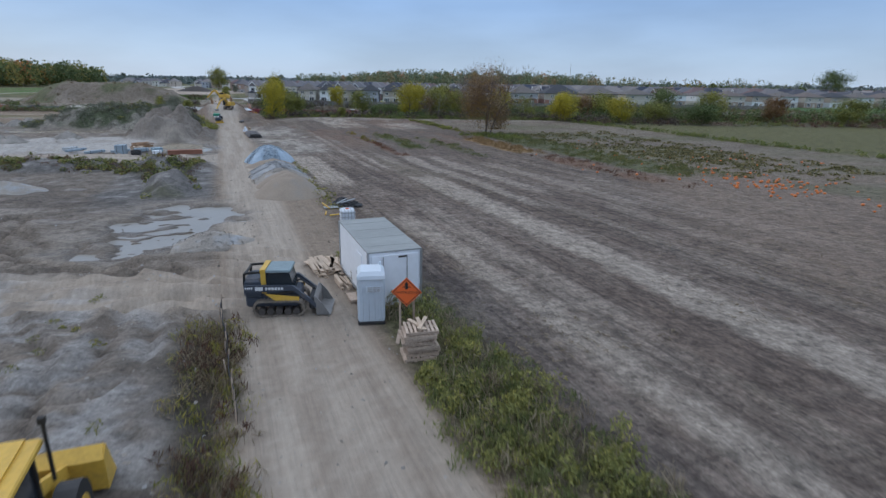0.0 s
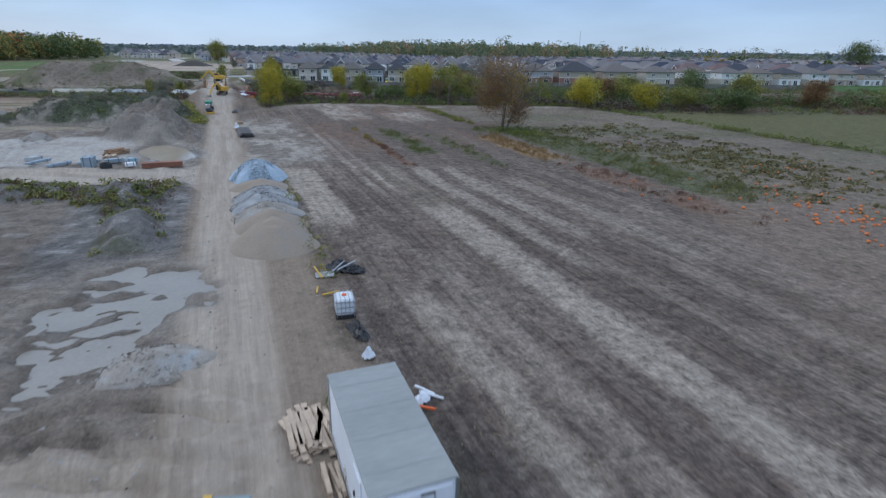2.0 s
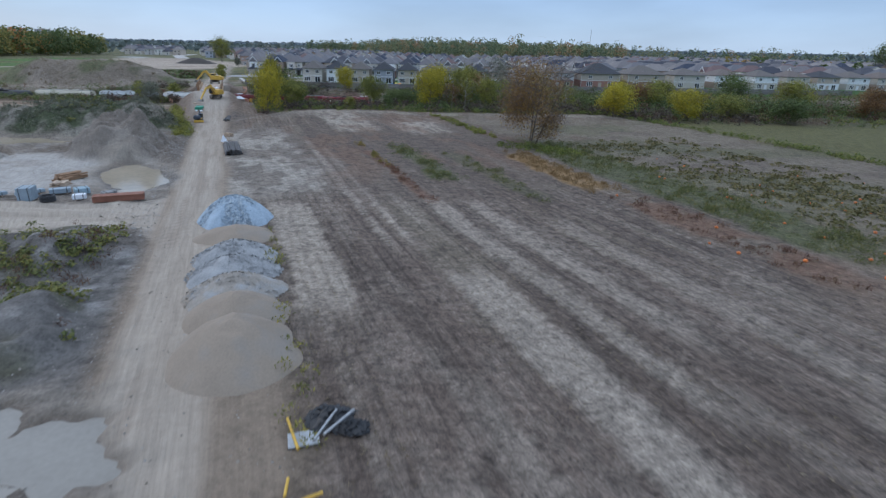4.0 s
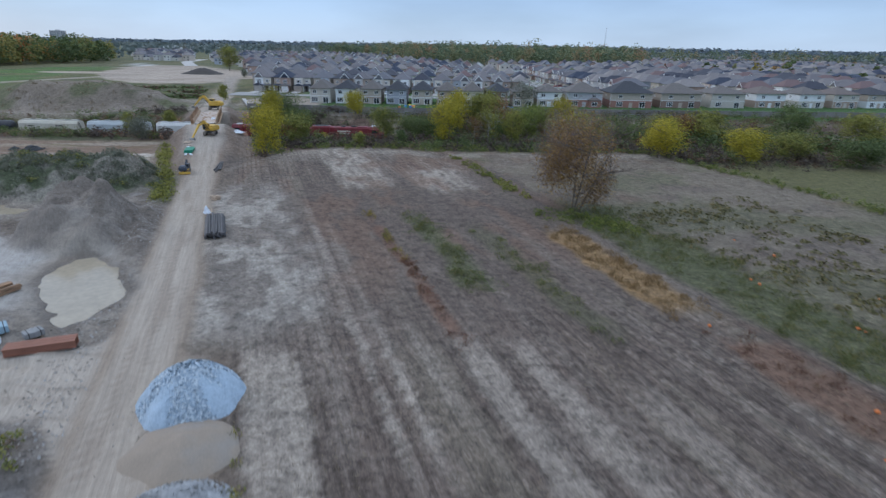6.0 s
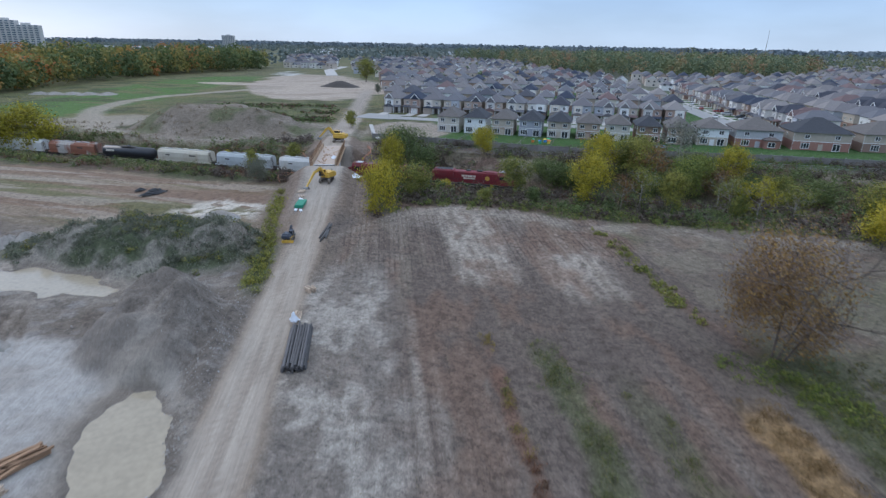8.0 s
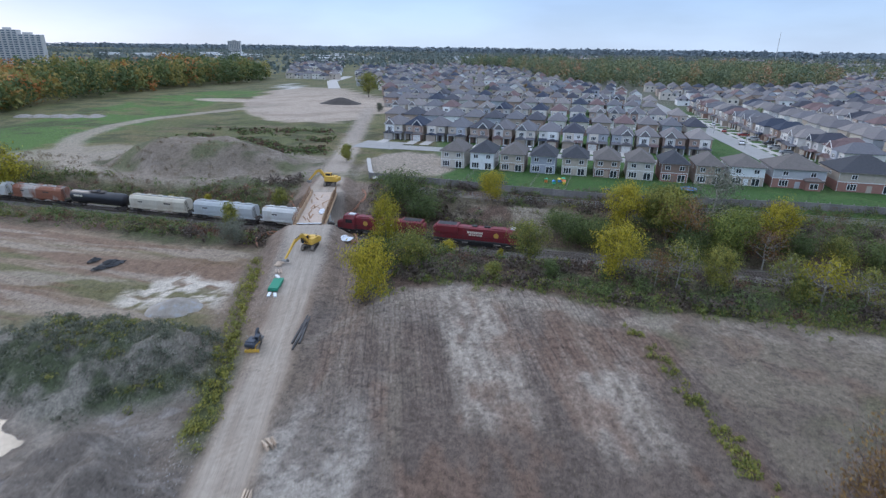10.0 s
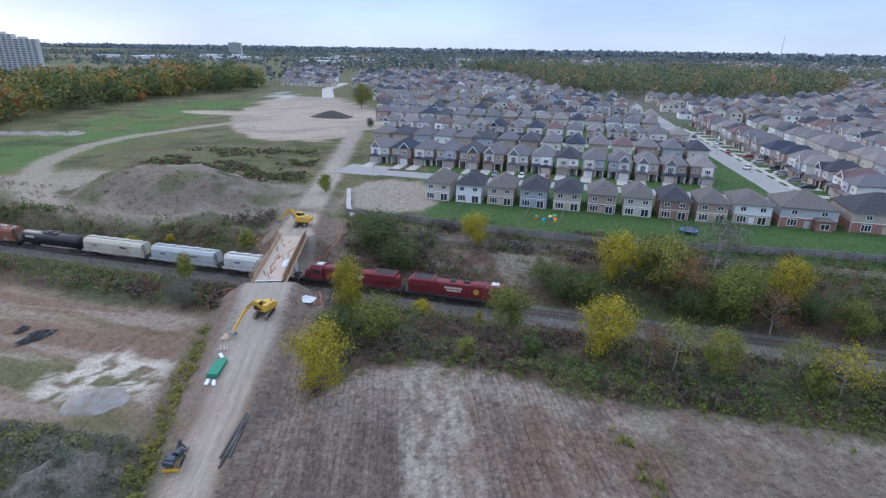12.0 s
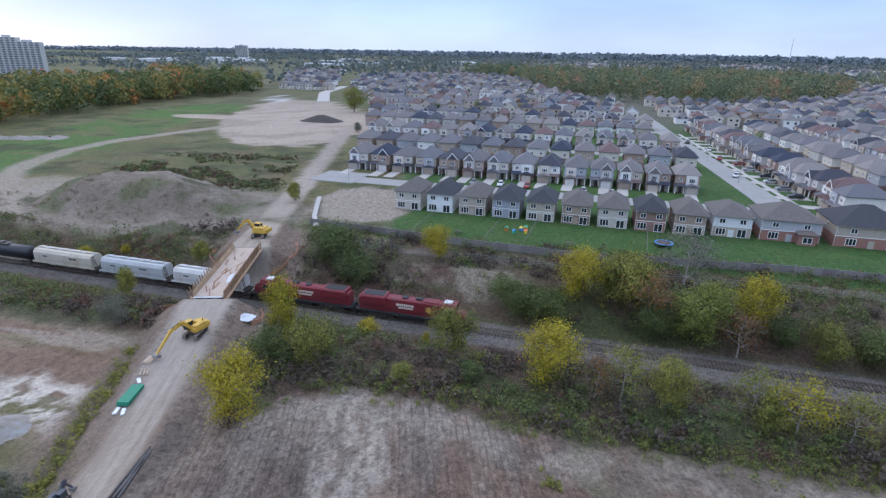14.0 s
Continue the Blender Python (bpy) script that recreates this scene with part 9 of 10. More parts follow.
for s in (-1, 1):
    part("bucket_side", Geo().loft([[(s * 1.23 - 0.02, y_, z_) for y_, z_ in ((2.45, 0.08), (3.25, 0.06), (2.75, 1.15), (2.4, 0.95))], [(s * 1.23 + 0.02, y_, z_) for y_, z_ in ((2.45, 0.08), (3.25, 0.06), (2.75, 1.15), (2.4, 0.95))]]), YELLOW, wl_)

# silt fence along the ditch
silt = thing("silt_fence", "low black fabric silt fence along the roadside ditch", "fence", pose(0, 0, 0))
q = np.random.default_rng(109)
last = None
for k in range(13):
    v_ = 13.2 - 0.75 * k
    x, y = xy_of(-2.35 + 0.03 * k + q.normal() * 0.05, v_)
    here = Vector((x, y, ground_z(x, y)))
    part("stake", Geo().bar(here + Vector((0, 0, -0.2)), here + Vector((q.normal() * 0.05, q.normal() * 0.05, 0.75)), 0.04, 0.04), PALLET_W, silt)
    if last is not None:
        top0, top1 = q.uniform(0.4, 0.62), q.uniform(0.4, 0.62)
        part("fabric", Geo().loft([[last + Vector((0, 0, -0.1)), last + Vector((0.03, 0, -0.1)), last + Vector((0.05, 0.02, top0)), last + Vector((0.02, 0.02, top0))], [here + Vector((0, 0, -0.1)), here + Vector((0.03, 0, -0.1)), here + Vector((0.05, 0.02, top1)), here + Vector((0.02, 0.02, top1))]]), TARP, silt)
    last = here

# storage container
box = thing("storage_container", "white storage container with a grey roof beside the road", "container", at(-4.15, 52.0, 0.16, 24))
W_, L_, H_ = 2.44, 6.1, 2.55
part("body", Geo().box(0, 0, H_ / 2, W_, L_, H_), WHITEP, box)
part("roof", Geo().box(0, 0, H_ + 0.03, W_ + 0.08, L_ + 0.08, 0.06, chamfer=0.02), ROOFM, box, "grey weathered roof membrane")
for k in range(4):
    part("roof_seam", Geo().box(0, -2.2 + 1.45 * k, H_ + 0.063, W_ - 0.1, 0.04, 0.012), ROOFM, box)
for sx in (-1, 1):
    for sy in (-1, 1):
        part("corner_trim", Geo().box(sx * (W_ / 2 + 0.005), sy * (L_ / 2 + 0.005), H_ / 2, 0.1, 0.1, H_), ALU, box)
        part("support_block", Geo().box(sx * 0.9, sy * 2.4, -0.09, 0.3, 0.5, 0.2), PALLET_W, box)
    part("bottom_rail", Geo().box(sx * (W_ / 2 + 0.01), 0, 0.07, 0.08, L_ - 0.2, 0.16), ALU, box)
door = part("door", Geo().box(-W_ / 2 - 0.02, -1.5, 1.15, 0.05, 0.9, 2.0, chamfer=0.015), WHITEP, box)
part("handle", Geo().box(-W_ / 2 - 0.07, -1.17, 1.1, 0.05, 0.05, 0.2), BLACK_S, door)
part("loading_door", Geo().box(0, -L_ / 2 - 0.02, 1.25, W_ - 0.3, 0.05, 2.3, chamfer=0.015), WHITEP, box)
for px in (-0.55, 0.55):
    part("lock_rod", Geo().tube((px, -L_ / 2 - 0.07, 0.2), (px, -L_ / 2 - 0.07, 2.35), 0.02, n=6), ALU, box)
part("stain", Geo().box(0.35, -L_ / 2 - 0.05, 2.3, 0.4, 0.02, 0.08), GRIME, box, "dark vent at the door's top")
part("step", Geo().box(-W_ / 2 - 0.35, -1.5, 0.02, 0.5, 1.0, 0.06).box(-W_ / 2 - 0.35, -1.5, -0.08, 0.4, 0.8, 0.14), PALLET_W, box)

# portable toilet
wc = thing("portable_toilet", "pale grey-blue portable toilet with a white roof", "toilet cabin", at(-3.75, 47.75, 0, 10))
part("base_skid", Geo().box(0, 0, 0.08, 1.14, 1.16, 0.16, chamfer=0.03), BLACK_P, wc)
part("cabin", Geo().box(0, 0, 1.1, 1.08, 1.1, 1.95, chamfer=0.05), PLASTIC, wc)
roof = part("roof", Geo().loft([[(i * 0.58, j * 0.6, 2.05) for i, j in ((-1, -1), (1, -1), (1, 1), (-1, 1))], [(i * 0.57, j * 0.58, 2.2) for i, j in ((-1, -1), (1, -1), (1, 1), (-1, 1))], [(i * 0.42, j * 0.46, 2.36) for i, j in ((-1, -1), (1, -1), (1, 1), (-1, 1))]]), PLASTIC2, wc, "translucent white moulded roof")
part("vent_pipe", Geo().tube((0.4, 0.4, 2.2), (0.4, 0.4, 2.5), 0.05, n=8), PLASTIC2, roof)
dr = part("door", Geo().box(-0.56, 0, 1.08, 0.05, 0.8, 1.8, chamfer=0.02), PLASTIC2, wc)
part("latch", Geo().box(-0.6, 0.3, 1.1, 0.04, 0.08, 0.14), BLACK_S, dr)
for k in range(4):
    part("rib", Geo().box(-0.37 + k * 0.245, -0.56, 0.95, 0.06, 0.05, 1.5, chamfer=0.015), PLASTIC, wc)
part("label", Geo().box(0.1, -0.59, 1.62, 0.62, 0.02, 0.26), PLASTIC2, wc, "white sign panel with grey writing bars")
g = Geo()
for k in range(3):
    bar_row(g, -0.15, 1.7 - 0.08 * k, -0.605, (0.2, 0.12, 0.14), 0.035, 0.03)
part("writing", g, ALU, wc, kind="stuff")
for py in (-0.3, 0.3):
    part("side_rib", Geo().box(0.55, py, 1.0, 0.05, 0.08, 1.6, chamfer=0.015), PLASTIC, wc)

# warning sign on two posts
sg = thing("road_sign", "orange diamond road sign on two wooden posts", "sign", pose(-2.15, 46.4, ground_z(-2.15, 46.4), 0, 0, 2))
part("diamond", Geo().box(0, 0, 0, 0.86, 0.025, 0.86, chamfer=0.008), SIGN_O, sg, m=pose(0.05, -0.05, 1.85, 0, 45, 0))
part("border", Geo().add(*(lambda q: (q, [(i, (i + 1) % 4, 4 + (i + 1) % 4, 4 + i) for i in range(4)]))([(0.39 * i, -0.066, 0.39 * j) for i, j in ((-1, -1), (1, -1), (1, 1), (-1, 1))] + [(0.365 * i, -0.066, 0.365 * j) for i, j in ((-1, -1), (1, -1), (1, 1), (-1, 1))])), BLACK_S, sg, m=pose(0.05, 0, 1.85, 0, 45, 0))
arrow = Geo()
arrow.add([(x_, -0.07, z_) for x_, z_ in ((0, 0.45), (0.1, 0.33), (0.04, 0.33), (0.05, 0.26), (0.2, 0.2), (0.05, 0.2), (0.05, 0.12), (-0.05, 0.12), (-0.05, 0.2), (-0.2, 0.2), (-0.05, 0.26), (-0.04, 0.33), (-0.1, 0.33))], [tuple(range(12, -1, -1))])
part("symbol", arrow, BLACK_S, sg, m=pose(0.05, 0, 1.85))
font = bpy.data.curves.new("sign_text", "FONT")
font.body, font.size, font.align_x, font.align_y, font.extrude = "CONSTRUCTION", 0.135, "CENTER", "CENTER", 0.002
holder = bpy.data.objects.new("sign_text", font)
scene.collection.objects.link(holder)
bpy.context.view_layer.update()
text_mesh = bpy.data.meshes.new_from_object(holder.evaluated_get(bpy.context.evaluated_depsgraph_get()))
bpy.data.objects.remove(holder)
part("lettering", text_mesh, BLACK_S, sg, m=pose(0.05, -0.07, 1.84, 90, 0, 0))
for px, py, top in ((-0.22, 0.05, 1.9), (0.32, 0.05, 1.9)):
    part("post", Geo().bar((px, py + 0.5 * (px > 0), -0.3), (px, py - 0.02, top), 0.09, 0.09), PALLET_W, sg)
part("foot_board", Geo().box(-0.25, -0.35, 0.04, 0.14, 1.3, 0.08), PALLET_W, sg)

# pallets
SLAT = Geo().box(0, 0, 0, 0.1, 1.0, 0.022, chamfer=0.004).mesh("slat")
BEAR = Geo().box(0, 0, 0, 1.2, 0.045, 0.09).mesh("bearer")
first = thing("pallet", "weathered wooden pallet in a roadside stack", "pallet", pose(0, 0, 0), "stack of pallets")
for k in range(8):
    part("slat", SLAT, PALLET_W, first, m=pose(-0.55 + k * 0.157, 0, 0.125))
for k in range(4):
    part("slat", SLAT, PALLET_W, first, m=pose(-0.55 + k * 0.366, 0, 0.012))
for k in range(3):
    part("bearer", BEAR, PALLET_W, first, m=pose(0, -0.45 + 0.45 * k, 0.07))
r = np.random.default_rng(101)
px, py = -1.45, 44.65
for k in range(8):
    m = pose(px + r.normal() * 0.05, py + r.normal() * 0.05, ground_z(px, py) + 0.02 + 0.142 * k, 0, 0, 14 + r.normal() * 5)
    if k == 0:
        first.matrix_basis = m
    else:
        copy_thing(first, m)
for k in range(3):
    tagged(part("board", Geo().box(0, 0, 0.02, 0.14, 1.1, 0.03), LUMBER, label="loose board lying on stacked pallets", m=pose(px + 0.1 * k - 0.1, py + 0.1, ground_z(px, py) + 1.17 + 0.035 * k, 0, 0, 40 - 25 * k)), category="board", group="loose boards")


def board_pile(x, y, rz, n, length, wide, material, label, seed, size=(0.14, 0.09), layers=4, name="lumber_pile"):
    ob = thing(name, label, "lumber", at(x, y, 0, rz))
    q = np.random.default_rng(seed)
    per = max(1, n // layers)
    for i in range(n):
        lay, col = i // per, i % per
        w, h = size[0] * q.uniform(0.8, 1.25), size[1]
        part("plank", Geo().box(0, 0, 0, w, length * q.uniform(0.75, 1.1), h, chamfer=0.008), material, ob, m=pose(-wide / 2 + (col + 0.5 + q.uniform(-0.2, 0.2)) * wide / per, q.normal() * length * 0.06, h * (lay + 0.5) * 1.02, 0, 0, q.normal() * (2 + 1.6 * lay)))
    return ob


board_pile(-7.4, 54.6, 30, 45, 2.6, 1.7, LUMBER, "untidy pile of pale lumber beside the container", 102, (0.2, 0.06), 5)
board_pile(-5.9, 52.1, 25, 7, 1.7, 0.7, LUMBER, "short pale planks leaning by the container", 103, (0.14, 0.1), 2)
board_pile(-49.9, 108.6, 5, 12, 1.6, 1.6, LUMBER, "square stack of tan boards on bare ground", 104, (0.3, 0.12), 4)
board_pile(-50.9, 111.6, -12, 14, 3.4, 1.3, TIMBER, "long stack of brown timbers on bare ground", 105, (0.24, 0.15), 4)
board_pile(-44.5, 137.8, 22, 6, 2.4, 0.8, LUMBER, "few tan boards at the end of a timber stack", 106, (0.2, 0.12), 2)
board_pile(-55.5, 163.6, 20, 4, 8.4, 0.9, DARKPIPE, "long dark beams lying beside the haul road", 107, (0.2, 0.2), 1)

# stack of dark round timbers
logs = thing("timber_stack", "stack of long dark round timbers beside the haul road", "timber stack", at(-40.7, 131.9, 0, 26))
q = np.random.default_rng(108)
for lay, cnt in enumerate((9, 8, 7)):
    for k in range(cnt):
        rr = q.uniform(0.11, 0.15)
        x0 = (k - (cnt - 1) / 2) * 0.27
        off = q.normal() * 0.2
        part("log", Geo().tube((x0 + q.normal() * 0.03, -4.1 + off, 0.14 + lay * 0.24), (x0 + q.normal() * 0.03, 4.1 + off, 0.14 + lay * 0.24), rr, n=10), DARKPIPE, logs)
for py in (-2.4, 2.4):
    part("bearer", Geo().box(0, py, 0.0, 2.6, 0.2, 0.1), TIMBER, logs)
tagged(part("bag", crumple(110, 1.0, 1.0, 1.0, 12), WRAP, label="white bag beside the timber stack", m=at(-44.0, 136.4, 0.3)), category="bag")
board_pile(-46.6, 144.2, 60, 14, 1.3, 1.3, LUMBER, "small heap of tan wood offcuts by the road", 111, (0.16, 0.12), 4, "wood_heap")

# steel beams
beams = thing("steel_beams", "two stacked rust-red steel beams beside the track", "steel beam", at(-39.8, 103.3, 0, 25))
for k in range(3):
    zb = 0.32
    part("beam", Geo().box(0, -0.45 + 0.4 * k, 0.06, 4.5, 0.34, 0.05).box(0, -0.45 + 0.4 * k, 0.32, 4.5, 0.05, 0.5).box(0, -0.45 + 0.4 * k, 0.6, 4.5, 0.34, 0.05), REDSTEEL, beams)

# bundles and blue goods on the yard
for k, (x, y, sx, sy, sz, mt, lab) in enumerate((
    (-48.6, 102.4, 1.3, 1.6, 1.3, BLUEWRAP, "tall bundle in pale blue wrap on bare ground"), (-44.0, 103.4, 1.2, 0.7, 0.5, WHITEP, "pale grey crate on bare ground"),
    (-47.2, 105.0, 1.9, 0.9, 0.5, BLUEWRAP, "low bundle in blue wrap on bare ground"), (-45.0, 105.2, 1.3, 1.2, 0.6, surface("faded_blue", (0.26, 0.36, 0.42), 0.7), "faded blue bundle on bare ground"),
    (-42.2, 105.3, 1.3, 0.9, 0.5, surface("grey_pallet_goods", (0.25, 0.25, 0.25), 0.9, vary=0.3), "grey pallet of goods beside a puddle"), (-50.0, 104.4, 2.6, 0.7, 0.35, BLUEWRAP, "long bundle of blue pipes on bare ground"),
    (-52.5, 102.4, 3.0, 0.6, 0.35, BLUEWRAP, "long bundle of blue pipes on bare ground"), (-56.0, 103.5, 3.4, 0.6, 0.3, BLUEWRAP, "long bundle of blue pipes on bare ground"),
    (-59.0, 106.5, 2.0, 1.2, 0.5, surface("pale_goods", (0.4, 0.42, 0.43), 0.8), "pale wrapped goods on bare ground"))):
    ob = thing("bundle", lab, "bundle", at(x, y, 0, 20 + 9 * k), "bundles on the yard")
    part("load", Geo().box(0, 0, 0.12 + sz / 2, sx, sy, sz, chamfer=0.05), mt, ob)
    for s in (-0.3, 0.3):
        part("strap", Geo().box(s * sx, 0, 0.12 + sz / 2, 0.06, sy + 0.02, sz + 0.02), BLACK_S, ob)
        part("skid", Geo().box(s * sx, 0, 0.06, 0.1, sy, 0.12), PALLET_W, ob)
drum = thing("hose_reel", "black coil of hose lying on bare ground", "hose", at(-46.3, 102.1))
for k in range(4):
    g = Geo()
    rings = []
    for i in range(24):
        a0 = 2 * math.pi * i / 24
        rings.append((0.62 * math.cos(a0), 0.62 * math.sin(a0)))
    for i in range(24):
        p0, p1 = rings[i], rings[(i + 1) % 24]
        g.tube((p0[0], p0[1], 0.1 + 0.15 * k), (p1[0], p1[1], 0.1 + 0.15 * k), 0.08, n=6, caps=False)
    part("coil", g, TARP, drum)

# water tank in a cage, with clutter behind it
ibc = thing("tank_tote", "white plastic tank in a metal cage on a pallet", "tank", at(-8.3, 64.6, 0, 18))
part("tank", Geo().box(0, 0, 0.68, 1.0, 1.2, 0.98, chamfer=0.1), surface("white_tank_plastic", (0.68, 0.72, 0.76), 0.4, vary=0.05), ibc)
part("lid", Geo().tube((0, 0, 1.17), (0, 0, 1.23), 0.13, n=12), SIGN_O, ibc, "red screw lid")
for k in range(5):
    px = -0.46 + 0.23 * k
    part("cage_bar", Geo().bar((px, -0.62, 0.15), (px, -0.62, 1.2), 0.03, 0.03).bar((px, -0.62, 1.2), (px, 0.62, 1.2), 0.03, 0.03).bar((px, 0.62, 1.2), (px, 0.62, 0.15), 0.03, 0.03), ALU, ibc)
for k in range(3):
    z_ = 0.4 + 0.3 * k
    part("cage_hoop", Geo().bar((-0.52, -0.62, z_), (0.52, -0.62, z_), 0.03, 0.03).bar((0.52, -0.62, z_), (0.52, 0.62, z_), 0.03, 0.03).bar((0.52, 0.62, z_), (-0.52, 0.62, z_), 0.03, 0.03).bar((-0.52, 0.62, z_), (-0.52, -0.62, z_), 0.03, 0.03), ALU, ibc)
part("pallet_base", Geo().box(0, 0, 0.07, 1.05, 1.25, 0.14), BLACK_P, ibc)
for k, (x, y, w, d, h, mt, lab, nm) in enumerate((
    (-10.1, 71.3, 2.0, 1.9, 0.6, TARP, "crumpled black tarpaulin at the field's edge", "tarpaulin"), (-9.0, 70.8, 1.3, 1.0, 0.5, TARP, "crumpled black tarpaulin at the field's edge", "tarpaulin"),
    (-7.2, 62.6, 0.8, 2.2, 0.5, TARP, "black plastic bundle lying by the tank", "tarpaulin"), (-6.2, 60.2, 0.6, 0.6, 0.5, WRAP, "white bag behind the container", "bag"),
    (-3.4, 56.9, 0.9, 0.6, 0.35, WRAP, "white scrap beside the container", "scrap"), (-98.7, 172.0, 5.5, 2.2, 1.0, TARP, "heap of black plastic pipe on bare earth", "tarpaulin"), (-103.0, 173.0, 2.5, 1.4, 0.5, TARP, "heap of black plastic pipe on bare earth", "tarpaulin"))):
    tagged(part(nm, crumple(120 + k, w, d, h), mt, label=lab, m=at(x, y, 0, 15 * k)), category=nm)
for k, (x, y, ln, rz, mt, lab) in enumerate(((-11.3, 70.2, 2.0, 30, YELLOW, "yellow pipe lying by the tank"), (-9.7, 67.0, 1.0, -60, YELLOW, "yellow pipe lying by the tank"), (-10.6, 67.4, 0.8, 10, YELLOW, "yellow pipe lying by the tank"), (-10.0, 70.4, 1.9, -12, ALU, "grey metal tube on the tarpaulin"), (-9.5, 70.6, 1.8, -28, ALU, "grey metal tube on the tarpaulin"), (-3.0, 57.2, 1.1, 70, WRAP, "white plastic pipe beside the container"), (-3.3, 57.5, 1.0, 60, WRAP, "white plastic pipe beside the container"), (-3.2, 56.3, 0.9, 80, SIGN_O, "red plastic pipe beside the container"))):
    tagged(part("pipe", Geo().tube((0, -ln / 2, 0.12), (0, ln / 2, 0.16), 0.06, n=8), mt, label=lab, m=at(x, y, 0.02 if k not in (3, 4) else 0.4, rz)), category="pipe", group="loose pipes")
tagged(part("sheet", Geo().box(0, 0, 0.06, 1.2, 0.9, 0.05), ALU, label="grey metal sheet lying by the tarpaulin", m=at(-10.8, 70.0, 0.02, 20)), category="sheet")

# green mats and boards by the road
mats = thing("mat_stack", "stack of bright green mats beside the haul road", "mat", at(-66.4, 173.6, 0, 21))
for k in range(4):
    part("mat", Geo().box(0.02 * k, 0.03 * k, 0.1 + 0.13 * k, 1.5, 3.9, 0.12, chamfer=0.02), GREEN_M, mats)
for k, (dx, dy) in enumerate(((-0.45, -2.7), (0.45, -2.9), (-0.3, 3.2))):
    x, y = -66.4 + dx * CA - dy * SA, 173.6 + dx * SA + dy * CA
    tagged(part("board", Geo().box(0, 0, 0.1, 0.45, 1.3, 0.18, chamfer=0.02), WHITEP, label="white panel lying beside green mats", m=at(x, y, 0, 24 + 15 * k)), category="panel", group="white panels")
board_pile(-69.0, 178.2, 40, 6, 1.8, 1.2, PALLET_W, "loose grey boards beside the haul road", 130, (0.2, 0.06), 2)
board_pile(-70.6, 180.6, 10, 4, 1.9, 1.3, LUMBER, "loose tan plywood beside the excavator", 131, (0.5, 0.05), 2)


# ---- stockpiles ----
def heap(x, y, rx, ry, h, turn, material, label, seed, stones=0, stone_size=0.16, rough=0.12, full=0.0, chips=None):
    ob = thing("stockpile", label, "stockpile", at(x, y, 0, turn), "stockpiles")
    z00 = ground_z(x, y)
    q = np.random.default_rng(seed)
    na, nr = 40, 14
    g = Geo()
    vs, fs = [], []
    for i in range(nr + 1):
        t = i / nr
        for k in range(na):
            a0 = 2 * math.pi * k / na
            wob = 1 + 0.16 * (float(vnoise(math.cos(a0) * 1.7 + seed, math.sin(a0) * 1.7)) - 0.5) * 2
            px, py = rx * t * wob * math.cos(a0), ry * t * wob * math.sin(a0)
            prof = ((0.5 + 0.5 * math.cos(math.pi * t)) * 0.45 + (1 - t ** 1.5) * 0.55) * (1 - full) + (1 - t ** 2.4) * full
            z = h * prof + rough * h * (float(fbm(px * 1.3 + seed, py * 1.3, seed)) - 0.5) * (1 - t * 0.6)
            if i == nr:
                wx_, wy_ = (Matrix.Rotation(radians(turn), 3, "Z") @ Vector((px, py, 0))).xy
                z = ground_z(x + wx_, y + wy_) - z00 - 0.1
            vs.append((px, py, z))
    for i in range(nr):
        for k in range(na):
            fs.append((i * na + k, (i + 1) * na + k, (i + 1) * na + (k + 1) % na, i * na + (k + 1) % na))
    g.add(vs, fs)
    part("mound", g, material, ob, smooth=True)
    if stones:
        t = np.sqrt(q.uniform(0, 1, stones))
        aa = q.uniform(0, 2 * np.pi, stones)
        zz = h * (((0.5 + 0.5 * np.cos(np.pi * t)) * 0.45 + (1 - t ** 1.5) * 0.55) * (1 - full) + (1 - t ** 2.4) * full) + 0.03
        c = np.stack([rx * t * np.cos(aa), ry * t * np.sin(aa), zz], 1)
        part("loose_gravel", leaves_mesh("loose_gravel", c, stone_size, 0.8, seed, 0.9, face=np.stack([0.5 * np.cos(aa), 0.5 * np.sin(aa), np.ones(stones)], 1)), chips or material, ob, kind="stuff")
    return ob


SAND = surface("brown_sand", (0.28, 0.228, 0.178), 0.95, vary=0.14, scale=0.6, fine=9, second=(0.24, 0.21, 0.18), bump=0.3)
GRAVEL = surface("grey_gravel", (0.30, 0.305, 0.31), 0.95, vary=0.3, scale=1.2, fine=11, bump=0.6)
MIXED = surface("grey_brown_gravel", (0.30, 0.27, 0.235), 0.95, vary=0.25, scale=1.0, fine=11, second=(0.28, 0.285, 0.29), bump=0.5)
CRUSHED = surface("crushed_blue_stone", (0.33, 0.41, 0.49), 0.9, vary=0.22, scale=1.6, fine=8, bump=0.7)
CHALKY = surface("pale_spoil", (0.30, 0.275, 0.245), 0.95, vary=0.25, scale=1.0, fine=8, bump=0.5)
heap(-16.3, 76.4, 3.3, 3.8, 1.8, 24, SAND, "large heap of brown sand beside the haul road", 141, 0, 0.16, 0.25, 0.25)
heap(-17.9, 80.2, 3.0, 2.8, 1.45, 24, SAND, "heap of brown sand beside the haul road", 142, 0, 0.16, 0.3, 0.3)
heap(-19.3, 83.2, 3.1, 2.8, 1.35, 24, MIXED, "heap of grey-brown gravel beside the haul road", 143, 900, 0.16, 0.3, 0.35)
heap(-20.7, 86.5, 3.2, 2.8, 1.3, 24, GRAVEL, "heap of grey gravel beside the haul road", 144, 1500, 0.18, 0.3, 0.35)
heap(-22.0, 89.6, 3.1, 2.6, 1.3, 24, GRAVEL, "heap of grey gravel beside the haul road", 145, 1500, 0.18, 0.3, 0.35)
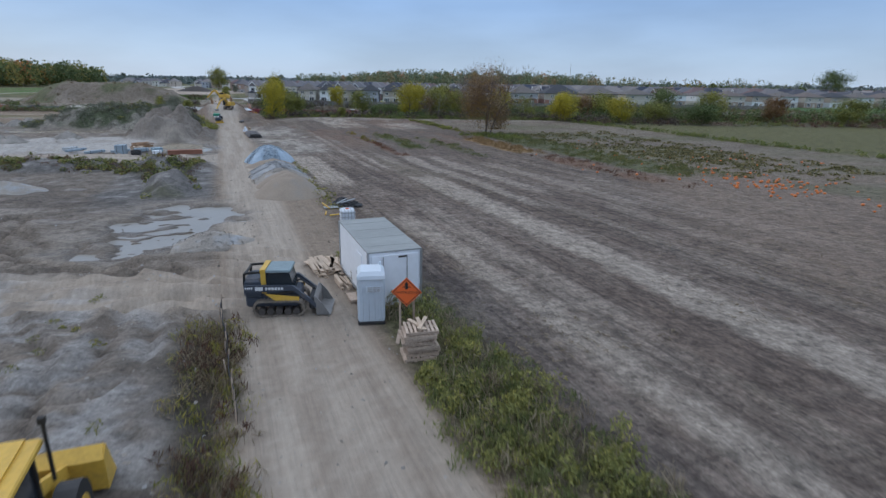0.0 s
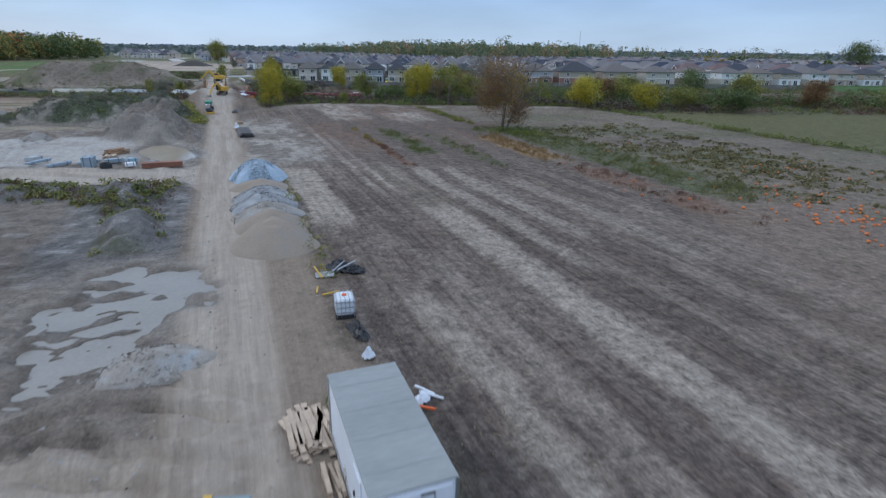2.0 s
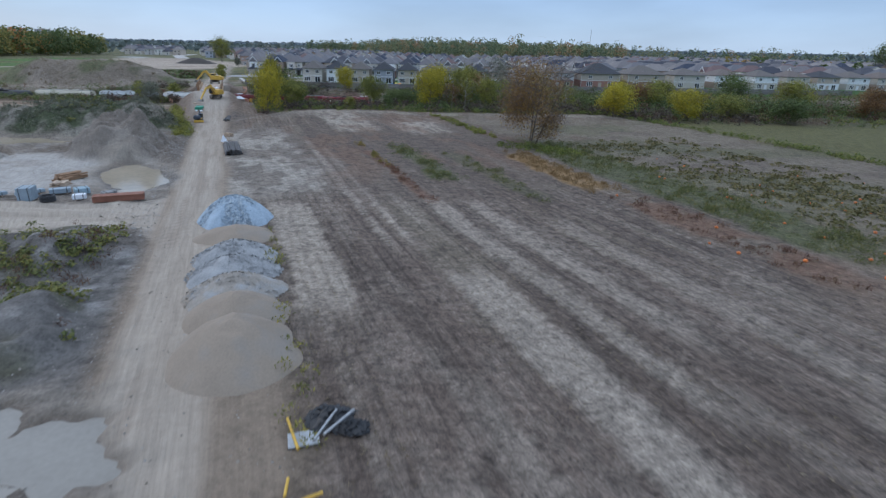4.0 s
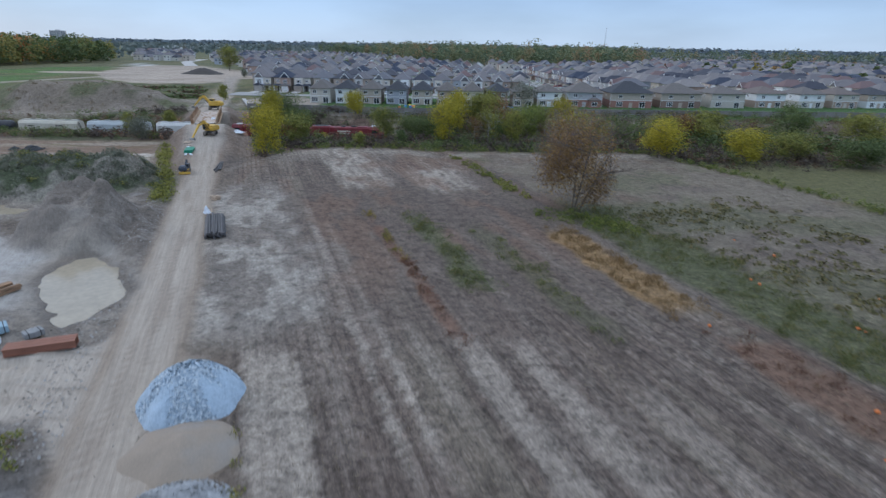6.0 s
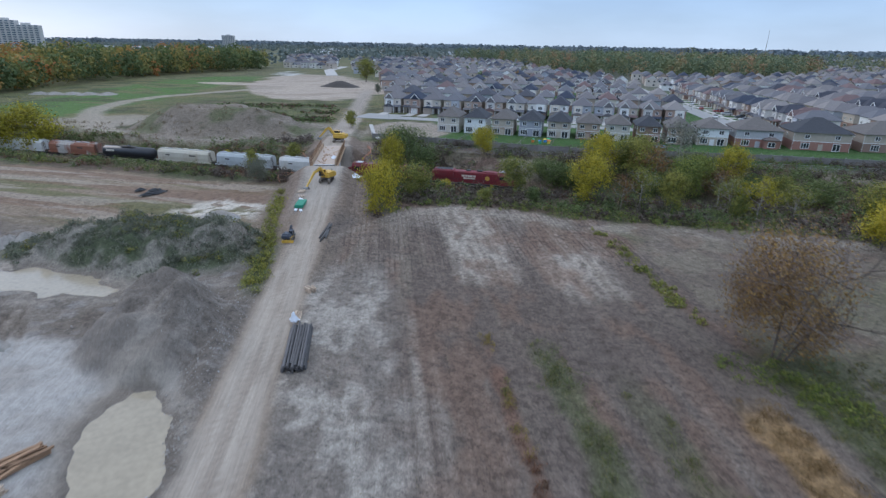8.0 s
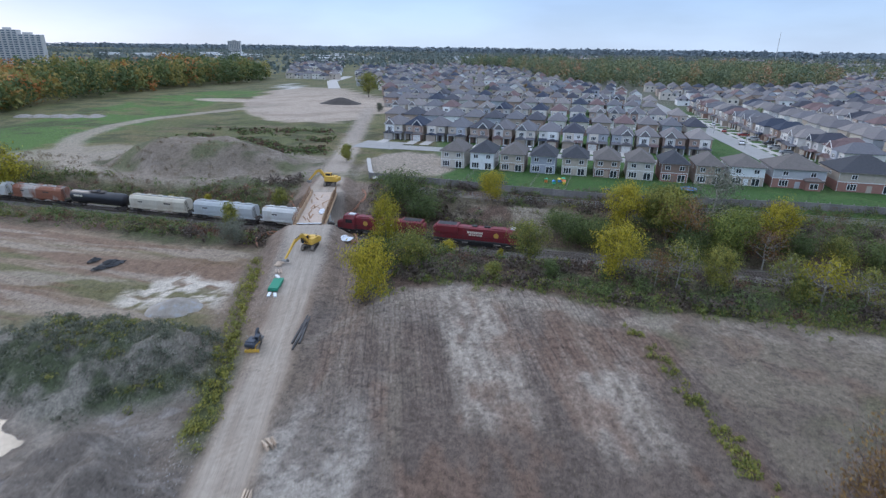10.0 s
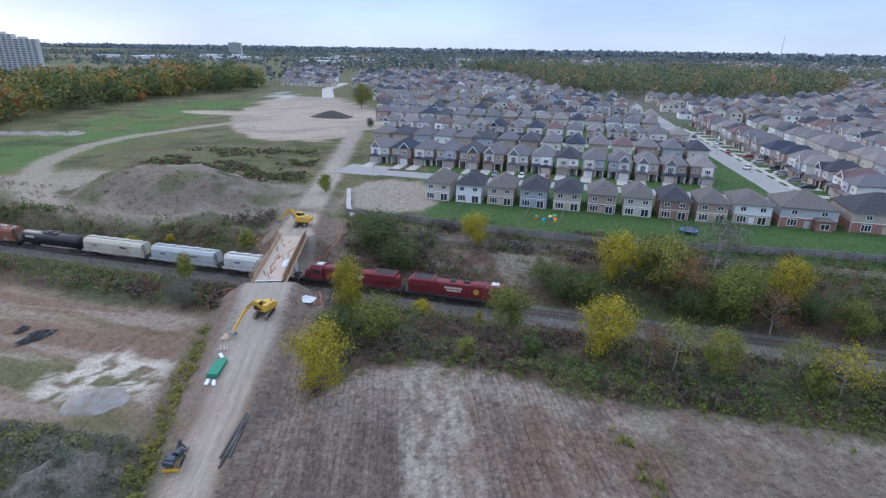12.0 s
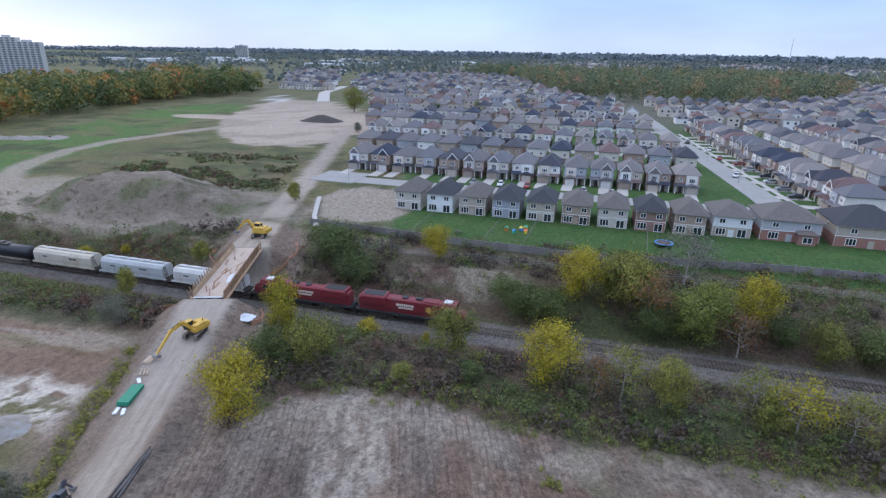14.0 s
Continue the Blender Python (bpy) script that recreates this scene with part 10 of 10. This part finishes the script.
heap(-24.0, 94.2, 3.1, 3.0, 0.95, 24, SAND, "low heap of brown earth beside the haul road", 146, 0, 0.16, 0.4, 0.3)
heap(-26.2, 99.2, 3.1, 3.5, 2.1, 24, CRUSHED, "heap of blue-grey crushed stone beside the haul road", 147, 6500, 0.27, 0.1, 0.8, ramp_surface("crushed_stone_chips", [(0.30, 0.37, 0.44), (0.42, 0.49, 0.55), (0.36, 0.44, 0.52), (0.52, 0.58, 0.62), (0.25, 0.31, 0.37)], 0.9, True))
heap(-42.8, 74.6, 3.4, 2.3, 1.0, 20, MIXED, "low heap of grey gravel on churned ground", 191, 300)
heap(-15.8, 58.8, 2.4, 1.9, 0.75, 24, MIXED, "low heap of grey gravel beside a puddle", 148, 300)
heap(-76.5, 164.0, 4.2, 3.2, 1.5, 20, MIXED, "grey gravel heap on chalky ground", 149, 300)
for k in range(4):
    q = np.random.default_rng(160 + k)
    heap(-100 + 1.6 * k + q.normal() * 0.5, 141.5 + 0.7 * k + q.normal(), 2.2, 1.8, 1.3, 20 * k, CHALKY, "pale heap of broken rubble on churned ground", 150 + k, 200, 0.3, 0.3)
for k in range(8):
    q = np.random.default_rng(180 + k)
    heap(-98 + 4.0 * k + q.normal() * 0.6, 112 + q.normal() * 3 + 0.5 * k, 2.4, 2.0, 1.2, 30 * k, CHALKY, "pale heap of broken rubble on churned ground", 170 + k, 200, 0.3, 0.3)
heap(-187.5, 414.5, 13, 9, 3.6, 10, surface("dark_topsoil", (0.06, 0.052, 0.047), 0.95, vary=0.2, scale=0.3, fine=3), "dark heap of topsoil on the cleared ground", 190, rough=0.2)

for k in range(5):
    q = np.random.default_rng(210 + k)
    heap(-292 + 7.2 * k, 297 + 2.3 * k + q.normal() * 1.5, 6.4, 4.6, 1.2, 30 * k, MIXED, "grey gravel heap beside a meadow", 211 + k, 160, 0.6, 0.6)

# broken rock along the road's left bank
r = np.random.default_rng(205)
uu, vv = -4.4 + r.normal(size=1300) * 1.4, r.uniform(60, 118, 1300)
sx, sy = xy_of(uu, vv)
keep = uu < -2.4
c = np.stack([sx[keep], sy[keep], height(sx[keep], sy[keep]) + 0.05], 1)
tagged(part("broken_rock", leaves_mesh("broken_rock", c, 0.2, 0.2, 17, 0.85, face=np.tile((0.0, 0.0, 1.0), (len(c), 1))), MIXED, label="grey broken rock along the haul road's bank", kind="stuff"), category="rubble")
# stones and clods
r = np.random.default_rng(200)
n = 9000
uu, vv = -2.2 - 60 * r.uniform(0, 1, n) ** 1.4, r.uniform(-4, 150, n)
sx, sy = xy_of(uu, vv)
keep = r.uniform(0, 1, n) < step(0.4, 0.65, fbm(sx / 4, sy / 4, 85))
sx, sy = sx[keep], sy[keep]
c = np.stack([sx, sy, height(sx, sy) + 0.03], 1)
tagged(part("rubble", leaves_mesh("rubble", c, 0.15, 0.6, 15, 0.85, face=np.tile((0.0, 0.0, 1.0), (len(c), 1))), MIXED, label="grey stones and clods over churned earth", kind="stuff"), category="rubble")
r = np.random.default_rng(201)
uu, vv = r.uniform(-3, 6, 1500), r.uniform(-4, 110, 1500)
sx, sy = xy_of(uu, vv)
c = np.stack([sx, sy, height(sx, sy) + 0.01], 1)
tagged(part("road_stones", leaves_mesh("road_stones", c, 0.12, 0.5, 16, 0.85), MIXED, label="small loose stones along the haul road", kind="stuff"), category="stones")
